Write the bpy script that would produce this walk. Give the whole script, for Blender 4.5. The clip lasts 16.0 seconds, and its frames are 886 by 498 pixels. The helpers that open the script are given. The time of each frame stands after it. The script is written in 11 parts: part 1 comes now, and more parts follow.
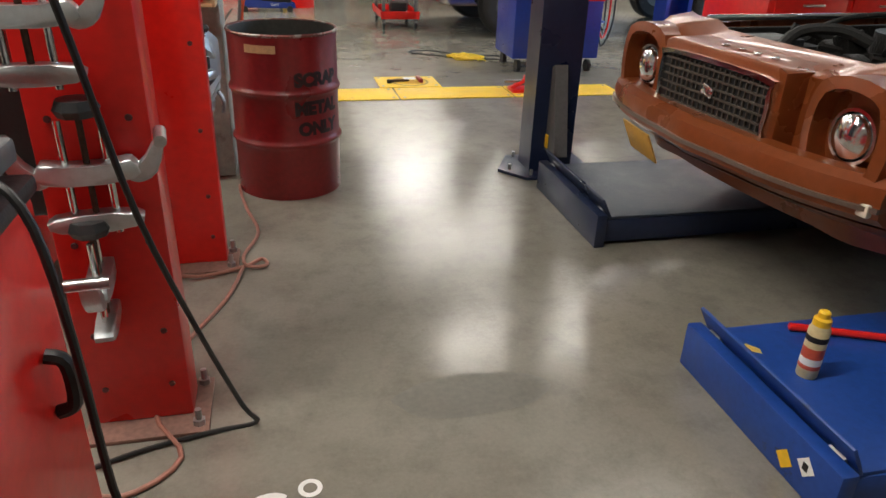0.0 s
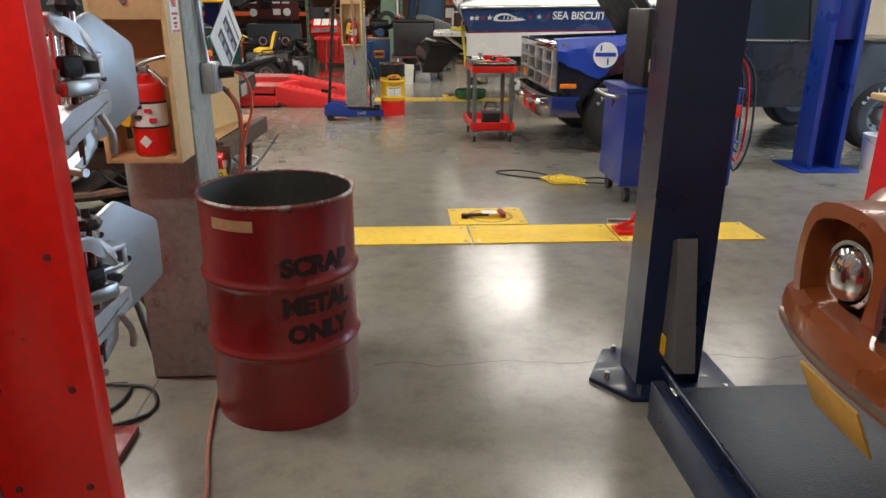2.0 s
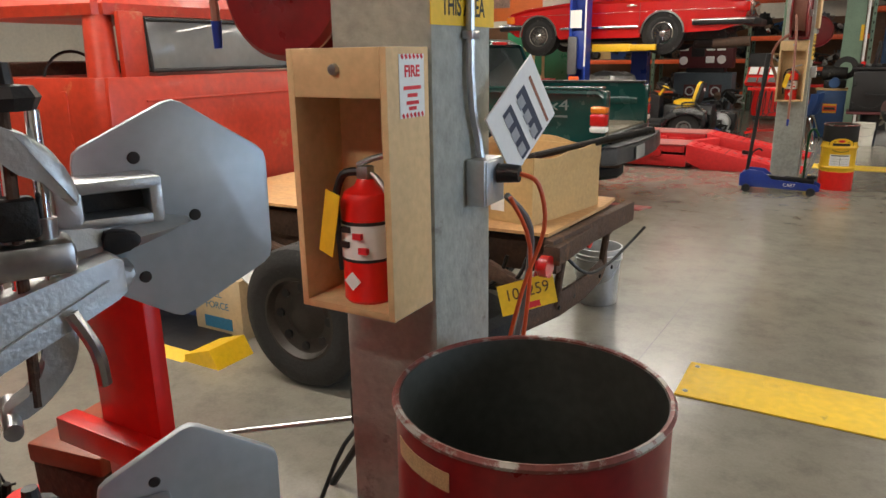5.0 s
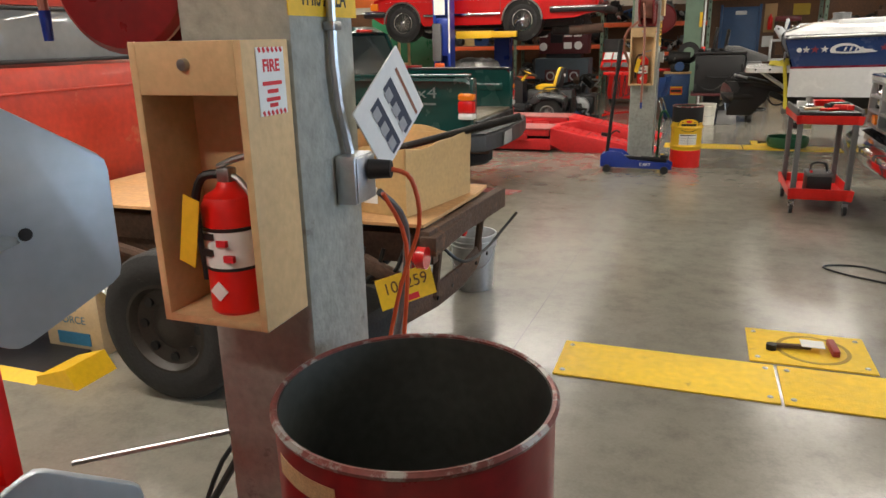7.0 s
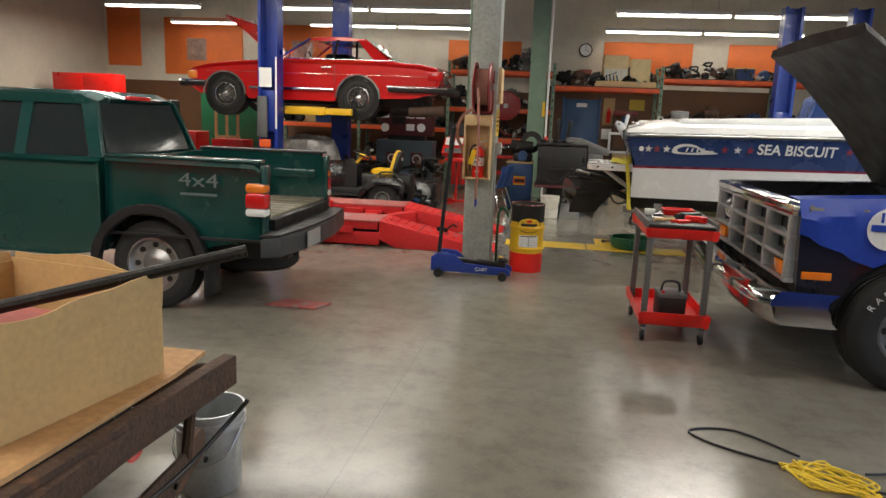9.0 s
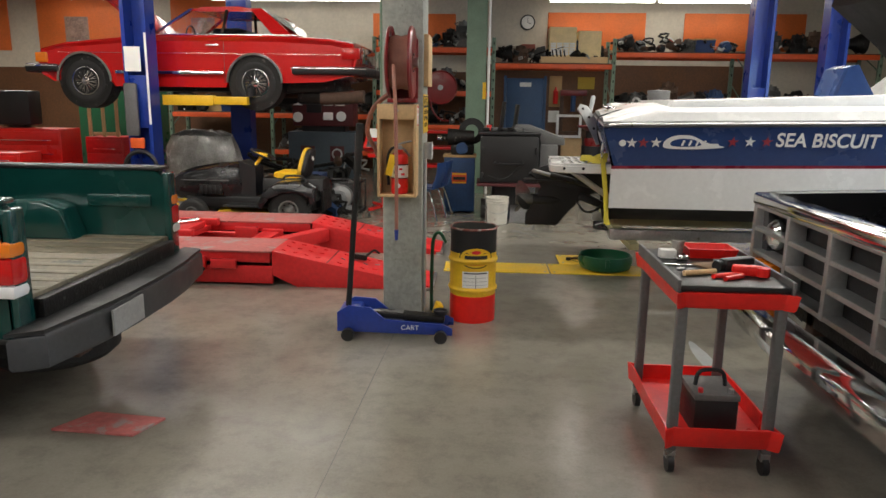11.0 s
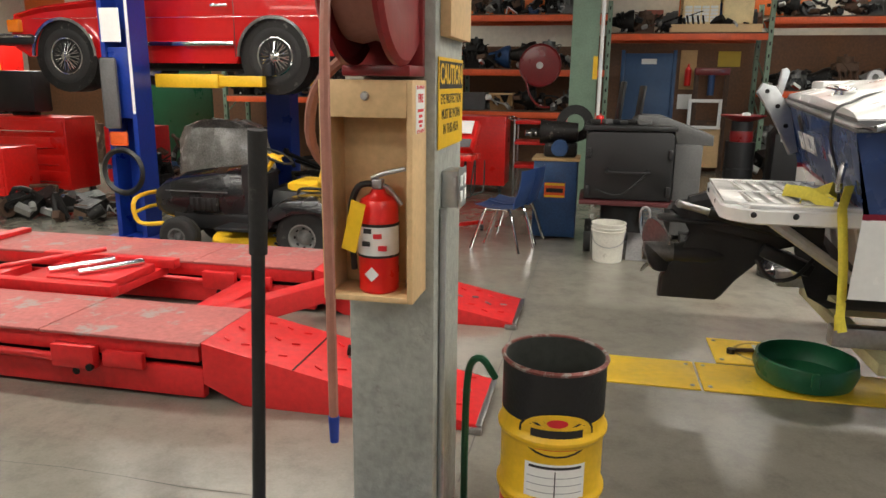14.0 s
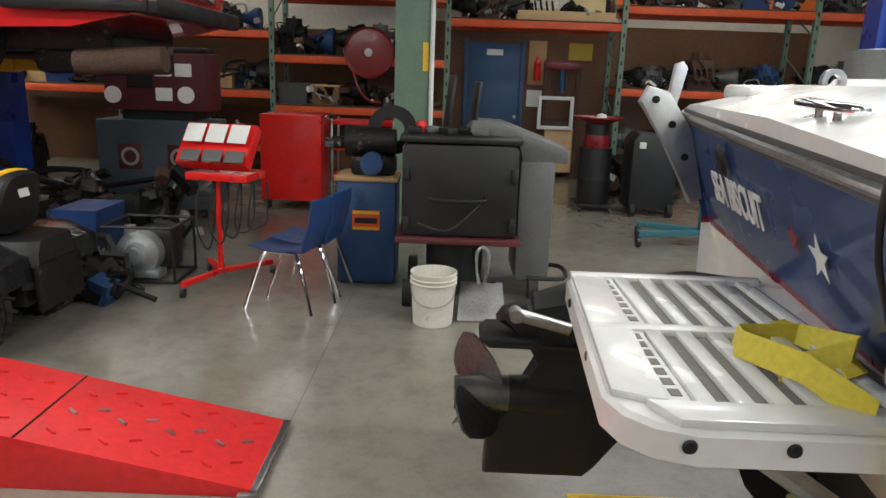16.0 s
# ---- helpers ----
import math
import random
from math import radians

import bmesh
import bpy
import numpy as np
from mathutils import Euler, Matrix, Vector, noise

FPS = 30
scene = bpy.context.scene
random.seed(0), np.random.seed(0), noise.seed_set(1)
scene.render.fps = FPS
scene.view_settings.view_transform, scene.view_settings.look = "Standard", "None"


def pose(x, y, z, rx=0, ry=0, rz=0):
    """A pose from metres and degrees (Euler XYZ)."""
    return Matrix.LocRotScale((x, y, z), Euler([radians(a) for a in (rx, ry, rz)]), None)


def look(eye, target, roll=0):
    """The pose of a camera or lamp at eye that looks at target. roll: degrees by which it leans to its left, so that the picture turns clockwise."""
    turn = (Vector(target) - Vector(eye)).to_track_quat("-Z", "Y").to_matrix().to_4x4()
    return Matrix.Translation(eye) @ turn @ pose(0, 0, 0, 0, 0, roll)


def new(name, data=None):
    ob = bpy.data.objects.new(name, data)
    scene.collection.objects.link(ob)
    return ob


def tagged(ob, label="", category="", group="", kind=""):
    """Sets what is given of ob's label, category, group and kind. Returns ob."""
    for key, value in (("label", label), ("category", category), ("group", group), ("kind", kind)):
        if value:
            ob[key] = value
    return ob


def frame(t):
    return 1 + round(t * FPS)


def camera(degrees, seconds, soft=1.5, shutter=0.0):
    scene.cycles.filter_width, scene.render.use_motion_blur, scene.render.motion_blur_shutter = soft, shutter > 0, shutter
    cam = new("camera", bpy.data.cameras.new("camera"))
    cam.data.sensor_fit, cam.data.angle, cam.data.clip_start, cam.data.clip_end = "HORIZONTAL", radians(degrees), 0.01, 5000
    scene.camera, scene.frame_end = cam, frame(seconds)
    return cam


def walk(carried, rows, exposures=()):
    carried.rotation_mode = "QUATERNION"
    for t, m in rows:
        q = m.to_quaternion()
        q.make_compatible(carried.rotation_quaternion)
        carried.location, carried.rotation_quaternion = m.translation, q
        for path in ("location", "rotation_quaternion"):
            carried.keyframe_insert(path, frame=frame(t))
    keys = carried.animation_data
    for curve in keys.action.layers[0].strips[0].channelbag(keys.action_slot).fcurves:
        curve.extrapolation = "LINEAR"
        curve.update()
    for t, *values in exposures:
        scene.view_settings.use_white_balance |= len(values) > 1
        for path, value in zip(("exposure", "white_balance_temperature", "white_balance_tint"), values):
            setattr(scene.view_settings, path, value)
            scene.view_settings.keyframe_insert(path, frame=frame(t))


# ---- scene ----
cam = camera(64.5, 16.0)
PATH = [
    (0, (0.052, 0.484, 1.475), (0.474, 2.234, 0.603), 2.1),
    (0.5, (0.209, 0.741, 1.53), (0.636, 2.537, 0.76), 1.4),
    (1, (0.38, 1.061, 1.494), (0.577, 2.883, 0.693), 2.2),
    (1.5, (0.476, 1.446, 1.471), (0.498, 3.296, 0.712), 5.6),
    (2, (0.536, 1.846, 1.53), (0.663, 3.731, 0.875), 0.4),
    (2.5, (0.581, 2.294, 1.504), (0.275, 4.152, 0.831), -0.7),
    (3, (0.535, 2.742, 1.536), (0.069, 4.612, 1.001), 1.0),
    (3.5, (0.601, 2.96, 1.558), (-0.061, 4.78, 1.059), -2.0),
    (4, (0.627, 3.164, 1.564), (-0.348, 4.832, 1.048), -0.7),
    (6.5, (0.553, 3.208, 1.57), (-0.317, 4.917, 1.002), -1.8),
    (7, (0.581, 3.249, 1.578), (-0.068, 5.051, 1.003), -1.2),
    (7.5, (0.639, 3.522, 1.549), (0.308, 5.412, 0.985), -0.2),
    (8, (0.656, 3.863, 1.603), (0.37, 5.791, 1.156), 1.8),
    (10.5, (0.569, 6.501, 1.642), (0.357, 8.459, 1.295), 1.5),
    (11, (0.551, 7.052, 1.684), (0.442, 9.006, 1.268), 0.8),
    (11.5, (0.592, 7.56, 1.659), (0.322, 9.498, 1.25), 1.4),
    (12, (0.589, 8.08, 1.661), (0.307, 10.015, 1.24), 1.5),
    (12.5, (0.624, 8.563, 1.653), (0.454, 10.52, 1.275), 2.1),
    (13, (0.616, 9.058, 1.641), (0.277, 10.988, 1.241), 3.1),
    (13.5, (0.584, 9.537, 1.675), (0.393, 11.482, 1.252), 1.2),
    (14, (0.579, 10.086, 1.646), (0.175, 11.989, 1.183), 0.6),
    (14.5, (0.563, 10.616, 1.651), (0.115, 12.502, 1.16), 0.0),
    (15, (0.716, 11.091, 1.625), (0.621, 13.035, 1.167), 1.5),
    (15.5, (0.807, 11.637, 1.636), (0.675, 13.568, 1.124), 3.8),
    (16, (0.857, 12.182, 1.675), (0.84, 14.123, 1.192), 2.0),
]
walk(cam, [(t, look(eye, target, roll)) for t, eye, target, roll in PATH], exposures=[
    (0.0, 0.35, 6400, 10), (2.0, 0.28, 6400, 10), (3.5, 0.08, 6650, 10), (7.0, 0.12, 6600, 10), (8.0, -0.08, 6600, 10),
    (10.5, -0.18, 6350, 10), (12.5, -0.10, 6400, 10), (14.5, 0.16, 6400, 9), (15.2, 0.12, 6200, 8), (16.0, 0.02, 5950, 7)])

# ---- world and light ----
world = bpy.data.worlds.new("world")
scene.world = world
world.use_nodes = True
wn = world.node_tree.nodes
sky = wn.new("ShaderNodeTexSky")
sky.sky_type, sky.sun_disc, sky.sun_elevation, sky.sun_rotation = "NISHITA", False, radians(25), radians(100)
world.node_tree.links.new(sky.outputs[0], wn["Background"].inputs[0])
wn["Background"].inputs[1].default_value = 0.05
LAMP_POWER, DOOR_POWER = 122.0, 400.0
ROW_Y = [1.8, 5.0, 8.2, 11.4, 14.6, 17.8, 21.0, 24.0]
LAMP_Z = 3.95


def area(name, place, sx, sy, power, colour, rx=0, ry=0, rz=0):
    d = bpy.data.lights.new(name, "AREA")
    d.shape, d.size, d.size_y, d.energy, d.color = "RECTANGLE", sx, sy, power, colour
    o = new(name, d)
    o.matrix_world = pose(*place, rx, ry, rz)
    return o


ROW_SHARE = [0.98, 1.35, 0.85, 0.9, 1.15, 0.20, 0.09, 0.09]
EAST_SHARE = [0.0, 0.05, 0.70, 0.75, 1.95, 0.60, 0.18, 0.15]
for yy, share, east in zip(ROW_Y, ROW_SHARE, EAST_SHARE):
    if yy < 2:
        area("fluorescent_light", (-1.0, yy, LAMP_Z - 0.13), 2.4, 0.22, LAMP_POWER * share, (1.0, 0.94, 0.84))
    else:
        area("fluorescent_light", (-3.5, yy, LAMP_Z - 0.13), 4.9, 0.22, LAMP_POWER * share, (1.0, 0.94, 0.84))
    if east > 0:
        area("fluorescent_light", (4.4, yy, LAMP_Z - 0.13), 4.9, 0.22, LAMP_POWER * east, (1.0, 0.94, 0.84))
area("fluorescent_light", (-8.8, 21.0, LAMP_Z - 0.13), 2.4, 0.22, LAMP_POWER * 1.6, (1.0, 0.94, 0.84))
area("daylight", (9.85, 7.5, 1.7), 3.0, 4.0, DOOR_POWER, (0.50, 0.72, 1.0), 0, 90, 0)

# ---- materials ----
MATS = {}


def mat(name, col, rough=0.5, metal=0.0, var=0.15, scale=6.0, bump=0.0, bscale=60.0, wear=None, wear_amt=0.55, coat=0.0, stain=0.0):
    """A painted, metal or plain surface with grain and blotches in two sizes, and worn patches."""
    if name in MATS:
        return MATS[name]
    m = bpy.data.materials.new(name)
    m.use_nodes = True
    nt = m.node_tree
    b = nt.nodes["Principled BSDF"]
    pos = nt.nodes.new("ShaderNodeTexCoord")
    info = nt.nodes.new("ShaderNodeObjectInfo")
    n1 = nt.nodes.new("ShaderNodeTexNoise")
    n1.inputs["Scale"].default_value, n1.inputs["Detail"].default_value = scale, 5
    n2 = nt.nodes.new("ShaderNodeTexNoise")
    n2.inputs["Scale"].default_value, n2.inputs["Detail"].default_value = scale * 9, 3
    for n in (n1, n2):
        nt.links.new(pos.outputs["Object"], n.inputs["Vector"])
    add = nt.nodes.new("ShaderNodeMath")
    add.operation = "ADD"
    nt.links.new(n1.outputs[0], add.inputs[0])
    nt.links.new(n2.outputs[0], add.inputs[1])
    mr = nt.nodes.new("ShaderNodeMapRange")
    mr.inputs[1].default_value, mr.inputs[2].default_value = 0.65, 1.35
    mr.inputs[3].default_value, mr.inputs[4].default_value = 1 - var, 1 + var
    nt.links.new(add.outputs[0], mr.inputs[0])
    mul = nt.nodes.new("ShaderNodeMix")
    mul.data_type, mul.blend_type = "RGBA", "MULTIPLY"
    mul.inputs[0].default_value = 1.0
    mul.inputs[6].default_value = (*col, 1)
    nt.links.new(mr.outputs[0], mul.inputs[7])
    out = mul.outputs[2]
    if wear:
        n3 = nt.nodes.new("ShaderNodeTexNoise")
        n3.inputs["Scale"].default_value, n3.inputs["Detail"].default_value, n3.inputs["Roughness"].default_value = scale * 1.7, 9, 0.7
        nt.links.new(pos.outputs["Object"], n3.inputs["Vector"])
        r3 = nt.nodes.new("ShaderNodeMapRange")
        r3.inputs[1].default_value, r3.inputs[2].default_value = wear_amt, wear_amt + 0.08
        nt.links.new(n3.outputs[0], r3.inputs[0])
        mx = nt.nodes.new("ShaderNodeMix")
        mx.data_type = "RGBA"
        nt.links.new(r3.outputs[0], mx.inputs[0])
        nt.links.new(out, mx.inputs[6])
        mx.inputs[7].default_value = (*wear, 1)
        out = mx.outputs[2]
    nt.links.new(out, b.inputs["Base Color"])
    rr = nt.nodes.new("ShaderNodeMapRange")
    rr.inputs[1].default_value, rr.inputs[2].default_value = 0.3, 0.7
    rr.inputs[3].default_value, rr.inputs[4].default_value = max(0.02, rough - 0.1), min(1, rough + 0.1)
    nt.links.new(n1.outputs[0], rr.inputs[0])
    nt.links.new(rr.outputs[0], b.inputs["Roughness"])
    b.inputs["Metallic"].default_value = metal
    b.inputs["Coat Weight"].default_value = coat
    if bump:
        n4 = nt.nodes.new("ShaderNodeTexNoise")
        n4.inputs["Scale"].default_value, n4.inputs["Detail"].default_value = bscale, 4
        nt.links.new(pos.outputs["Object"], n4.inputs["Vector"])
        bp = nt.nodes.new("ShaderNodeBump")
        bp.inputs["Strength"].default_value, bp.inputs["Distance"].default_value = bump, 0.01
        nt.links.new(n4.outputs[0], bp.inputs["Height"])
        nt.links.new(bp.outputs[0], b.inputs["Normal"])
    MATS[name] = m
    return m


def glow(name, col, strength):
    m = bpy.data.materials.new(name)
    m.use_nodes = True
    b = m.node_tree.nodes["Principled BSDF"]
    b.inputs["Base Color"].default_value = (*col, 1)
    b.inputs["Emission Color"].default_value = (*col, 1)
    b.inputs["Emission Strength"].default_value = strength
    return m


def glassy(name, col=(1, 1, 1), rough=0.02):
    m = bpy.data.materials.new(name)
    m.use_nodes = True
    b = m.node_tree.nodes["Principled BSDF"]
    b.inputs["Base Color"].default_value = (*col, 1)
    b.inputs["Transmission Weight"].default_value = 1.0
    b.inputs["Roughness"].default_value = rough
    b.inputs["IOR"].default_value = 1.2
    return m


def floor_material():
    m = bpy.data.materials.new("polished_concrete")
    m.use_nodes = True
    nt = m.node_tree
    b = nt.nodes["Principled BSDF"]
    pos = nt.nodes.new("ShaderNodeTexCoord")

    def noise_of(scale, detail, rough=0.6):
        n = nt.nodes.new("ShaderNodeTexNoise")
        n.inputs["Scale"].default_value, n.inputs["Detail"].default_value, n.inputs["Roughness"].default_value = scale, detail, rough
        nt.links.new(pos.outputs["Object"], n.inputs["Vector"])
        return n
    big, mid, fine, spots = noise_of(0.55, 4), noise_of(2.6, 8, 0.68), noise_of(70, 3), noise_of(5.5, 6, 0.75)
    ramp = nt.nodes.new("ShaderNodeValToRGB")
    ramp.color_ramp.elements[0].position, ramp.color_ramp.elements[0].color = 0.28, (0.180, 0.166, 0.134, 1)
    ramp.color_ramp.elements[1].position, ramp.color_ramp.elements[1].color = 0.72, (0.278, 0.260, 0.218, 1)
    av = nt.nodes.new("ShaderNodeMix")
    av.inputs[0].default_value = 0.5
    nt.links.new(big.outputs[0], av.inputs[2])
    nt.links.new(mid.outputs[0], av.inputs[3])
    nt.links.new(av.outputs[0], ramp.inputs[0])
    dark = nt.nodes.new("ShaderNodeMapRange")
    dark.inputs[1].default_value, dark.inputs[2].default_value, dark.inputs[3].default_value, dark.inputs[4].default_value = 0.46, 0.80, 1.0, 0.66
    nt.links.new(spots.outputs[0], dark.inputs[0])
    gr = nt.nodes.new("ShaderNodeMapRange")
    gr.inputs[3].default_value, gr.inputs[4].default_value = 0.86, 1.14
    nt.links.new(fine.outputs[0], gr.inputs[0])
    m1 = nt.nodes.new("ShaderNodeMix")
    m1.data_type, m1.blend_type = "RGBA", "MULTIPLY"
    m1.inputs[0].default_value = 1
    nt.links.new(ramp.outputs[0], m1.inputs[6])
    nt.links.new(dark.outputs[0], m1.inputs[7])
    m2 = nt.nodes.new("ShaderNodeMix")
    m2.data_type, m2.blend_type = "RGBA", "MULTIPLY"
    m2.inputs[0].default_value = 1
    nt.links.new(m1.outputs[2], m2.inputs[6])
    nt.links.new(gr.outputs[0], m2.inputs[7])
    nt.links.new(m2.outputs[2], b.inputs["Base Color"])
    rg = nt.nodes.new("ShaderNodeMapRange")
    rg.inputs[1].default_value, rg.inputs[2].default_value, rg.inputs[3].default_value, rg.inputs[4].default_value = 0.3, 0.7, 0.15, 0.26
    nt.links.new(mid.outputs[0], rg.inputs[0])
    nt.links.new(rg.outputs[0], b.inputs["Roughness"])
    b.inputs["Specular IOR Level"].default_value = 0.85
    bp = nt.nodes.new("ShaderNodeBump")
    bp.inputs["Strength"].default_value, bp.inputs["Distance"].default_value = 0.09, 0.01
    nt.links.new(mid.outputs[0], bp.inputs["Height"])
    nt.links.new(bp.outputs[0], b.inputs["Normal"])
    return m


FLOOR = floor_material()
CONC = mat("column_concrete", (0.36, 0.37, 0.33), 0.8, 0, 0.22, 3.5, 0.5, 40, wear=(0.22, 0.21, 0.18), wear_amt=0.62)
WALLP = mat("cream_wall_paint", (0.60, 0.55, 0.45), 0.7, 0, 0.10, 2.0, 0.1, 30)
ORANGE_WALL = mat("orange_wall_paint", (0.70, 0.16, 0.03), 0.6, 0, 0.12, 3)
PLY_WALL = mat("brown_plywood", (0.12, 0.052, 0.020), 0.6, 0, 0.3, 2.5, 0.2, 25)
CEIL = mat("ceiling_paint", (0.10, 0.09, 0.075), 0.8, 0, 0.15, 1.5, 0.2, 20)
GREEN_STEEL = mat("green_steel_paint", (0.16, 0.24, 0.17), 0.5, 0, 0.2, 5, wear=(0.30, 0.30, 0.26), wear_amt=0.66)
RED = mat("red_paint", (0.74, 0.012, 0.008), 0.36, 0, 0.12, 3, coat=0.2, wear=(0.22, 0.012, 0.010), wear_amt=0.74)
RED_DARK = mat("worn_dark_red_paint", (0.20, 0.009, 0.011), 0.36, 0, 0.2, 4, coat=0.2, wear=(0.10, 0.02, 0.018), wear_amt=0.70)
RED_RACK = mat("red_lift_paint", (0.62, 0.020, 0.022), 0.42, 0, 0.16, 3, wear=(0.40, 0.16, 0.14), wear_amt=0.70)
RACK_DUSTY = mat("dusty_red_runway", (0.42, 0.12, 0.11), 0.62, 0, 0.25, 3, 0.3, 90, wear=(0.32, 0.26, 0.24), wear_amt=0.55)
BLUE = mat("blue_paint", (0.008, 0.034, 0.26), 0.35, 0, 0.15, 4, coat=0.2, wear=(0.02, 0.03, 0.10), wear_amt=0.72)
NAVY = mat("dark_navy_paint", (0.010, 0.018, 0.050), 0.34, 0, 0.2, 4, coat=0.2)
LIFT_BLUE = mat("blue_ramp_paint", (0.012, 0.055, 0.27), 0.42, 0, 0.2, 4, wear=(0.02, 0.03, 0.07), wear_amt=0.62)
RAMP_TOP = mat("worn_blue_black_plate", (0.030, 0.042, 0.060), 0.42, 0, 0.3, 6, 0.4, 120, wear=(0.10, 0.11, 0.12), wear_amt=0.64)
YELLOW = mat("yellow_plate_paint", (0.86, 0.56, 0.03), 0.45, 0, 0.14, 3, 0.5, 120, wear=(0.55, 0.33, 0.04), wear_amt=0.62)
YELLOW_P = mat("yellow_paint", (0.82, 0.50, 0.02), 0.42, 0, 0.1, 5)
BLACK = mat("black_plastic", (0.010, 0.010, 0.011), 0.48, 0, 0.25, 6, 0.15, 80)
RUBBER = mat("tyre_rubber", (0.016, 0.0155, 0.015), 0.75, 0, 0.3, 8, 0.3, 60, wear=(0.07, 0.065, 0.058), wear_amt=0.62)
GREY_P = mat("grey_plastic", (0.11, 0.11, 0.11), 0.55, 0, 0.18, 6)
STEEL = mat("bare_steel", (0.42, 0.42, 0.42), 0.36, 1.0, 0.2, 6, wear=(0.20, 0.18, 0.16), wear_amt=0.64)
ALU = mat("cast_aluminium", (0.52, 0.54, 0.55), 0.42, 0.85, 0.12, 5, 0.12, 120)
HEXM = mat("grey_satin_plate", (0.43, 0.48, 0.51), 0.38, 0.35, 0.08, 4, wear=(0.34, 0.38, 0.40), wear_amt=0.66)
CHROME = mat("chrome", (0.80, 0.80, 0.80), 0.10, 1.0, 0.1, 5)
RUST = mat("rusty_frame_steel", (0.085, 0.050, 0.034), 0.8, 0.2, 0.4, 6, 0.5, 70, wear=(0.17, 0.085, 0.045), wear_amt=0.58)
WOOD = mat("raw_plywood_board", (0.66, 0.45, 0.23), 0.65, 0, 0.12, 5, 0.15, 50)
PLYBED = mat("plywood_sheet", (0.56, 0.32, 0.14), 0.7, 0, 0.2, 4, 0.2, 40)
CARD = mat("cardboard", (0.56, 0.37, 0.16), 0.85, 0, 0.12, 5, 0.2, 40)
WHITE = mat("white_paint", (0.78, 0.78, 0.76), 0.45, 0, 0.05, 4)
GEL = mat("white_gelcoat", (0.82, 0.82, 0.80), 0.22, 0, 0.05, 3, coat=0.4, wear=(0.62, 0.62, 0.58), wear_amt=0.70)
BOATBLUE = mat("boat_navy_gelcoat", (0.025, 0.055, 0.17), 0.25, 0, 0.08, 3, coat=0.4)
PAPER = mat("white_paper", (0.80, 0.80, 0.77), 0.7, 0, 0.04, 8)
INK = mat("black_ink", (0.015, 0.013, 0.012), 0.6, 0, 0.1, 8)
STENCIL = mat("black_stencil_paint", (0.020, 0.005, 0.006), 0.55, 0, 0.2, 20)
REDINK = mat("red_ink", (0.65, 0.02, 0.03), 0.6, 0, 0.05, 8)
TRUCK_GREEN = mat("dark_green_car_paint", (0.005, 0.052, 0.046), 0.22, 0.1, 0.12, 2, coat=0.7)
MERC_RED = mat("red_car_paint", (0.56, 0.012, 0.012), 0.18, 0, 0.06, 2, coat=0.8)
OLD_RED = mat("faded_red_truck_paint", (0.46, 0.035, 0.012), 0.45, 0, 0.25, 2.5, coat=0.1, wear=(0.50, 0.12, 0.05), wear_amt=0.60)
COPPER = mat("copper_car_paint", (0.215, 0.052, 0.013), 0.34, 0.25, 0.14, 3, coat=0.3, wear=(0.22, 0.075, 0.03), wear_amt=0.70)
DODGE_GREY = mat("charcoal_car_paint", (0.022, 0.023, 0.027), 0.3, 0.1, 0.15, 2, coat=0.5)
COVERBLUE = mat("blue_vinyl_cover", (0.008, 0.045, 0.36), 0.5, 0, 0.15, 4, 0.2, 12)
GLASS = glassy("glass")
DARKGLASS = mat("dark_tinted_glass", (0.020, 0.026, 0.028), 0.06, 0, 0.05, 3, coat=0.6)
GREYGLASS = mat("dusty_grey_glass", (0.22, 0.22, 0.21), 0.12, 0, 0.12, 2, coat=0.5)
AMBER = mat("amber_lens", (0.80, 0.20, 0.01), 0.15, 0, 0.05, 6, coat=0.8)
REDLENS = mat("red_lens", (0.55, 0.01, 0.01), 0.12, 0, 0.05, 6, coat=0.8)
GREENP = mat("green_plastic", (0.010, 0.095, 0.040), 0.35, 0, 0.15, 5)
BLUEPL = mat("blue_plastic", (0.020, 0.050, 0.16), 0.42, 0, 0.1, 5)
BUCKETW = mat("dirty_white_plastic", (0.66, 0.64, 0.57), 0.5, 0, 0.12, 6, wear=(0.40, 0.37, 0.31), wear_amt=0.62)
CORD = mat("black_cord", (0.012, 0.012, 0.012), 0.5)
CORD_O = mat("orange_cord", (0.62, 0.085, 0.02), 0.5)
CORD_Y = mat("yellow_cord", (0.80, 0.58, 0.04), 0.5)
CORD_P = mat("dusty_pink_hose", (0.33, 0.14, 0.10), 0.6)
STRAP = mat("yellow_webbing", (0.72, 0.60, 0.06), 0.7, 0, 0.15, 8)
ORANGE_BEAM = mat("orange_rack_paint", (0.72, 0.10, 0.02), 0.5, 0, 0.2, 4, wear=(0.35, 0.08, 0.03), wear_amt=0.64)
DOORBLUE = mat("blue_door_paint", (0.028, 0.075, 0.17), 0.5, 0, 0.1, 2)
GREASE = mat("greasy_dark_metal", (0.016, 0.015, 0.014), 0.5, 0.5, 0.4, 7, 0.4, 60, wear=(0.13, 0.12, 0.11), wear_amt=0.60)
ENG_GREY = mat("grey_engine_metal", (0.13, 0.13, 0.127), 0.5, 0.6, 0.35, 7, 0.4, 60)
ENG_RUST = mat("brown_engine_metal", (0.12, 0.07, 0.045), 0.7, 0.3, 0.35, 7, 0.4, 60)
ENG_BLUE = mat("blue_engine_paint", (0.02, 0.06, 0.16), 0.5, 0.1, 0.3, 7)
SLATE = mat("slate_blue_panel", (0.06, 0.085, 0.105), 0.5, 0, 0.15, 4)
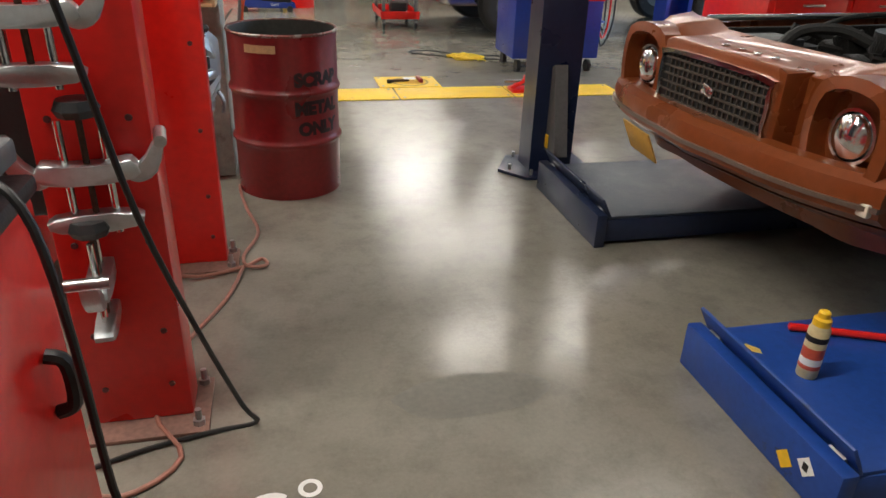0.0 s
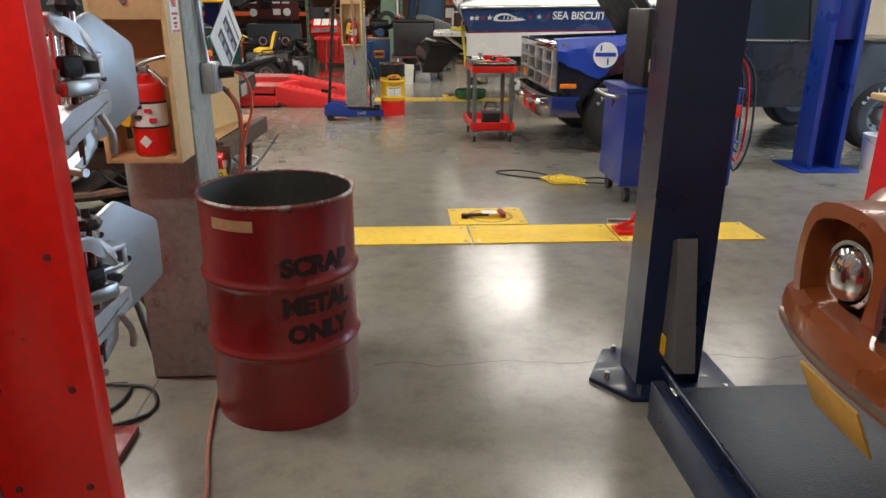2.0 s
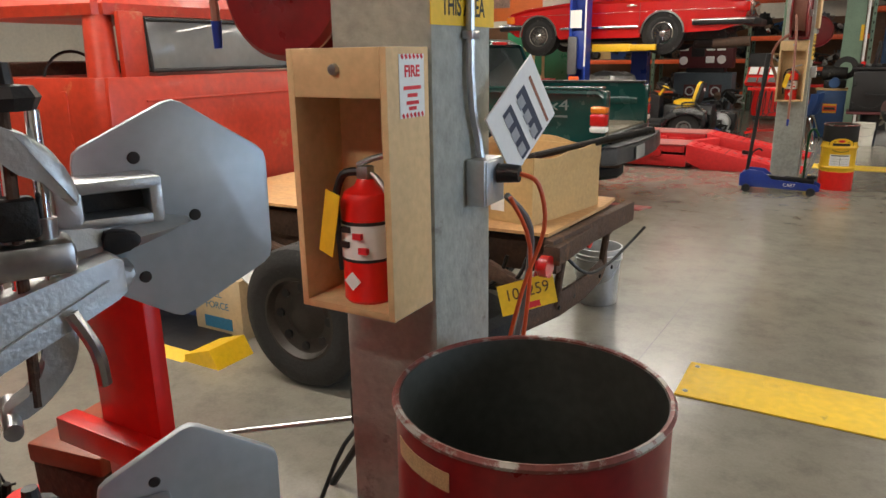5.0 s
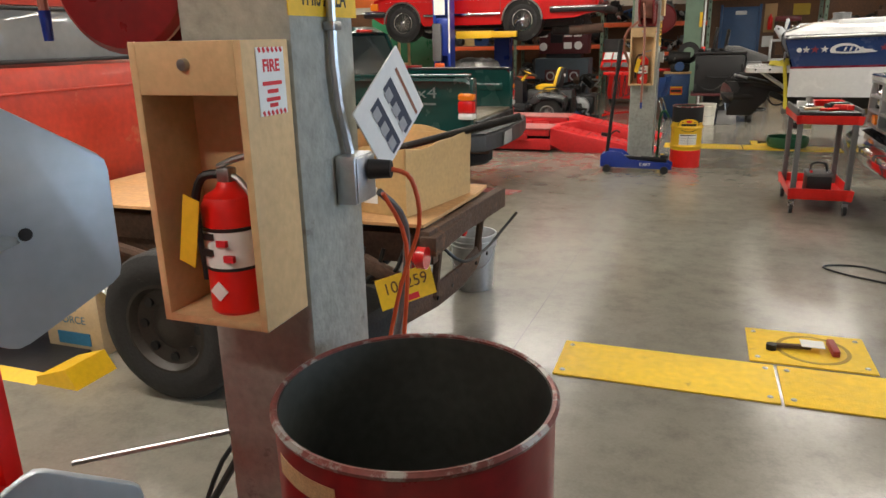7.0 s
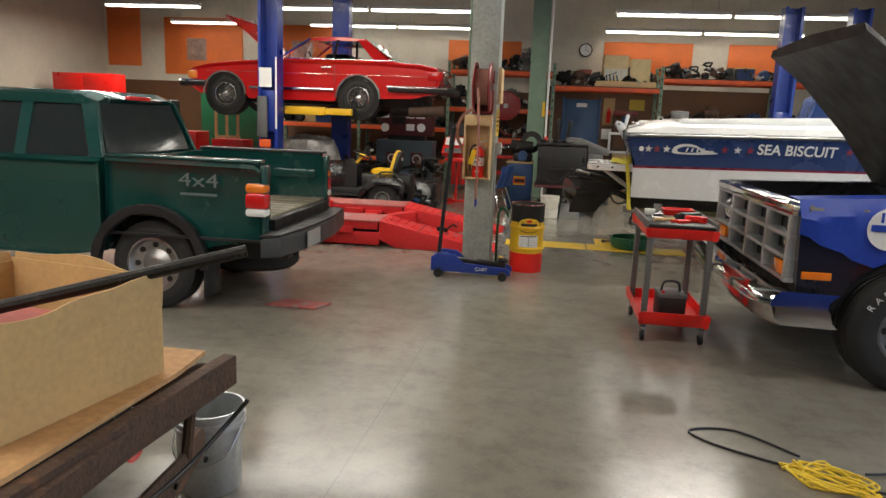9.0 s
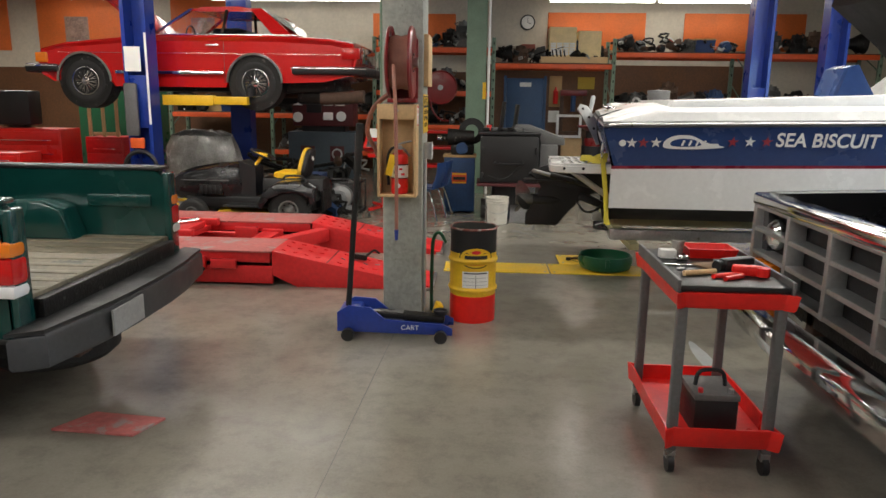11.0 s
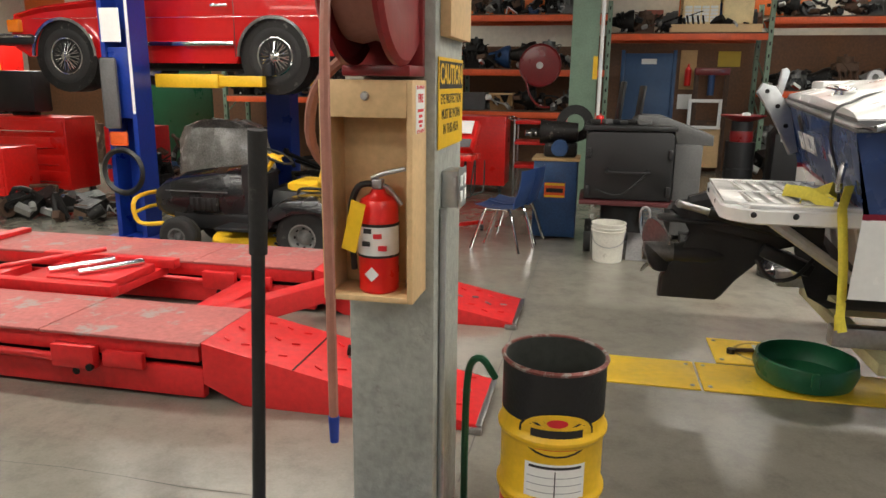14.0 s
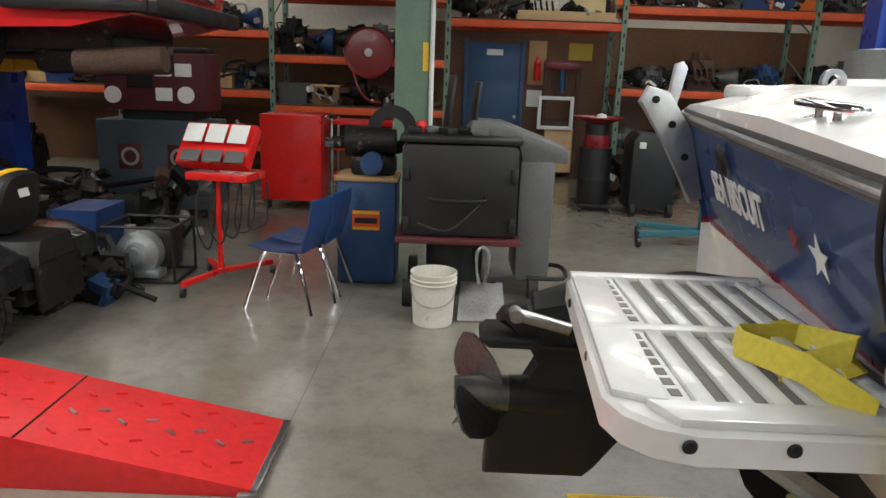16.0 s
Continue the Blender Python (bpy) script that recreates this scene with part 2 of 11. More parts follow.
MAROON = mat("maroon_panel", (0.085, 0.016, 0.018), 0.5, 0, 0.15, 4)
CLEARPLASTIC = mat("cloudy_plastic_sheet", (0.30, 0.29, 0.27), 0.22, 0, 0.45, 6, 0.9, 9)
STAIN = mat("grey_floor_patch", (0.150, 0.140, 0.116), 0.4, 0, 0.2, 5)
JOINT = mat("dark_joint_filler", (0.075, 0.068, 0.055), 0.7, 0, 0.2, 8)
TUBE = glow("fluorescent_tube", (1.0, 0.95, 0.86), 7.0)

# ---- building kit ----


BASES = {}


def attach(ob, parent, label=""):
    """Hangs ob under parent; under a thing from at_base() it keeps its place in the world."""
    if parent is not None:
        ob.parent = parent
        if parent.name in BASES:
            ob.matrix_parent_inverse = BASES[parent.name].inverted()
    if label:
        ob["label"] = label
    return ob


def at_base(name, label, category, place, group="", kind=""):
    """An Empty at a thing's base whose parts are given in the world's coordinates."""
    ob = thing(name, label, category, place, 0, group, kind)
    BASES[ob.name] = pose(*place)
    return ob


def part(name, bm, material, parent=None, label="", smooth=None):
    """Links a bmesh as one mesh object, under a thing or a part."""
    me = bpy.data.meshes.new(name)
    bmesh.ops.recalc_face_normals(bm, faces=bm.faces)
    bm.to_mesh(me)
    bm.free()
    me.materials.append(material)
    me.polygons.foreach_set("use_smooth", [True] * len(me.polygons))
    me.set_sharp_from_angle(angle=radians(32 if smooth is None else smooth))
    return attach(new(name, me), parent, label)


def thing(name, label, category, place=(0, 0, 0), rz=0, group="", kind=""):
    ob = new(name)
    ob.empty_display_size = 0.1
    ob.matrix_world = pose(*place, 0, 0, rz)
    return tagged(ob, label, category, group, kind)


def box(x0, x1, y0, y1, z0, z1, bevel=0.0, bm=None, seg=2):
    bm = bm or bmesh.new()
    vs = [bm.verts.new((x, y, z)) for x in (x0, x1) for y in (y0, y1) for z in (z0, z1)]
    fs = [bm.faces.new([vs[i] for i in f]) for f in ((0, 1, 3, 2), (4, 6, 7, 5), (0, 4, 5, 1), (2, 3, 7, 6), (0, 2, 6, 4), (1, 5, 7, 3))]
    if bevel:
        es = {e for f in fs for e in f.edges}
        bmesh.ops.bevel(bm, geom=list(es), offset=bevel, segments=seg, affect="EDGES", profile=0.5)
    return bm


def obox(c, size, rx=0, ry=0, rz=0, bevel=0.0, bm=None):
    bm = bm or bmesh.new()
    t = box(-size[0] / 2, size[0] / 2, -size[1] / 2, size[1] / 2, -size[2] / 2, size[2] / 2, bevel)
    return merge(bm, t, pose(*c, rx, ry, rz))


def merge(bm, other, m=None):
    if m is not None:
        other.transform(m)
    idx = {}
    for v in other.verts:
        idx[v] = bm.verts.new(v.co)
    for f in other.faces:
        bm.faces.new([idx[v] for v in f.verts])
    other.free()
    return bm


def basis(d):
    d = Vector(d).normalized()
    u = d.cross(Vector((0, 0, 1)) if abs(d.z) < 0.95 else Vector((1, 0, 0))).normalized()
    return u, d.cross(u)


def cyl(p0, p1, r0, r1=None, seg=20, bm=None, caps=True):
    bm = bm or bmesh.new()
    r1 = r0 if r1 is None else r1
    p0, p1 = Vector(p0), Vector(p1)
    u, v = basis(p1 - p0)
    rings = []
    for p, r in ((p0, r0), (p1, r1)):
        rings.append([bm.verts.new(p + (u * math.cos(a) + v * math.sin(a)) * r) for a in [2 * math.pi * i / seg for i in range(seg)]])
    for i in range(seg):
        bm.faces.new((rings[0][i], rings[0][(i + 1) % seg], rings[1][(i + 1) % seg], rings[1][i]))
    if caps:
        bm.faces.new(rings[0][::-1])
        bm.faces.new(rings[1])
    return bm


def tube(points, r, seg=8, bm=None, smooth_steps=4):
    """A round hose or bar along points, with rounded bends."""
    bm = bm or bmesh.new()
    pts = [Vector(p) for p in points]
    if smooth_steps > 1 and len(pts) > 2:
        fine = []
        for i in range(len(pts) - 1):
            a, b, c, d = pts[max(0, i - 1)], pts[i], pts[i + 1], pts[min(len(pts) - 1, i + 2)]
            for k in range(smooth_steps):
                t = k / smooth_steps
                fine.append(0.5 * ((2 * b) + (c - a) * t + (2 * a - 5 * b + 4 * c - d) * t * t + (3 * b - a - 3 * c + d) * t ** 3))
        pts = fine + [pts[-1]]
    rings = []
    u = None
    for i, p in enumerate(pts):
        d = pts[min(i + 1, len(pts) - 1)] - pts[max(i - 1, 0)]
        if d.length < 1e-6:
            d = Vector((0, 0, 1))
        d.normalize()
        if u is None:
            u, _ = basis(d)
        u = (u - d * u.dot(d))
        if u.length < 1e-4:
            u, _ = basis(d)
        u.normalize()
        v = d.cross(u)
        rings.append([bm.verts.new(p + (u * math.cos(a) + v * math.sin(a)) * r) for a in [2 * math.pi * k / seg for k in range(seg)]])
    for a, b in zip(rings, rings[1:]):
        for k in range(seg):
            bm.faces.new((a[k], a[(k + 1) % seg], b[(k + 1) % seg], b[k]))
    bm.faces.new(rings[0][::-1])
    bm.faces.new(rings[-1])
    return bm


def lathe(profile, centre=(0, 0, 0), axis="z", seg=40, bm=None, close=False):
    """Turns (radius, height) points round an axis."""
    bm = bm or bmesh.new()
    c = Vector(centre)
    rings = []
    for r, h in profile:
        ring = []
        for i in range(seg):
            a = 2 * math.pi * i / seg
            p = {"z": (r * math.cos(a), r * math.sin(a), h), "y": (r * math.cos(a), h, r * math.sin(a)), "x": (h, r * math.cos(a), r * math.sin(a))}[axis]
            ring.append(bm.verts.new(c + Vector(p)))
        rings.append(ring)
    pairs = list(zip(rings, rings[1:])) + ([(rings[-1], rings[0])] if close else [])
    for a, b in pairs:
        for i in range(seg):
            bm.faces.new((a[i], a[(i + 1) % seg], b[(i + 1) % seg], b[i]))
    if not close:
        if profile[0][0] > 1e-4:
            bm.faces.new(rings[0][::-1])
        if profile[-1][0] > 1e-4:
            bm.faces.new(rings[-1])
    bmesh.ops.remove_doubles(bm, verts=bm.verts, dist=1e-5)
    return bm


def open_lathe(profile, centre=(0, 0, 0), axis="z", seg=40):
    """A closed shell from a profile that runs round its own wall."""
    return lathe(profile, centre, axis, seg, None, True)


def prism(pts, a, b, plane="xz", bm=None, bevel=0.0):
    """Extrudes a flat outline between two depths along the plane's normal."""
    bm = bm or bmesh.new()

    def at(p, d):
        return {"xz": (p[0], d, p[1]), "xy": (p[0], p[1], d), "yz": (d, p[0], p[1])}[plane]
    t = bmesh.new()
    r0 = [t.verts.new(at(p, a)) for p in pts]
    r1 = [t.verts.new(at(p, b)) for p in pts]
    n = len(pts)
    f0 = t.faces.new(r0)
    f1 = t.faces.new(r1[::-1])
    for i in range(n):
        t.faces.new((r0[i], r1[i], r1[(i + 1) % n], r0[(i + 1) % n]))
    if bevel:
        bmesh.ops.bevel(t, geom=list({e for f in (f0, f1) for e in f.edges}), offset=bevel, segments=2, affect="EDGES", profile=0.5)
    return merge(bm, t)


def loft(sections, bm=None, caps=True, closed=True):
    """Skins rings of equal length."""
    bm = bm or bmesh.new()
    rings = [[bm.verts.new(p) for p in s] for s in sections]
    n = len(rings[0])
    for a, b in zip(rings, rings[1:]):
        for i in range(n if closed else n - 1):
            bm.faces.new((a[i], a[(i + 1) % n], b[(i + 1) % n], b[i]))
    if caps:
        bm.faces.new(rings[0][::-1])
        bm.faces.new(rings[-1])
    return bm


def arc(cx, cz, r, a0, a1, n=10):
    return [(cx + r * math.cos(radians(a0 + (a1 - a0) * i / n)), cz + r * math.sin(radians(a0 + (a1 - a0) * i / n))) for i in range(n + 1)]


def smooth_out(pts, steps=4, closed=True):
    """A rounded outline through the given corners."""
    out, n = [], len(pts)
    for i in range(n):
        a, b, c, d = [Vector(pts[(i + k) % n]) for k in (-1, 0, 1, 2)]
        for s in range(steps):
            t = s / steps
            out.append(tuple(0.5 * ((2 * b) + (c - a) * t + (2 * a - 5 * b + 4 * c - d) * t * t + (3 * b - a - 3 * c + d) * t ** 3)))
    return out


def text(words, size, m, material, parent, name="lettering", depth=0.001, squeeze=1.0, bold=0.0):
    """Letters as a thin mesh at the pose m: x along the line, z out of the surface."""
    c = bpy.data.curves.new(name, "FONT")
    c.body, c.size, c.extrude, c.align_x, c.align_y, c.offset = words, size, depth, "CENTER", "CENTER", bold
    o = bpy.data.objects.new(name, c)
    me = bpy.data.meshes.new_from_object(o)
    bpy.data.objects.remove(o)
    me.transform(m @ Matrix.Diagonal((squeeze, 1, 1, 1)))
    me.materials.clear()
    me.materials.append(material)
    return attach(new(name, me), parent)


def plate(m, w, h, material, parent, name="panel", depth=0.002):
    """A thin sheet at the pose m, centred, facing its z."""
    b = box(-w / 2, w / 2, -h / 2, h / 2, 0, depth)
    b.transform(m)
    return part(name, b, material, parent)


def face_south(x, y, z, rz=0):
    """A pose on a wall that faces -y; rz turns it round z."""
    return pose(x, y, z, 90, 0, rz)


def face_east(x, y, z):
    return pose(x, y, z, 90, 0, 90)


def face_west(x, y, z):
    return pose(x, y, z, 90, 0, -90)

# ---- structure ----
X0, X1, Y0, Y1, ZC = -12.5, 10.0, -4.0, 24.7, 5.0


def setting(name, bm, material, label, category, parent=None):
    return tagged(part(name, bm, material, parent), label, category, "", "structure")


setting("floor", box(X0, X1, Y0, Y1, -0.2, 0.0), FLOOR, "polished grey concrete shop floor with stains", "floor")
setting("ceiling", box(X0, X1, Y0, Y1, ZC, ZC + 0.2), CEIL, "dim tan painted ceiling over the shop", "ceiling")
setting("wall_north", box(X0, X1, Y1, Y1 + 0.2, 0, ZC), WALLP, "cream painted back wall of the shop", "wall")
setting("wall_south", box(X0, X1, Y0 - 0.2, Y0, 0, ZC), WALLP, "cream painted wall behind the bays", "wall")
setting("wall_west", box(X0 - 0.2, X0, Y0, Y1, 0, ZC), WALLP, "cream painted side wall of the shop", "wall")
bm = box(X1, X1 + 0.2, Y0, 2.0, 0, ZC)
box(X1, X1 + 0.2, 10.0, Y1, 0, ZC, bm=bm)
box(X1, X1 + 0.2, 2.0, 10.0, 3.4, ZC, bm=bm)
setting("wall_east", bm, WALLP, "cream wall with a wide garage door opening", "wall")
setting("wainscot", box(X0 + 0.01, 0.2, Y1 - 0.03, Y1, 0, 2.35), PLY_WALL, "brown plywood boarding on the back wall", "wall panel")
setting("wainscot", box(0.2, 6.9, Y1 - 0.028, Y1, 0, 2.55), PLY_WALL, "brown plywood boarding round the blue door", "wall panel")
for xa, xb, za, zb in ((-12.4, -11.35, 2.75, 4.4), (-10.6, -8.2, 2.55, 4.15), (-7.2, -5.2, 2.55, 4.0), (2.0, 4.3, 2.9, 3.75), (5.2, 8.0, 2.9, 3.75), (-2.2, -0.2, 2.8, 3.7)):
    setting("orange_panel", box(xa, xb, Y1 - 0.04, Y1 - 0.004, za, zb, 0.01), ORANGE_WALL, "orange painted panel on the cream wall", "wall panel")
for xa in (-4.9, -1.0, 6.9, 9.0):
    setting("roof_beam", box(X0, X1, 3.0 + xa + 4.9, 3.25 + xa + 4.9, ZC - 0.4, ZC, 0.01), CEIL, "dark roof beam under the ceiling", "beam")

# back door and its frame
d = at_base("door_1", "closed dark blue steel door with a paper notice", "door", (1.5, Y1 - 0.05, 0), kind="structure")
part("door_leaf", box(1.07, 1.96, Y1 - 0.075, Y1 - 0.03, 0.01, 2.22, 0.006), DOORBLUE, d)
part("door_frame", box(1.0, 1.066, Y1 - 0.09, Y1 - 0.03, 0, 2.28, 0.004, box(1.964, 2.03, Y1 - 0.09, Y1 - 0.03, 0, 2.28, 0.004)), DOORBLUE, d)
part("notice", box(1.38, 1.66, Y1 - 0.079, Y1 - 0.0755, 2.02, 2.12), PAPER, d)
part("door_handle", cyl((1.9, Y1 - 0.12, 1.0), (1.9, Y1 - 0.07, 1.0), 0.03), STEEL, d)

# garage door opening: frosted panes in the east wall
d = at_base("window_1", "wide glazed garage door letting in bluish daylight", "window", (X1, 6.0, 0), kind="structure")
for i in range(6):
    for k in range(5):
        g = part("pane", box(X1 + 0.09, X1 + 0.1, 2.05 + i * 1.325, 3.3 + i * 1.325, 0.05 + k * 0.67, 0.66 + k * 0.67), GLASS, d)
        g.visible_shadow = False
for i in range(7):
    part("mullion", box(X1 + 0.06, X1 + 0.14, 2.0 + i * 1.325 - 0.03, 2.0 + i * 1.325 + 0.05, 0, 3.4), STEEL, d)

# control joints and cracks in the slab
def strip(points, w, z=0.0012):
    """A thin uneven line on the floor."""
    b = bmesh.new()
    rows = []
    for i, p in enumerate(points):
        q0, q1 = Vector(points[max(0, i - 1)]), Vector(points[min(len(points) - 1, i + 1)])
        t = (q1 - q0).normalized()
        nrm = Vector((-t.y, t.x))
        ww = w * (0.7 + 0.6 * random.random())
        rows.append([b.verts.new((p[0] + nrm.x * ww * s, p[1] + nrm.y * ww * s, z)) for s in (-0.5, 0.5)])
    for r0, r1 in zip(rows, rows[1:]):
        b.faces.new((r0[0], r1[0], r1[1], r0[1]))
    return b


random.seed(3)
setting("floor_joint", strip([(-0.28 + 0.018 * i, 4.95 + i * 0.6) for i in range(13)], 0.005), JOINT, "sawn control joint in the concrete", "floor joint")
setting("floor_joint", strip([(0.1 + 0.003 * i, 12.7 + i * 0.6) for i in range(17)], 0.006), JOINT, "sawn control joint in the concrete", "floor joint")
setting("floor_joint", strip([(-4.0 + i * 0.3, 12.42 + 0.012 * math.sin(i * 1.7)) for i in range(12)], 0.005), JOINT, "sawn control joint in the concrete", "floor joint")
setting("floor_joint", strip([(-0.5, 2.6 + i * 0.25) for i in range(9)], 0.008), JOINT, "sawn control joint in the concrete", "floor joint")
crack = [(0.42 + i * 0.07, 4.66 + 0.02 * math.sin(i * 0.9) + random.uniform(-0.014, 0.014)) for i in range(32)]
setting("floor_crack", strip(crack, 0.008), JOINT, "thin wandering crack across the concrete floor", "floor crack")
setting("floor_crack", strip([(0.5 + i * 0.12, 12.35 + random.uniform(-0.03, 0.03)) for i in range(16)], 0.006), JOINT, "thin wandering crack across the concrete floor", "floor crack")


def blot(cx, cy, rx, ry, mat_, name, label, z=0.0009, n=40):
    b = bmesh.new()
    b.faces.new([b.verts.new((cx + rx * math.cos(a) * (1 + 0.10 * noise.noise((math.cos(a) * 2, math.sin(a) * 2, cx))), cy + ry * math.sin(a) * (1 + 0.2 * noise.noise((math.cos(a) * 3, math.sin(a) * 3, cy))), z)) for a in [2 * math.pi * i / n for i in range(n)]])
    return setting(name, b, mat_, label, "floor stain")


blot(0.62, 2.33, 0.27, 0.115, STAIN, "floor_stain", "grey oval worn patch on the concrete")
blot(2.07, 11.6, 0.05, 0.36, mat("pale_spill", (0.30, 0.31, 0.31), 0.22, 0, 0.1, 6), "floor_stain", "pale dried spill on the concrete")
blot(-0.05, 1.98, 0.045, 0.02, WHITE, "paint_mark", "white painted mark on the floor")
b = open_lathe([(0.020, 0.0), (0.034, 0.0), (0.034, 0.0015), (0.020, 0.0015)], (0.06, 2.0, 0.0), seg=24)
setting("paint_mark", b, WHITE, "white painted mark on the floor", "paint mark")


def yellow_plate(name, x0, x1, y0, y1, label):
    th = at_base(name, label, "floor plate", ((x0 + x1) / 2, (y0 + y1) / 2, 0))
    part("steel_sheet", box(x0, x1, y0, y1, 0.0, 0.009, 0.003), YELLOW, th)
    for bx, by in ((x0 + 0.04, y0 + 0.05), (x0 + 0.04, y1 - 0.05), (x1 - 0.04, y0 + 0.05), (x1 - 0.04, y1 - 0.05)):
        part("bolt", lathe([(0.0, 0.014), (0.010, 0.013), (0.014, 0.009), (0.014, 0.004)], (bx, by, 0), seg=12), STEEL, th)
    return th


yellow_plate("trench_cover", 0.02, 1.035, 6.34, 6.74, "yellow painted checker-plate trench cover in the floor")
yellow_plate("trench_cover", 1.05, 2.06, 6.34, 6.74, "yellow painted checker-plate trench cover in the floor")
yellow_plate("trench_cover", 2.075, 3.1, 6.34, 6.74, "yellow painted checker-plate trench cover in the floor")
yellow_plate("drain_cover", 0.93, 1.5, 6.77, 7.2, "square yellow floor plate with a worn ring")
yellow_plate("trench_cover", 0.18, 1.235, 13.9, 14.31, "yellow painted checker-plate trench cover in the floor")
yellow_plate("trench_cover", 1.25, 2.5, 13.9, 14.31, "yellow painted checker-plate trench cover in the floor")
yellow_plate("drain_cover", 1.38, 1.98, 14.34, 14.77, "square yellow floor plate with a worn ring")


# ---- fluorescent fixtures ----
def fixture(x, y):
    th = at_base("fluorescent_fixture", "long white fluorescent fixture hung under the ceiling, lit", "ceiling light", (x, y, LAMP_Z), group="fluorescent fixtures")
    part("housing", prism([(y - 0.09, LAMP_Z), (y + 0.09, LAMP_Z), (y + 0.05, LAMP_Z + 0.07), (y - 0.05, LAMP_Z + 0.07)], x - 1.2, x + 1.2, "yz"), WHITE, th)
    for s in (-0.05, 0.05):
        part("fluorescent_tube", cyl((x - 1.17, y + s, LAMP_Z - 0.03), (x + 1.17, y + s, LAMP_Z - 0.03), 0.019, seg=10), TUBE, th)
    for s in (-0.9, 0.9):
        part("hanger", cyl((x + s, y, LAMP_Z + 0.06), (x + s, y, ZC), 0.006, seg=6), STEEL, th)
    return th


for yy in ROW_Y:
    for xx in (-8.8, -4.75, -1.0 if yy < 2 else -2.3, 3.15, 5.6):
        fixture(xx, yy)


# ---- vehicles ----
def layers(profile, rows, z_mid):
    """Skins a side outline across the width; rows are (y, inset of the top, inset of the ends)."""
    xs = [p[0] for p in profile]
    xc = (min(xs) + max(xs)) / 2
    half = (max(xs) - min(xs)) / 2
    secs = []
    for y, top, end in rows:
        secs.append([(x - end * max(0.0, abs((x - xc) / half) - 0.8) / 0.2 * (1 if x > xc else -1), y, z - top * max(0.0, min(1.0, (z - z_mid) / 0.25))) for x, z in profile])
    return loft(secs)


def wheel(parent, x, y, z, r, w, side=-1, style="steel", rim_r=None, rim_mat=None, letters=False):
    """A tyre with rounded shoulders and grooves, and a dished rim; side is the y direction of its outer face."""
    rr = rim_r or r * 0.62
    s = side
    prof = [(rr, -w / 2 * s), (r * 0.86, -w / 2 * s), (r * 0.97, -w * 0.40 * s), (r, -w * 0.30 * s), (r, -w * 0.12 * s), (r - 0.008, -w * 0.11 * s), (r - 0.008, -w * 0.07 * s), (r, -w * 0.06 * s), (r, w * 0.06 * s), (r - 0.008, w * 0.07 * s), (r - 0.008, w * 0.11 * s), (r, w * 0.12 * s), (r, w * 0.30 * s), (r * 0.97, w * 0.40 * s), (r * 0.86, w / 2 * s), (r * 0.75, w * 0.52 * s), (rr, w * 0.46 * s)]
    wh = part("wheel", open_lathe(prof, (x, y, z), "y", 40), RUBBER, parent, "black rubber tyre")
    rm = rim_mat or STEEL
    rim = [(rr, -w * 0.4 * s), (rr + 0.006, w * 0.46 * s), (rr - 0.012, w * 0.47 * s), (rr - 0.03, w * 0.30 * s), (rr * 0.55, w * 0.20 * s), (rr * 0.30, w * 0.34 * s), (rr * 0.22, w * 0.36 * s), (0.0, w * 0.36 * s)]
    part("rim", lathe(rim, (x, y, z), "y", 32), rm, wh)
    if style == "wire":
        b = bmesh.new()
        for i in range(28):
            a = 2 * math.pi * i / 28
            b2 = a + (0.25 if i % 2 else -0.25)
            cyl((x + rr * 0.95 * math.cos(a), y + w * 0.40 * s, z + rr * 0.95 * math.sin(a)), (x + rr * 0.2 * math.cos(b2), y + w * 0.52 * s, z + rr * 0.2 * math.sin(b2)), 0.006, seg=5, bm=b)
        part("spokes", b, CHROME, wh, "bright wire spokes")
        part("hub_cap", lathe([(0.055, w * 0.36 * s), (0.055, w * 0.52 * s), (0.03, w * 0.56 * s), (0, w * 0.57 * s)], (x, y, z), "y", 20), CHROME, wh)
    if style == "slots":
        for i in range(8):
            a = 2 * math.pi * i / 8
            part("slot", cyl((x + rr * 0.72 * math.cos(a), y + w * 0.20 * s, z + rr * 0.72 * math.sin(a)), (x + rr * 0.72 * math.cos(a), y + w * 0.285 * s, z + rr * 0.72 * math.sin(a)), rr * 0.11, seg=12), BLACK, wh)
    if letters:
        for i, ch in enumerate("RADIAL"):
            a = radians(150 - i * 12)
            text(ch, 0.06, face_south(x + r * 0.80 * math.cos(a), y + w * 0.52 * s, z + r * 0.80 * math.sin(a)) @ pose(0, 0, 0.002, 0, 0, math.degrees(a) - 90), WHITE, wh)
    return wh


def glass_quad(pts, material, parent, name="window", thick=0.006):
    b = bmesh.new()
    vs = [Vector(p) for p in pts]
    nrm = (vs[1] - vs[0]).cross(vs[2] - vs[0]).normalized() * thick
    f = b.faces.new([b.verts.new(v) for v in vs])
    g = b.faces.new([b.verts.new(v + nrm) for v in vs][::-1])
    n = len(vs)
    fv, gv = list(f.verts), list(g.verts)[::-1]
    for i in range(n):
        b.faces.new((fv[i], fv[(i + 1) % n], gv[(i + 1) % n], gv[i]))
    return part(name, b, material, parent)


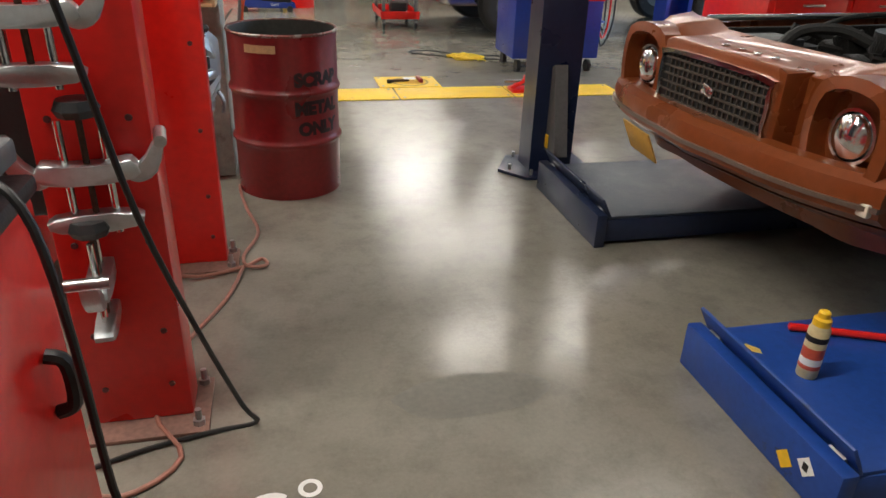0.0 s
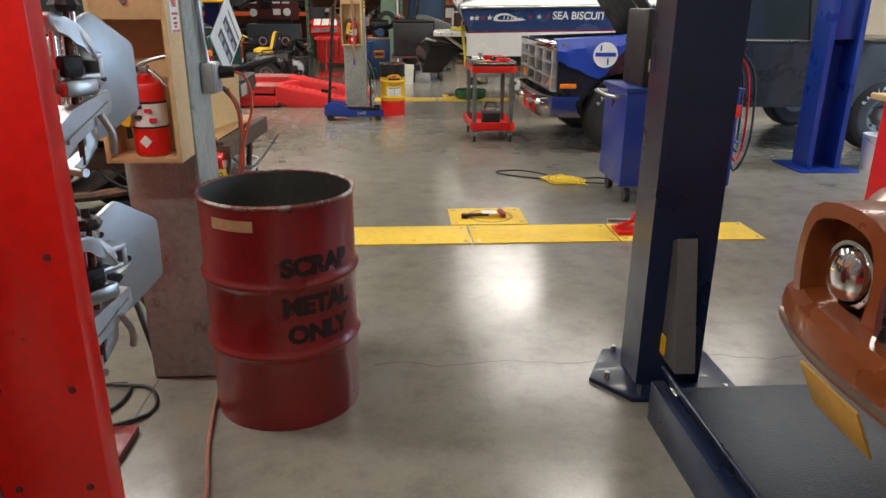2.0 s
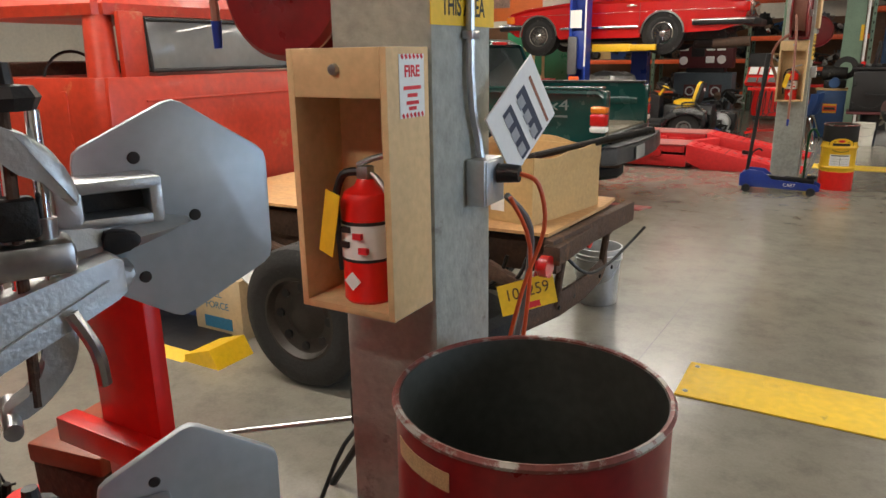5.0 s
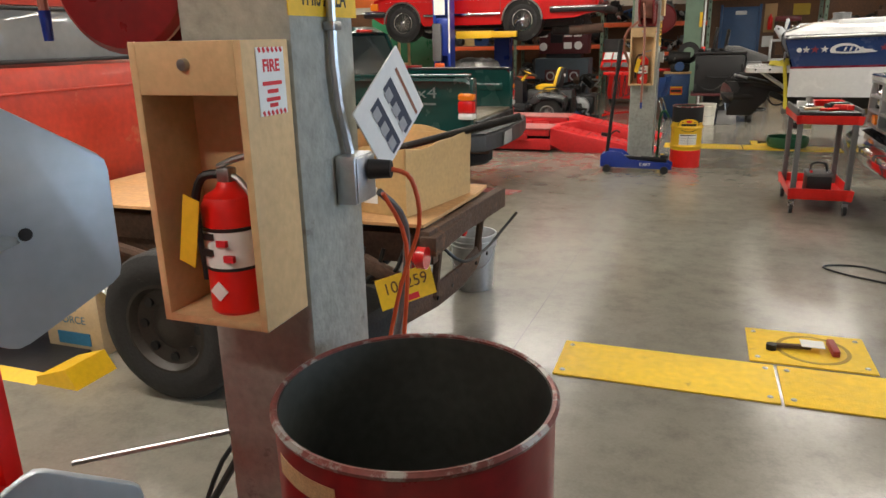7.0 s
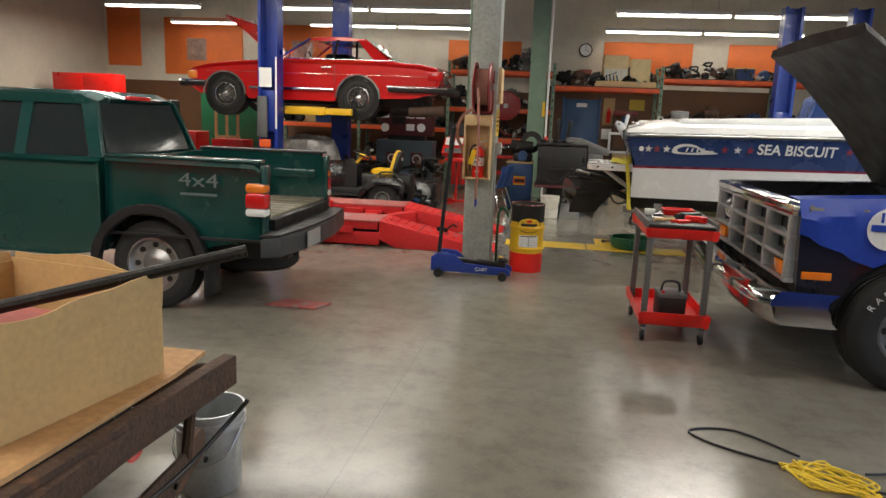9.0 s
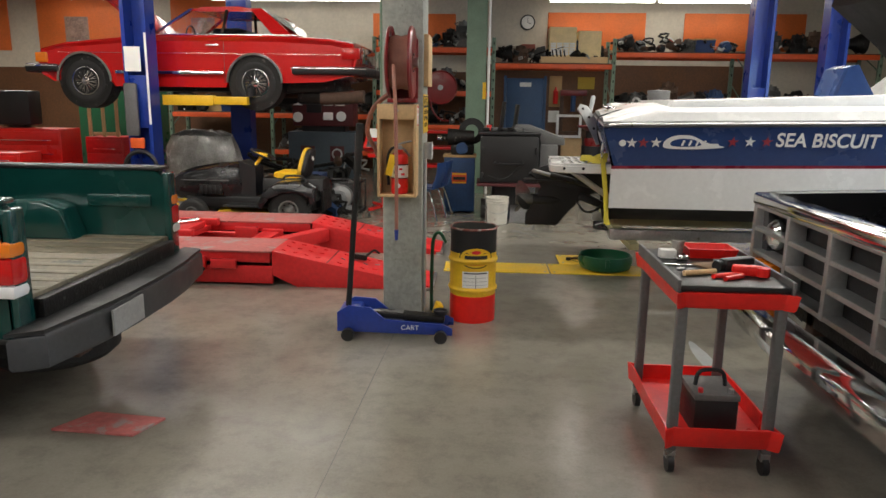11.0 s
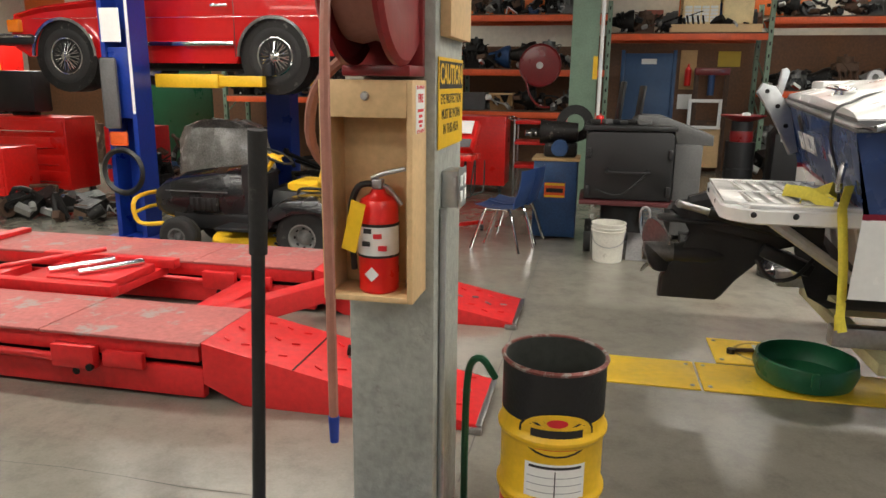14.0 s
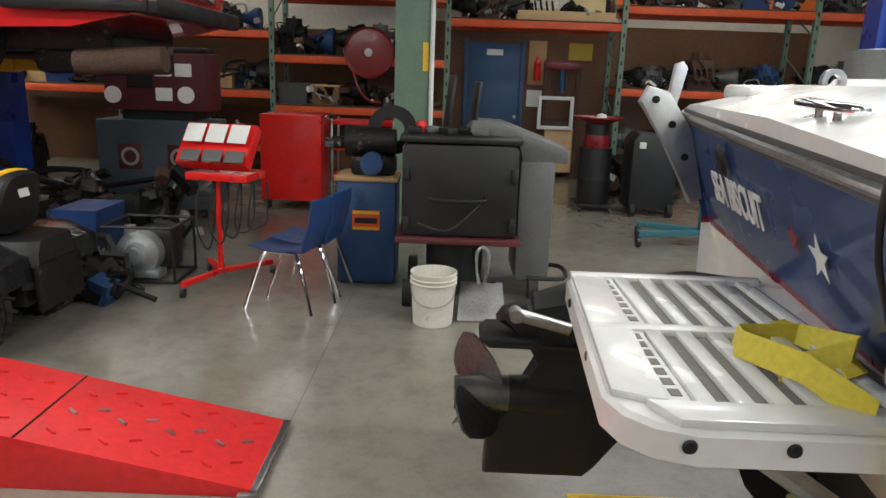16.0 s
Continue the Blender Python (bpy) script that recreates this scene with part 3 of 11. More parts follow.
# -- red coupe on the blue two-post lift --
def red_coupe():
    ox, z0, yn, yf = -5.90, 1.57, 17.0, 18.79
    th = at_base("coupe_car", "red hardtop coupe raised on a blue lift, hood up", "car", (-3.5, 17.9, z0))
    P = lambda u, z: (ox + u, z0 + z)
    prof = [P(0.12, 0.40), P(0.08, 0.60), P(0.14, 0.76), P(0.5, 0.85), P(1.75, 0.97), P(3.5, 0.97), P(4.3, 0.93), P(4.62, 0.87), P(4.68, 0.70), P(4.62, 0.42), P(4.2, 0.33)]
    prof += [P(3.22 + x, 0.31 + z) for x, z in arc(0, 0, 0.39, 0, 180, 12)] + [P(2.8, 0.24), P(1.2, 0.24)]
    prof += [P(0.76 + x, 0.31 + z) for x, z in arc(0, 0, 0.39, 0, 180, 12)] + [P(0.3, 0.30)]
    part("body", layers(prof, [(yn + 0.05, 0.10, 0.08), (yn + 0.005, 0.05, 0.03), (yn + 0.02, 0.02, 0.01), (yn + 0.12, 0, 0), (yf - 0.12, 0, 0), (yf - 0.02, 0.02, 0.01), (yf, 0.05, 0.03)], z0 + 0.65), MERC_RED, th)
    part("underbody", box(ox + 0.35, ox + 4.3, yn + 0.28, yf - 0.28, z0 + 0.18, z0 + 0.6, 0.03), GREASE, th, "dark underbody filler block")
    # greenhouse: roof skin, pillars and glass
    secs = [[(ox + 2.24 + 0.0 * abs(s), yc, z0 + 1.325 - 0.02 * abs(s)), (ox + 2.45, yc, z0 + 1.375 - 0.02 * abs(s)), (ox + 2.95, yc, z0 + 1.38 - 0.02 * abs(s)), (ox + 3.26, yc, z0 + 1.34 - 0.02 * abs(s)), (ox + 3.22, yc, z0 + 1.31 - 0.02 * abs(s)), (ox + 2.40, yc, z0 + 1.31 - 0.02 * abs(s))] for s, yc in ((-1, yn + 0.25), (-0.4, yn + 0.4), (0.4, yf - 0.4), (1, yf - 0.25))]
    part("roof", loft(secs), MERC_RED, th)
    for yb, yt, s in ((yn + 0.10, yn + 0.26, 1), (yf - 0.10, yf - 0.26, -1)):
        for (u0, u1, v0, v1, z1) in ((1.70, 1.76, 2.24, 2.30, 1.33), (3.48, 3.76, 3.10, 3.28, 1.34), (2.72, 2.76, 2.76, 2.80, 1.34)):
            b = loft([[(ox + u0, yb, z0 + 0.95), (ox + u1, yb, z0 + 0.95), (ox + u1, yb + 0.04 * s, z0 + 0.95), (ox + u0, yb + 0.04 * s, z0 + 0.95)], [(ox + v0, yt, z0 + z1), (ox + v1, yt, z0 + z1), (ox + v1, yt + 0.04 * s, z0 + z1), (ox + v0, yt + 0.04 * s, z0 + z1)]])
            part("pillar", b, CHROME if u0 != 3.48 else MERC_RED, th)
        glass_quad([(ox + 1.80, yb + 0.02 * s, z0 + 0.97), (ox + 2.70, yb + 0.02 * s, z0 + 0.97), (ox + 2.74, yt + 0.02 * s, z0 + 1.31), (ox + 2.30, yt + 0.02 * s, z0 + 1.31)], GLASS, th, "side_window")
        glass_quad([(ox + 2.78, yb + 0.02 * s, z0 + 0.97), (ox + 3.48, yb + 0.02 * s, z0 + 0.97), (ox + 3.12, yt + 0.02 * s, z0 + 1.31), (ox + 2.82, yt + 0.02 * s, z0 + 1.31)], GLASS, th, "quarter_window")
    glass_quad([(ox + 1.76, yn + 0.14, z0 + 0.97), (ox + 1.76, yf - 0.14, z0 + 0.97), (ox + 2.28, yf - 0.28, z0 + 1.31), (ox + 2.28, yn + 0.28, z0 + 1.31)], GLASS, th, "windscreen")
    glass_quad([(ox + 3.80, yn + 0.16, z0 + 0.98), (ox + 3.80, yf - 0.16, z0 + 0.98), (ox + 3.28, yf - 0.28, z0 + 1.32), (ox + 3.28, yn + 0.28, z0 + 1.32)], DARKGLASS, th, "rear_window")
    for ys in (yn + 0.35, yf - 0.85):
        part("seat", box(ox + 2.5, ox + 2.95, ys, ys + 0.5, z0 + 0.6, z0 + 1.08, 0.06), BLACK, th)
    part("steering_wheel", lathe([(0.17, 0), (0.185, 0.012), (0.19, 0), (0.18, -0.012)], (ox + 2.12, yn + 0.55, z0 + 0.94), "x", 24, None, True), BLACK, th)
    # trim: bumpers, strips, lamps
    part("front_bumper", box(ox - 0.10, ox + 0.06, yn - 0.02, yf + 0.02, z0 + 0.42, z0 + 0.55, 0.035, box(ox - 0.06, ox + 0.40, yn - 0.04, yn + 0.03, z0 + 0.43, z0 + 0.54, 0.03)), BLACK, th)
    part("rear_bumper", box(ox + 4.66, ox + 4.80, yn - 0.02, yf + 0.02, z0 + 0.42, z0 + 0.55, 0.035, box(ox + 3.75, ox + 4.74, yn - 0.04, yn + 0.03, z0 + 0.43, z0 + 0.54, 0.03)), BLACK, th)
    part("side_trim", box(ox + 1.22, ox + 2.78, yn - 0.012, yn + 0.01, z0 + 0.415, z0 + 0.46, 0.006), CHROME, th, "chrome strip along the sill")
    part("shoulder_line", box(ox + 0.4, ox + 4.5, yn + 0.004, yn + 0.012, z0 + 0.700, z0 + 0.706, 0.002), CHROME, th)
    for u in (0.76, 3.22):
        part("arch_trim", prism(arc(ox + u, z0 + 0.31, 0.405, 0, 180, 16) + arc(ox + u, z0 + 0.31, 0.375, 180, 0, 16), yn - 0.012, yn + 0.012), CHROME, th)
    part("tail_lamp", box(ox + 4.45, ox + 4.70, yn - 0.006, yn + 0.34, z0 + 0.64, z0 + 0.80, 0.02), REDLENS, th)
    part("indicator", box(ox + 0.06, ox + 0.22, yn - 0.004, yn + 0.2, z0 + 0.56, z0 + 0.70, 0.02), AMBER, th)
    part("door_handle", box(ox + 2.55, ox + 2.74, yn - 0.03, yn - 0.003, z0 + 0.80, z0 + 0.83, 0.008), CHROME, th)
    part("door_gap", box(ox + 2.79, ox + 2.797, yn + 0.002, yn + 0.0065, z0 + 0.3, z0 + 0.86), BLACK, th)
    part("door_gap", box(ox + 1.62, ox + 1.627, yn + 0.002, yn + 0.0065, z0 + 0.3, z0 + 0.86), BLACK, th)
    part("hood", loft([[(ox + 1.62, y, z0 + 0.97), (ox + 1.60, y, z0 + 1.00), (ox + 1.0, y, z0 + 1.50), (ox + 0.70, y, z0 + 1.70), (ox + 0.72, y, z0 + 1.66), (ox + 1.03, y, z0 + 1.45)] for y in (yn + 0.2, yf - 0.2)]), MERC_RED, th, "raised hood")
    for u in (0.76, 3.22):
        wheel(th, ox + u, yn + 0.12, z0 + 0.31, 0.315, 0.2, -1, "wire", 0.195, CHROME)
        wheel(th, ox + u, yf - 0.12, z0 + 0.31, 0.315, 0.2, 1, "wire", 0.195, CHROME)
    for u in (0.76, 3.22):
        part("wheel_well", cyl((ox + u, yn + 0.03, z0 + 0.31), (ox + u, yn + 0.30, z0 + 0.31), 0.385, seg=28), GREASE, th, "dark wheel well")
    part("belt_trim", box(ox + 1.70, ox + 3.85, yn + 0.085, yn + 0.10, z0 + 0.955, z0 + 0.972, 0.004), CHROME, th)
    part("bumper_trim", box(ox + 3.75, ox + 4.80, yn - 0.048, yn - 0.036, z0 + 0.50, z0 + 0.525, 0.004), CHROME, th)
    part("bumper_trim", box(ox - 0.08, ox + 0.40, yn - 0.048, yn - 0.036, z0 + 0.50, z0 + 0.525, 0.004), CHROME, th)
    part("rear_panel", box(ox + 4.66, ox + 4.70, yn + 0.36, yf - 0.36, z0 + 0.60, z0 + 0.82, 0.01), CHROME, th)
    part("fuel_tank", box(ox + 3.72, ox + 4.35, yn + 0.35, yf - 0.4, z0 + 0.02, z0 + 0.30, 0.05), GREASE, th)
    part("muffler", cyl((ox + 4.1, 17.25, z0 + 0.10), (ox + 4.72, 17.25, z0 + 0.14), 0.09), RUST, th)
    part("rear_axle", cyl((ox + 3.22, yn + 0.2, z0 + 0.31), (ox + 3.22, yf - 0.2, z0 + 0.31), 0.05), GREASE, th)
    part("exhaust", tube([(ox + 2.6, 17.6, z0 + 0.14), (ox + 3.8, 17.6, z0 + 0.14), (ox + 4.7, 17.4, z0 + 0.2)], 0.03), RUST, th)
    return th


red_coupe()


def lift_post(x, y, label, top=3.9, s=1, mat_=BLUE):
    """A two-post lift column: C-section mast, base plate, carriage and padded cover."""
    th = at_base("lift_post", label, "car lift", (x, y, 0), group="two-post lift")
    c = [(-0.17, 0.14), (-0.17, -0.14), (0.17, -0.14), (0.17, 0.14), (0.12, 0.14), (0.12, -0.09), (-0.12, -0.09), (-0.12, 0.14)]
    part("mast", prism([(x + a, y - s * b) for a, b in c], 0.02, top, "xy"), mat_, th)
    part("base_plate", box(x - 0.3, x + 0.3, y - 0.28, y + 0.28, 0, 0.02, 0.004), mat_, th)
    part("carriage", box(x - 0.13, x + 0.13, y - 0.10, y + 0.12, 1.25, 1.95, 0.01), mat_, th)
    return th


p = lift_post(-4.12, 16.62, "blue lift column with decals and a black hose coil")
part("pad", box(-4.30, -4.12, 16.44, 16.475, 1.15, 1.85, 0.03), GREY_P, p, "grey rubber door pad")
part("decal", box(-4.27, -4.05, 16.475, 16.479, 2.0, 2.32), PAPER, p)
part("decal", box(-3.985, -3.955, 16.475, 16.479, 1.3, 2.5), WHITE, p)
part("warning_label", box(-4.27, -4.07, 16.46, 16.478, 0.98, 1.12, 0.02), mat("orange_label", (0.75, 0.12, 0.02), 0.5), p)
part("hose_coil", lathe([(0.19, 0), (0.22, 0.03), (0.25, 0), (0.22, -0.03)], (-4.12, 16.42, 0.72), "y", 30, None, True), CORD, p)
p2 = lift_post(-3.62, 19.2, "blue lift column behind the raised red coupe", 3.9, -1)
for post_, xa, xb, yy in ((p, -3.95, -2.75, 16.9), (p2, -3.75, -2.9, 18.9)):
    x_lo, x_hi = min(xa, xb), max(xa, xb)
    arm = part("lift_arm", box(x_lo, x_lo + (x_hi - x_lo) * 0.6, yy - 0.07, yy + 0.07, 1.56, 1.70, 0.01), YELLOW_P, post_, "yellow telescoping arm")
    part("inner_tube", box(x_lo + (x_hi - x_lo) * 0.6, x_hi, yy - 0.05, yy + 0.05, 1.575, 1.685, 0.008), YELLOW_P, arm)
    part("pad", cyl((xb, yy + 0.1, 1.69), (xb, yy + 0.1, 1.80), 0.06), BLACK, arm)


# -- green pickup, tailgate off --
def green_pickup():
    xr, yn, yf = -1.50, 9.88, 11.56
    th = at_base("pickup_truck", "dark green pickup with its tailgate removed", "pickup truck", (-3.5, 10.7, 0))
    ax, r = -2.42, 0.36
    side = [(xr, 0.62), (xr, 1.17), (xr - 0.05, 1.215), (-2.78, 1.225), (-2.80, 0.52)] + arc(ax, r, 0.44, 180, 0, 14)[1:-1] + [(-1.9, 0.55)]
    def sidewall(y0, y1, nm):
        inner = y1 > y0
        e = 0.03 if inner else -0.03
        b = layers(side, [(y0 + e * 1.6, 0.02, 0), (y0, 0.05, 0), (y0 + e * 0.2, 0.012, 0), (y0 + e, 0, 0), (y1, 0, 0)], 1.0)
        return part(nm, b, TRUCK_GREEN, th)
    sidewall(yn, yn + 0.12, "bedside")
    sidewall(yf, yf - 0.12, "bedside")
    for y in (yn + 0.06, yf - 0.06):
        part("bed_rail", box(-2.78, xr - 0.01, y - 0.075, y + 0.075, 1.213, 1.24, 0.012), BLACK if y > 11 else TRUCK_GREEN, th)
    part("bed_floor", box(-2.78, xr + 0.01, yn + 0.12, yf - 0.12, 0.74, 0.79, 0.004), mat("scratched_bed_floor", (0.17, 0.145, 0.10), 0.5, 0.15, 0.35, 3, 0.2, 40, wear=(0.05, 0.055, 0.045), wear_amt=0.56), th, "scratched worn bed floor")
    for i in range(9):
        yy = yn + 0.22 + i * 0.155
        part("floor_rib", box(-2.76, xr, yy, yy + 0.06, 0.79, 0.7935, 0.0015), mat("scratched_bed_floor", (0, 0, 0)), th)
    part("bed_front", box(-2.80, -2.76, yn + 0.12, yf - 0.12, 0.79, 1.2, 0.006), TRUCK_GREEN, th)
    for y0, y1 in ((yn + 0.12, yn + 0.33), (yf - 0.33, yf - 0.12)):
        pts = [(-2.75, 0.79), (-2.72, 0.98), (-2.6, 1.03), (-2.2, 1.03), (-2.08, 0.98), (-2.02, 0.79)]
        part("wheelhouse", prism(pts, y0, y1, "xz", None, 0.02), TRUCK_GREEN, th)
    part("inner_ledge", box(-2.0, xr - 0.08, yf - 0.15, yf - 0.119, 0.98, 1.06, 0.012), TRUCK_GREEN, th)
    for y, s in ((yn, 1), (yf, -1)):
        part("corner_post", box(xr - 0.01, xr + 0.035, min(y + 0.01 * s, y + 0.125 * s), max(y + 0.01 * s, y + 0.125 * s), 0.66, 1.2, 0.012), TRUCK_GREEN, th)
        la = part("tail_light", box(xr - 0.125, xr + 0.042, min(y - 0.012 * s, y + 0.105 * s), max(y - 0.012 * s, y + 0.105 * s), 0.865, 0.988, 0.022), REDLENS, th, "red tail light lens")
        part("amber_lens", box(xr - 0.125, xr + 0.042, min(y - 0.012 * s, y + 0.105 * s), max(y - 0.012 * s, y + 0.105 * s), 0.985, 1.06, 0.026), AMBER, la)
        part("white_lens", box(xr - 0.125, xr + 0.042, min(y - 0.012 * s, y + 0.105 * s), max(y - 0.012 * s, y + 0.105 * s), 0.805, 0.868, 0.022), WHITE, la)
    part("sill", box(xr - 0.02, xr + 0.06, yn + 0.15, yf - 0.15, 0.66, 0.77, 0.01), GREASE, th, "dirty tailgate sill")
    # step bumper: two grey ends with a lower middle
    outline = [(-1.46, yn - 0.10), (-1.33, yn - 0.02), (-1.28, yn + 0.35), (-1.26, 10.5), (-1.26, 10.95), (-1.28, yf - 0.35), (-1.33, yf + 0.02), (-1.46, yf + 0.06)]
    b = prism(outline, 0.50, 0.66, "xy", None, 0.02)
    part("bumper", b, mat("dark_bumper_plastic", (0.045, 0.046, 0.048), 0.5, 0, 0.2, 5), th, "grey plastic step bumper")
    part("bumper_pad", prism([(x - 0.01, y) for x, y in outline], 0.662, 0.68, "xy"), BLACK, th)
    part("number_plate", box(-1.260, -1.250, 10.27, 10.58, 0.515, 0.645), mat("dusty_grey_plate", (0.32, 0.32, 0.31), 0.5), th, "dusty grey plate")
    # cab: lower body, pillars, glass, roof
    cab = [(-2.84, 0.45), (-2.84, 1.2), (-4.95, 1.2), (-5.3, 1.12), (-6.55, 1.02), (-6.75, 0.9), (-6.75, 0.5), (-6.25, 0.45)] + arc(-5.85, r, 0.44, 0, 180, 12)[0:0] + [(-5.3, 0.42), (-3.2, 0.40)]
    part("cab_body", layers(cab, [(yn + 0.03, 0.06, 0.05), (yn, 0.03, 0.0), (yn + 0.05, 0, 0), (yf - 0.05, 0, 0), (yf, 0.03, 0), (yf - 0.03, 0.06, 0.05)], 0.9), TRUCK_GREEN, th)
    secs = []
    for y, k in ((yn + 0.20, 1), (yn + 0.35, 0), (yf - 0.35, 0), (yf - 0.20, 1)):
        secs.append([(-2.98, y, 1.66 - 0.03 * k), (-3.1, y, 1.72 - 0.03 * k), (-4.2, y, 1.73 - 0.03 * k), (-4.42, y, 1.67 - 0.03 * k), (-4.40, y, 1.62), (-3.02, y, 1.61)])
    part("roof", loft(secs), TRUCK_GREEN, th)
    for yb, yt, s in ((yn + 0.06, yn + 0.21, 1), (yf - 0.06, yf - 0.21, -1)):
        for u0, u1, v0, v1 in ((-2.95, -2.84, -3.10, -2.98), (-3.62, -3.52, -3.62, -3.52), (-5.0, -4.9, -4.44, -4.36)):
            b = loft([[(u0, yb, 1.18), (u1, yb, 1.18), (u1, yb + 0.05 * s, 1.18), (u0, yb + 0.05 * s, 1.18)], [(v0, yt, 1.64), (v1, yt, 1.64), (v1, yt + 0.05 * s, 1.64), (v0, yt + 0.05 * s, 1.64)]])
            part("pillar", b, TRUCK_GREEN, th)
        glass_quad([(-3.53, yb + 0.02 * s, 1.2), (-2.94, yb + 0.02 * s, 1.2), (-3.05, yt + 0.02 * s, 1.62), (-3.53, yt + 0.02 * s, 1.62)], DARKGLASS, th, "side_window")
        glass_quad([(-4.9, yb + 0.02 * s, 1.2), (-3.62, yb + 0.02 * s, 1.2), (-3.62, yt + 0.02 * s, 1.62), (-4.36, yt + 0.02 * s, 1.62)], DARKGLASS, th, "side_window")
    glass_quad([(-2.875, yn + 0.18, 1.21), (-2.875, yf - 0.18, 1.21), (-3.0, yf - 0.26, 1.62), (-3.0, yn + 0.26, 1.62)], DARKGLASS, th, "rear_window")
    part("third_brake_light", box(-3.01, -2.96, 10.55, 10.88, 1.655, 1.69, 0.008), REDLENS, th)
    part("side_moulding", box(-2.80, xr, yn - 0.012, yn + 0.004, 0.60, 0.625, 0.004), BLACK, th)
    part("flare", prism(arc(ax, r, 0.50, 0, 180, 18) + arc(ax, r, 0.43, 180, 0, 18), yn - 0.045, yn + 0.02, "xz", None, 0.008), BLACK, th, "black wheel arch flare")
    for x in (ax, -5.75):
        wheel(th, x, yn + 0.14, r, r, 0.24, -1, "slots")
        wheel(th, x, yf - 0.14, r, r, 0.24, 1, "slots")
    part("mudflap", box(-1.99, -1.97, yn + 0.02, yn + 0.28, 0.12, 0.55, 0.005), BLACK, th)
    part("chassis", box(-6.3, -1.4, 10.2, 10.32, 0.42, 0.55, 0.01, box(-6.3, -1.4, 11.1, 11.22, 0.42, 0.55, 0.01)), RUST, th)
    part("axle", cyl((ax, yn + 0.2, r), (ax, yf - 0.2, r), 0.05), RUST, th)
    # filler block added to keep the space below the bed dark
    part("underbody", box(-6.3, -1.62, yn + 0.30, yf - 0.30, 0.40, 0.72, 0.03), GREASE, th, "dark underbody filler block")
    part("spare_tyre", open_lathe([(0.16, 0.24), (0.30, 0.24), (0.345, 0.28), (0.345, 0.36), (0.30, 0.40), (0.16, 0.40)], (-1.86, 10.72, 0), "z", 36), RUBBER, th, "spare tyre under the bed")
    text("4x4", 0.15, face_south(-2.0, yn - 0.004, 1.06) @ Matrix.Shear("XY", 4, (0.35, 0.0)), mat("silver_decal", (0.14, 0.19, 0.19), 0.35, 0.3), th, "decal", 0.001, 1.5)
    part("decal_bar", box(-2.15, -1.85, yn - 0.006, yn - 0.003, 0.945, 0.965), mat("silver_decal", (0, 0, 0)), th)
    return th


green_pickup()


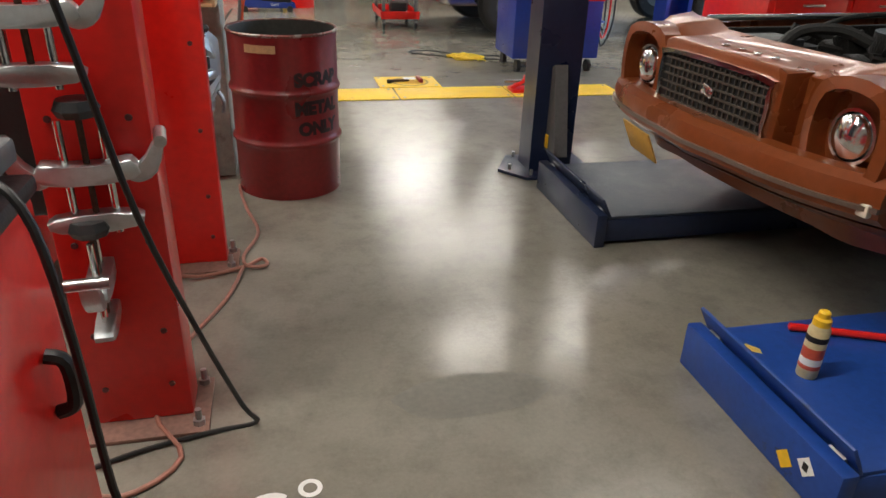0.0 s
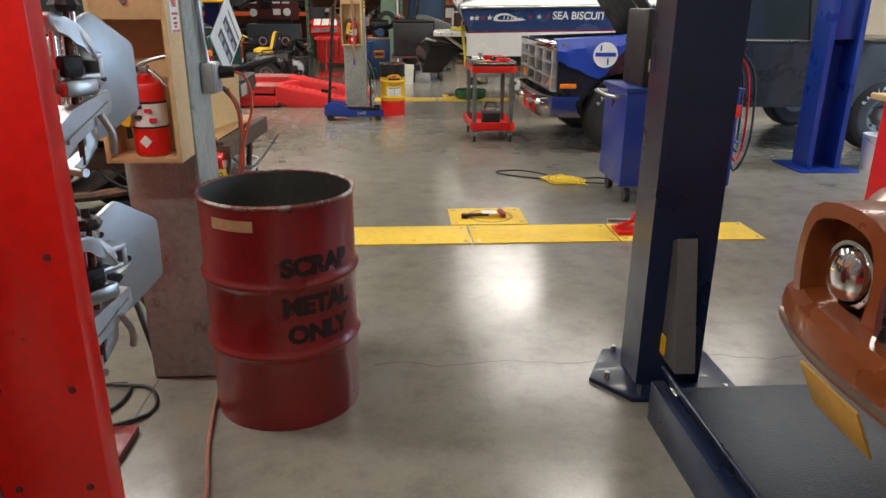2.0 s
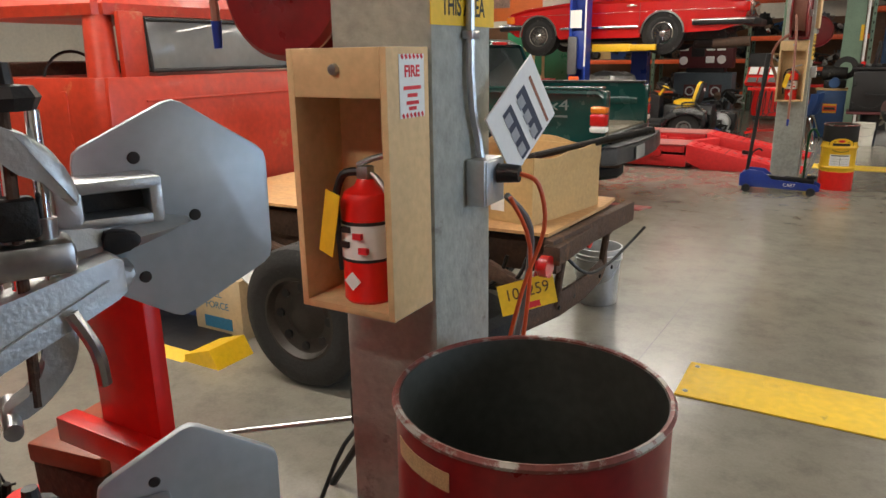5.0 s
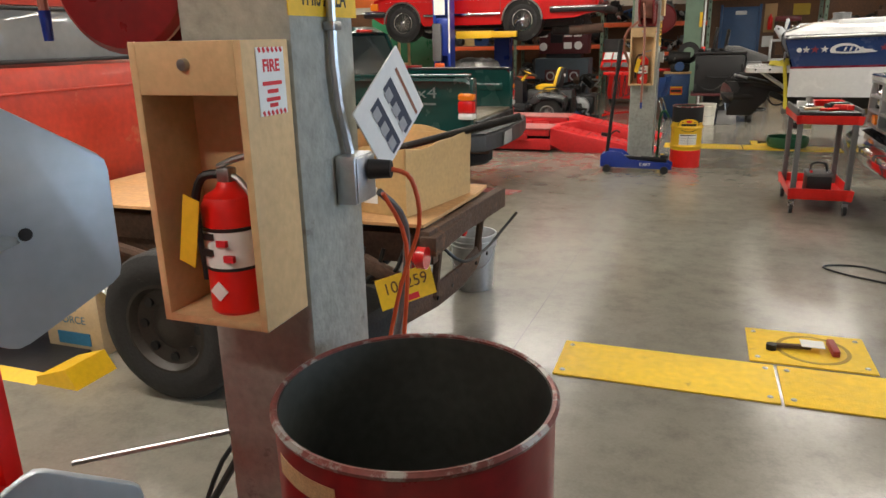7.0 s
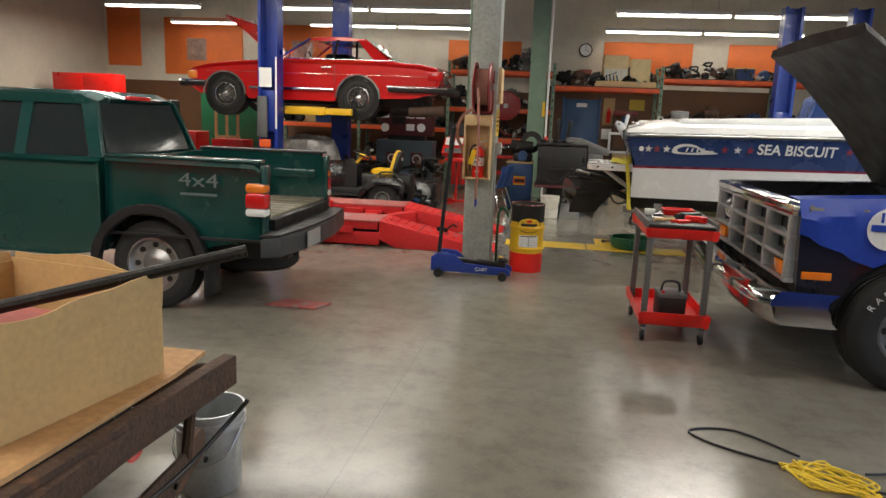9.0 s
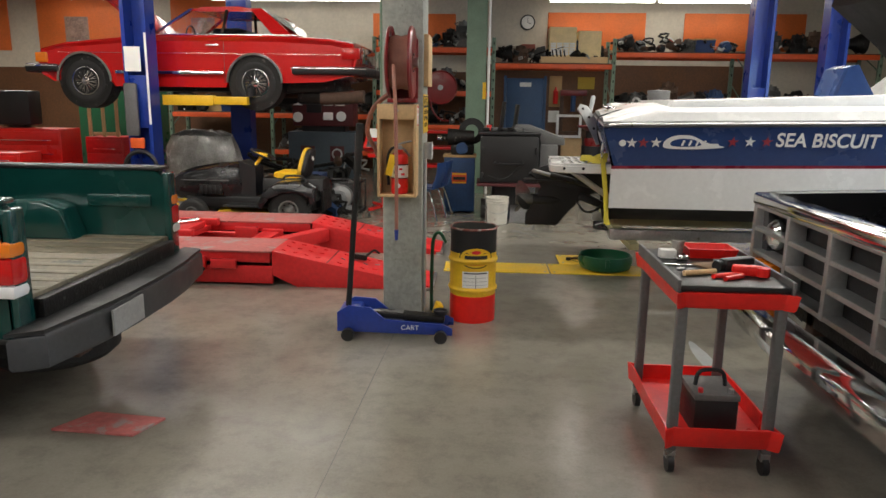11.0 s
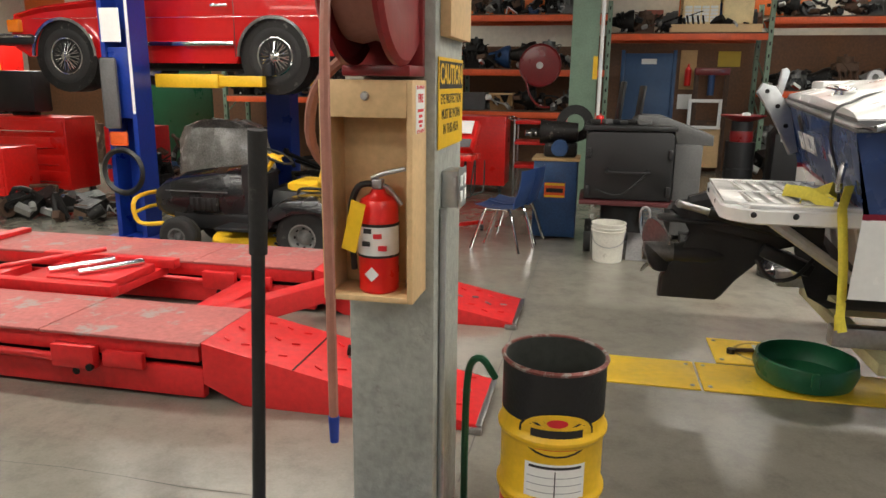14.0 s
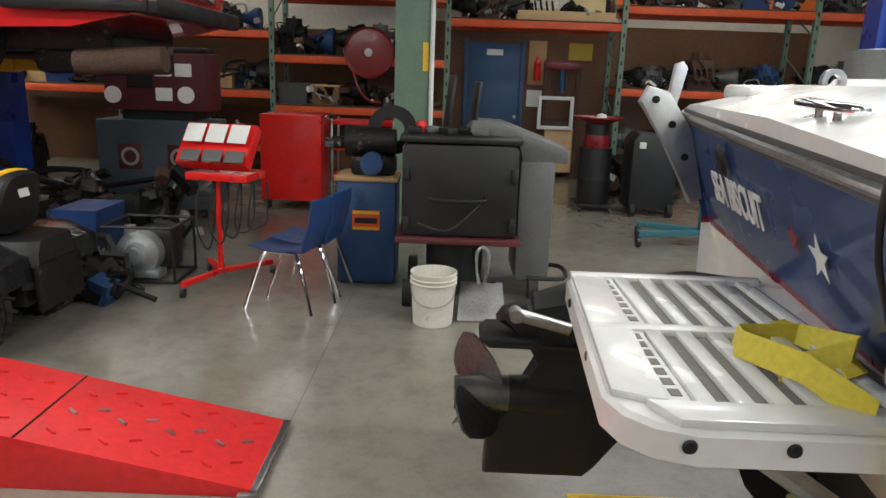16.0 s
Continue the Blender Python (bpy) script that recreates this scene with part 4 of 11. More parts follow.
# -- charcoal truck with its hood up --
def charcoal_truck():
    xf, yn, yf = 2.18, 9.40, 11.42
    th = at_base("truck", "charcoal pickup with open hood and chrome bumper", "pickup truck", (4.5, 10.4, 0))
    ax, r = 2.92, 0.39
    side = [(xf + 0.02, 0.62), (xf, 1.10), (xf + 0.05, 1.17), (3.65, 1.22), (3.65, 0.52)] + arc(ax, r, 0.47, 0, 180, 14)
    for y0, y1 in ((yn, yn + 0.16), (yf, yf - 0.16)):
        e = 0.03 if y1 > y0 else -0.03
        part("fender", layers(side, [(y0 + e * 1.5, 0.03, 0), (y0, 0.05, 0), (y0 + e, 0, 0), (y1, 0, 0)], 1.0), DODGE_GREY, th)
    cab = [(3.67, 0.5), (3.67, 1.22), (6.9, 1.2), (6.9, 0.5)]
    part("cab_body", layers(cab, [(yn + 0.02, 0.05, 0), (yn, 0.02, 0), (yn + 0.05, 0, 0), (yf - 0.05, 0, 0), (yf, 0.02, 0)], 1.0), DODGE_GREY, th)
    part("roof", box(4.15, 5.5, yn + 0.2, yf - 0.2, 1.74, 1.82, 0.03), DODGE_GREY, th)
    for y, s in ((yn + 0.08, 1), (yf - 0.08, -1)):
        for u0, v0 in ((3.7, 4.15), (4.95, 4.95), (5.45, 5.42)):
            part("pillar", loft([[(u0, y, 1.2), (u0 + 0.08, y, 1.2), (u0 + 0.08, y + 0.05 * s, 1.2), (u0, y + 0.05 * s, 1.2)], [(v0, y + 0.13 * s, 1.76), (v0 + 0.08, y + 0.13 * s, 1.76), (v0 + 0.08, y + 0.18 * s, 1.76), (v0, y + 0.18 * s, 1.76)]]), DODGE_GREY, th)
        glass_quad([(3.8, y + 0.02 * s, 1.21), (4.94, y + 0.02 * s, 1.21), (4.94, y + 0.14 * s, 1.75), (4.22, y + 0.14 * s, 1.75)], DARKGLASS, th, "side_window")
    glass_quad([(3.74, yn + 0.14, 1.21), (3.74, yf - 0.14, 1.21), (4.16, yf - 0.26, 1.75), (4.16, yn + 0.26, 1.75)], DARKGLASS, th, "windscreen")
    # front clip: chrome surround, egg-crate grille and bumper
    part("header_panel", box(xf - 0.05, xf + 0.10, yn + 0.02, yf - 0.02, 1.09, 1.165, 0.02), CHROME, th, "bright chrome grille header")
    gr = part("grille", box(xf + 0.06, xf + 0.09, yn + 0.06, yf - 0.06, 0.66, 1.09), BLACK, th)
    for z in (0.66, 0.80, 0.94, 1.075):
        part("grille_bar", box(xf - 0.04, xf + 0.06, yn + 0.05, yf - 0.05, z, z + 0.028, 0.006), ALU, gr)
    for i in range(5):
        yy = yn + 0.06 + i * (yf - yn - 0.15) / 4
        part("grille_bar", box(xf - 0.045, xf + 0.055, yy, yy + 0.04, 0.66, 1.10, 0.006), ALU, gr)
    for y in (yn + 0.22, yf - 0.22):
        part("headlight", lathe([(0.0, -0.03), (0.06, -0.025), (0.09, 0.0), (0.095, 0.03)], (xf + 0.02, y, 0.94), "x", 24), CHROME, th)
        part("turn_signal", box(xf - 0.03, xf + 0.03, y - 0.12, y + 0.12, 0.69, 0.78, 0.01), AMBER, th)
    outline = [(2.42, yn - 0.06), (2.08, yn - 0.04), (1.99, yn + 0.12), (1.95, 10.4), (1.99, yf - 0.12), (2.08, yf + 0.04), (2.42, yf + 0.06), (2.42, yf + 0.03), (2.14, yf), (2.06, yf - 0.15), (2.03, 10.4), (2.06, yn + 0.15), (2.14, yn), (2.42, yn - 0.03)]
    b = loft([[(x + dx, y, z) for x, y in outline] for dx, z in ((0.04, 0.40), (0.0, 0.44), (-0.015, 0.50), (-0.03, 0.52), (-0.03, 0.56), (-0.01, 0.59), (0.03, 0.62))])
    part("bumper", b, CHROME, th, "dented chrome front bumper")
    part("side_marker", box(2.22, 2.40, yn - 0.012, yn + 0.005, 0.70, 0.75, 0.006), AMBER, th)
    # engine bay and raised hood
    part("engine", engine_lump(3.0, 10.4, 0.72, 0.85, 0.95, 0.4, 5), GREASE, th, "greasy engine in the open bay")
    part("radiator", box(2.34, 2.40, yn + 0.4, yf - 0.4, 0.6, 1.1, 0.01), BLACK, th)
    part("bay_floor", box(2.3, 3.66, yn + 0.16, yf - 0.16, 0.50, 0.60), GREASE, th)
    sec = []
    for t in (0.0, 0.3, 0.7, 0.95, 1.0):
        x = 3.38 - 0.95 * t
        z = 1.26 + 1.02 * t + 0.10 * math.sin(math.pi * t)
        sec.append([(x, yn + 0.08, z - 0.05), (x, yn + 0.12, z), (x, 10.4, z + 0.03), (x, yf - 0.12, z), (x, yf - 0.08, z - 0.05), (x + 0.03, yf - 0.2, z - 0.06), (x + 0.03, yn + 0.2, z - 0.06)])
    part("hood", loft(sec), BLACK, th, "raised black hood underside")
    part("hood_prop", cyl((3.3, yn + 0.2, 1.2), (2.9, yn + 0.2, 1.72), 0.01), STEEL, th)
    for x in (ax, 5.9):
        wheel(th, x, yn + 0.12, r, r, 0.28, -1, "slots", 0.2, GREY_P, True)
        wheel(th, x, yf - 0.12, r, r, 0.28, 1, "slots", 0.2, GREY_P)
    part("chassis", box(2.3, 6.8, 9.9, 10.0, 0.45, 0.6, 0.01, box(2.3, 6.8, 10.8, 10.9, 0.45, 0.6, 0.01)), RUST, th)
    cv = at_base("fender_cover", "blue vinyl fender cover with a round white emblem", "fender cover", (2.6, yn, 0.8))
    rows = []
    for i in range(13):
        x = 2.17 + i * 0.066
        w = 0.012 * math.sin(i * 1.3)
        low = (0.99 - 0.028 * i if i < 8 else 0.766 + 0.085 * (i - 7)) + 0.010 * math.sin(i * 2.1)
        top = 1.19 + 0.004 * i
        rows.append([(x, yn + 0.24, top + 0.012), (x, yn + 0.05, top + 0.008), (x, yn - 0.025 + w, top - 0.09), (x, yn - 0.03 - w, (top + low) / 2), (x, yn - 0.025 + w, low), (x, yn - 0.019 + w, low), (x, yn - 0.020 - w, (top + low) / 2), (x, yn - 0.01 + w, top - 0.085), (x, yn + 0.05, top + 0.004), (x, yn + 0.24, top + 0.007)])
    part("sheet", loft(rows), COVERBLUE, cv)
    part("emblem", lathe([(0.0, -0.046), (0.13, -0.046), (0.13, -0.040)], (2.68, yn, 1.05), "y", 32), WHITE, cv, "round white emblem")
    part("emblem_bar", box(2.57, 2.79, yn - 0.052, yn - 0.0465, 1.035, 1.075, 0, box(2.62, 2.635, yn - 0.052, yn - 0.0465, 1.09, 1.15, 0, box(2.70, 2.715, yn - 0.052, yn - 0.0465, 0.95, 1.02))), COVERBLUE, cv)
    for o in (th, cv):
        o.matrix_world = Matrix.Translation((0.06, 0.0, 0.0)) @ BASES[o.name]
    return th


def engine_lump(cx, cy, z, lx, ly, h, seed):
    """A block with heads, pulleys, manifolds, hoses and covers, joined."""
    rnd = random.Random(seed)
    b = bmesh.new()
    box(cx - lx * 0.36, cx + lx * 0.36, cy - ly * 0.26, cy + ly * 0.26, z, z + h * 0.55, 0.02, b)
    for s in (-1, 1):
        obox((cx, cy + s * ly * 0.25, z + h * 0.62), (lx * 0.66, ly * 0.2, h * 0.26), s * 25, 0, 0, 0.02, b)
        for i in range(4):
            x = cx - lx * 0.25 + i * lx * 0.17
            tube([(x, cy + s * ly * 0.3, z + h * 0.6), (x, cy + s * ly * 0.42, z + h * 0.5), (x + 0.03, cy + s * ly * 0.40, z + h * 0.25)], lx * 0.035, 7, b, 3)
    for i in range(3):
        yy, zz, rr = cy + (i - 1) * ly * 0.2, z + h * (0.3 + 0.22 * (i % 2)), min(lx, ly) * rnd.uniform(0.09, 0.14)
        cyl((cx - lx * 0.46, yy, zz), (cx - lx * 0.37, yy, zz), rr, seg=18, bm=b)
    cyl((cx, cy, z + h * 0.7), (cx, cy, z + h * 0.95), min(lx, ly) * 0.24, seg=24, bm=b)
    cyl((cx, cy, z + h * 0.95), (cx, cy, z + h * 1.02), min(lx, ly) * 0.05, seg=10, bm=b)
    for i in range(6):
        p = [(cx + rnd.uniform(-0.45, 0.45) * lx, cy + rnd.uniform(-0.45, 0.45) * ly, z + h * rnd.uniform(0.3, 0.95)) for _ in range(4)]
        tube(p, lx * 0.018, 6, b, 4)
    for i in range(7):
        s = rnd.uniform(0.08, 0.18)
        obox((cx + rnd.uniform(-0.4, 0.4) * lx, cy + rnd.uniform(-0.42, 0.42) * ly, z + h * rnd.uniform(0.3, 0.8)), (lx * s, ly * s, h * 0.3), rnd.uniform(-20, 20), rnd.uniform(-20, 20), rnd.uniform(0, 90), 0.008, b)
    return b


charcoal_truck()


# -- copper car, hood removed, nose over the ramps --
def copper_car():
    xf, yn, yf = 1.98, 2.34, 4.10
    th = at_base("classic_car", "copper orange classic car with its engine bay open", "car", (4.0, 3.2, 0.17))
    zb = 0.0
    # front fascia skinned across the width
    secs = []
    n = 25
    for i in range(n):
        t = i / (n - 1)
        y = yn + (yf - yn) * t
        e = abs(2 * t - 1)
        bow = 0.16 * e ** 2.6
        bulge = 0.05 * max(0, 1 - abs(e - 0.72) / 0.2)
        top = 0.90 + 0.035 * (1 if 0.54 < e < 0.96 else 0) - 0.03 * (1 if e > 0.97 else 0)
        x = xf + bow - bulge
        secs.append([(x + 0.10, y, 0.30), (x + 0.02, y, 0.44), (x + 0.01, y, 0.58), (x + 0.015, y, 0.74), (x + 0.02, y, top - 0.03), (x + 0.06, y, top), (x + 0.26 - bow * 0.5, y, top + 0.02), (x + 0.28 - bow * 0.5, y, top - 0.02), (x + 0.2, y, 0.6), (x + 0.2, y, 0.3)])
    part("front_panel", loft(secs), COPPER, th)
    ax, r = 2.98, 0.31
    side = [(2.16, 0.40), (2.13, 0.86), (2.25, 0.915), (3.9, 0.95), (3.9, 0.34), (3.4, 0.34)] + arc(ax, 0.45, 0.37, 0, 180, 12)
    for y0, y1 in ((yn, yn + 0.2), (yf, yf - 0.2)):
        e = 0.03 if y1 > y0 else -0.03
        part("fender", layers(side, [(y0 + e * 2, 0.06, 0), (y0 + e * 0.3, 0.06, 0), (y0, 0.09, 0), (y0 + e * 0.5, 0.035, 0), (y0 + e * 2, 0.01, 0), (y1, 0, 0)], 0.75), COPPER, th)
    part("fender_edge", box(2.3, 3.9, yf - 0.22, yf - 0.19, 0.925, 0.955, 0.008), CHROME, th)
    body = [(3.9, 0.34), (3.9, 0.95), (5.6, 0.97), (6.4, 0.88), (6.45, 0.5), (6.2, 0.36)]
    part("cab_body", layers(body, [(yn + 0.04, 0.05, 0.05), (yn, 0.03, 0), (yn + 0.08, 0, 0), (yf - 0.08, 0, 0), (yf, 0.03, 0)], 0.7), COPPER, th)
    part("roof", loft([[(4.55, y, 1.26 - k), (4.75, y, 1.32 - k), (5.3, y, 1.31 - k), (6.0, y, 0.98), (5.9, y, 0.95), (5.2, y, 1.27 - k), (4.7, y, 1.27 - k)] for y, k in ((yn + 0.24, 0.03), (yn + 0.4, 0), (yf - 0.4, 0), (yf - 0.24, 0.03))]), COPPER, th)
    glass_quad([(4.0, yn + 0.15, 0.95), (4.0, yf - 0.15, 0.95), (4.56, yf - 0.26, 1.27), (4.56, yn + 0.26, 1.27)], GLASS, th, "windscreen")
    for y, s in ((yn + 0.08, 1), (yf - 0.08, -1)):
        part("pillar", loft([[(4.0, y, 0.94), (4.06, y, 0.94), (4.06, y + 0.04 * s, 0.94), (4.0, y + 0.04 * s, 0.94)], [(4.56, y + 0.16 * s, 1.27), (4.62, y + 0.16 * s, 1.27), (4.62, y + 0.2 * s, 1.27), (4.56, y + 0.2 * s, 1.27)]]), COPPER, th)
    # grille, egg-crate behind a chrome surround that leans forward at the top
    gy0, gy1, gz0, gz1 = 2.90, 3.62, 0.60, 0.86
    og = smooth_out([(gy0, gz0 + 0.06), (gy0 + 0.05, gz0), (gy1 - 0.05, gz0), (gy1, gz0 + 0.06), (gy1, gz1 - 0.05), (gy1 - 0.05, gz1), (gy0 + 0.05, gz1), (gy0, gz1 - 0.05)], 3)
    ig = [(y + (0.02 if y < 3.26 else -0.02), z + (0.02 if z < 0.73 else -0.02)) for y, z in og]
    xg = xf - 0.10
    part("nose_box", prism([(y, z) for y, z in [(gy0 - 0.03, 0.56), (gy1 + 0.03, 0.56), (gy1 + 0.03, 0.885), (gy1 - 0.02, 0.905), (gy0 + 0.02, 0.905), (gy0 - 0.03, 0.885)]], xg + 0.02, xf + 0.18, "yz", None, 0.012), COPPER, th)
    g = part("grille", prism(ig, xg + 0.010, xg + 0.018, "yz"), BLACK, th)
    b = bmesh.new()
    ro = [[b.verts.new((x, y, z)) for y, z in ring] for ring, x in ((og, xg + 0.018), (og, xg - 0.01), (ig, xg - 0.01), (ig, xg + 0.018))]
    for r0, r1 in zip(ro, ro[1:] + ro[:1]):
        for i in range(len(og)):
            b.faces.new((r0[i], r0[(i + 1) % len(og)], r1[(i + 1) % len(og)], r1[i]))
    part("surround", b, CHROME, g, "chrome grille surround")
    for i in range(6):
        z = gz0 + 0.035 + i * 0.036
        part("grille_bar", box(xg - 0.002, xg + 0.010, gy0 + 0.025, gy1 - 0.025, z, z + 0.008), mat("dull_grille_metal", (0.10, 0.085, 0.07), 0.45, 0.6), g)
    for i in range(19):
        y = gy0 + 0.045 + i * 0.034
        part("grille_bar", box(xg + 0.001, xg + 0.0095, y, y + 0.005, gz0 + 0.025, gz1 - 0.025), mat("dull_grille_metal", (0, 0, 0)), g)
    part("emblem", obox((xg - 0.008, 3.26, 0.735), (0.012, 0.075, 0.045), 15, 0, 0, 0.005), CHROME, g)
    for y in (3.02, 3.12, 3.22, 3.32):
        part("letter_stud", obox((xf - 0.01, y, 0.91), (0.03, 0.025, 0.012), 0, 0, 20, 0.003), CHROME, th)
    # headlights in square copper buckets
    for y in (2.58, 3.86):
        k = 0.10 if y < 3 else 0.10
        hb = part("headlight", lathe([(0.0, -0.045), (0.04, -0.042), (0.075, -0.025), (0.088, 0.0), (0.088, 0.03)], (xf + 0.0, y, 0.725), "x", 28), CHROME, th, "round sealed beam headlight")
        ring = open_lathe([(0.088, 0.02), (0.088, -0.012), (0.10, -0.012), (0.105, 0.02)], (xf + 0.0, y, 0.725), "x", 28)
        part("bezel_ring", ring, CHROME, hb)
        sq_o = smooth_out([(y - 0.15, 0.57), (y + 0.15, 0.57), (y + 0.15, 0.89), (y - 0.15, 0.89)], 5)
        sq_i = smooth_out([(y - 0.115, 0.60), (y + 0.115, 0.60), (y + 0.115, 0.855), (y - 0.115, 0.855)], 5)
        bb = bmesh.new()
        ro = [[bb.verts.new((x, a, c)) for a, c in ringp] for ringp, x in ((sq_o, xf + 0.1), (sq_o, xf - 0.05), (sq_i, xf - 0.06), (sq_i, xf + 0.03))]
        for r0, r1 in zip(ro, ro[1:]):
            for i in range(len(sq_o)):
                bb.faces.new((r0[i], r0[(i + 1) % len(sq_o)], r1[(i + 1) % len(sq_o)], r1[i]))
        bb.faces.new(ro[-1])
        part("headlight_bucket", bb, COPPER, th)
    # bumper: copper with a bright rub strip, pointed in the middle
    out, inn = [], []
    for i in range(25):
        t = i / 24
        y = yn + 0.02 + (yf - yn - 0.04) * t
        e = abs(2 * t - 1)
        x = xf - 0.20 + 0.15 * e ** 3.2 - 0.02 * max(0, 1 - e / 0.25)
        out.append((x, y))
        inn.append((x + 0.12, y))
    ol = out + inn[::-1]
    part("bumper", loft([[(x + dx * (1 if i < 25 else 0), y, z) for i, (x, y) in enumerate(ol)] for dx, z in ((0.05, 0.47), (0.01, 0.50), (0.0, 0.57), (0.01, 0.61), (0.045, 0.635))]), COPPER, th, "copper painted bumper with bright strip")
    ol2 = [(x - 0.008, y) for x, y in out] + [(x + 0.03, y) for x, y in out][::-1]
    part("rub_strip", loft([[(x, y, z) for x, y in ol2] for z in (0.525, 0.542)]), mat("dull_trim", (0.20, 0.15, 0.12), 0.4, 0.6), th)
    for y in (yn + 0.10, yf - 0.10):
        part("turn_signal", box(xf - 0.075, xf - 0.0, y - 0.06, y + 0.06, 0.50, 0.55, 0.01), mat("clear_lens", (0.62, 0.55, 0.44), 0.2, 0, 0.1), th)
    part("bumper_shelf", prism([(x + 0.02, y) for x, y in out] + [(xf + 0.2, yf), (xf + 0.2, yn)], 0.585, 0.60, "xy"), COPPER, th)
    part("valance", loft([[(x + 0.06, y, 0.46) for x, y in out] + [(x + 0.12, y, 0.46) for x, y in out][::-1], [(x + 0.42, y, 0.30) for x, y in out] + [(x + 0.46, y, 0.30) for x, y in out][::-1]]), COPPER, th)
    part("number_plate", obox((xf - 0.09, 3.72, 0.38), (0.01, 0.30, 0.16), 0, -25, -8, 0.004), mat("old_yellow_plate", (0.55, 0.30, 0.05), 0.5), th, "rusty yellow number plate")
    part("engine", engine_lump(3.0, 3.22, 0.55, 1.0, 0.9, 0.42, 11), GREASE, th, "dark greasy engine with air cleaner")
    part("radiator", box(2.30, 2.38, yn + 0.28, yf - 0.28, 0.45, 0.86, 0.012), BLACK, th)
    part("radiator_cap", cyl((2.34, 3.05, 0.86), (2.34, 3.05, 0.89), 0.035, seg=18), STEEL, th)
    part("top_hose", tube([(2.36, 3.45, 0.84), (2.50, 3.48, 0.93), (2.66, 3.40, 0.95), (2.78, 3.32, 0.90)], 0.028), RUBBER, th)
    part("heater_hose", tube([(2.70, 3.65, 0.86), (3.0, 3.72, 0.95), (3.35, 3.62, 0.98), (3.6, 3.45, 0.92)], 0.014), RUBBER, th)
    part("battery", box(2.42, 2.66, yf - 0.52, yf - 0.30, 0.55, 0.88, 0.012), BLACK, th)
    part("inner_fender", box(2.40, 3.86, yf - 0.27, yf - 0.235, 0.50, 0.90, 0.01), GREASE, th)
    part("inner_fender", box(2.40, 3.86, yn + 0.235, yn + 0.27, 0.50, 0.90, 0.01), GREASE, th)
    part("oil_filter", cyl((2.62, 2.92, 0.80), (2.62, 2.92, 0.97), 0.055, seg=20), BLACK, th)
    # unseen block added to stop light reaching the floor under the car
    part("underbody", box(2.50, 6.2, yn + 0.12, yf - 0.12, 0.17, 0.38, 0.03), GREASE, th, "dark underbody filler block")
    part("firewall", box(3.84, 3.88, yn + 0.2, yf - 0.2, 0.5, 0.98, 0.01), GREASE, th)
    part("bay_floor", box(2.3, 3.88, yn + 0.2, yf - 0.2, 0.40, 0.5), GREASE, th)
    part("radiator", box(2.42, 2.48, yn + 0.35, yf - 0.35, 0.45, 0.84, 0.01), BLACK, th)
    part("hose", tube([(2.45, 2.9, 0.84), (2.6, 2.95, 0.90), (2.8, 3.0, 0.86)], 0.03), RUBBER, th)
    part("air_cleaner", lathe([(0.0, 0.98), (0.03, 0.985), (0.03, 0.97), (0.17, 0.965), (0.18, 0.95), (0.18, 0.90), (0.17, 0.885), (0.0, 0.885)], (3.15, 3.2, 0), "z", 32), GREY_P, th)
    part("battery", box(2.55, 2.8, yf - 0.5, yf - 0.28, 0.6, 0.84, 0.01), BLACK, th)
    for x in (ax, 5.45):
        wheel(th, x, yn + 0.14, 0.36, r, 0.2, -1)
        wheel(th, x, yf - 0.14, 0.36, r, 0.2, 1)
    return th


car = copper_car()
car.matrix_world = Matrix.Translation((1.735, 2.955, 0.155)) @ pose(0, 0, 0, 0, 0, 5.5) @ Matrix.Diagonal((0.93, 0.93, 0.95, 1)) @ Matrix.Translation((-1.88, -3.22, 0)) @ BASES[car.name]


# ---- columns and what hangs on them ----
def column(x0, x1, y0, y1, label):
    th = at_base("concrete_column", label, "column", ((x0 + x1) / 2, (y0 + y1) / 2, 0), kind="structure")
    part("shaft", box(x0, x1, y0, y1, 0, ZC, 0.018, seg=2), CONC, th)
    return th


column(-0.525, -0.235, 4.60, 4.90, "rough grey concrete column with worn corners")
column(-0.19, 0.105, 12.20, 12.62, "smooth grey concrete column in the middle of the shop")
gcol = at_base("steel_column", "green painted steel column with a yellow tag", "column", (0.4, 20.2, 0), kind="structure")
part("web", box(0.37, 0.39, 20.04, 20.36, 0, ZC), GREEN_STEEL, gcol)
part("flange", box(0.20, 0.56, 20.02, 20.04, 0, ZC), GREEN_STEEL, gcol)
part("flange", box(0.20, 0.56, 20.36, 20.38, 0, ZC), GREEN_STEEL, gcol)
part("tag", box(0.50, 0.56, 20.012, 20.018, 1.7, 2.0), YELLOW_P, gcol)
part("white_pipe", cyl((0.60, 20.0, 0), (0.60, 20.0, ZC), 0.025), PAPER, gcol)


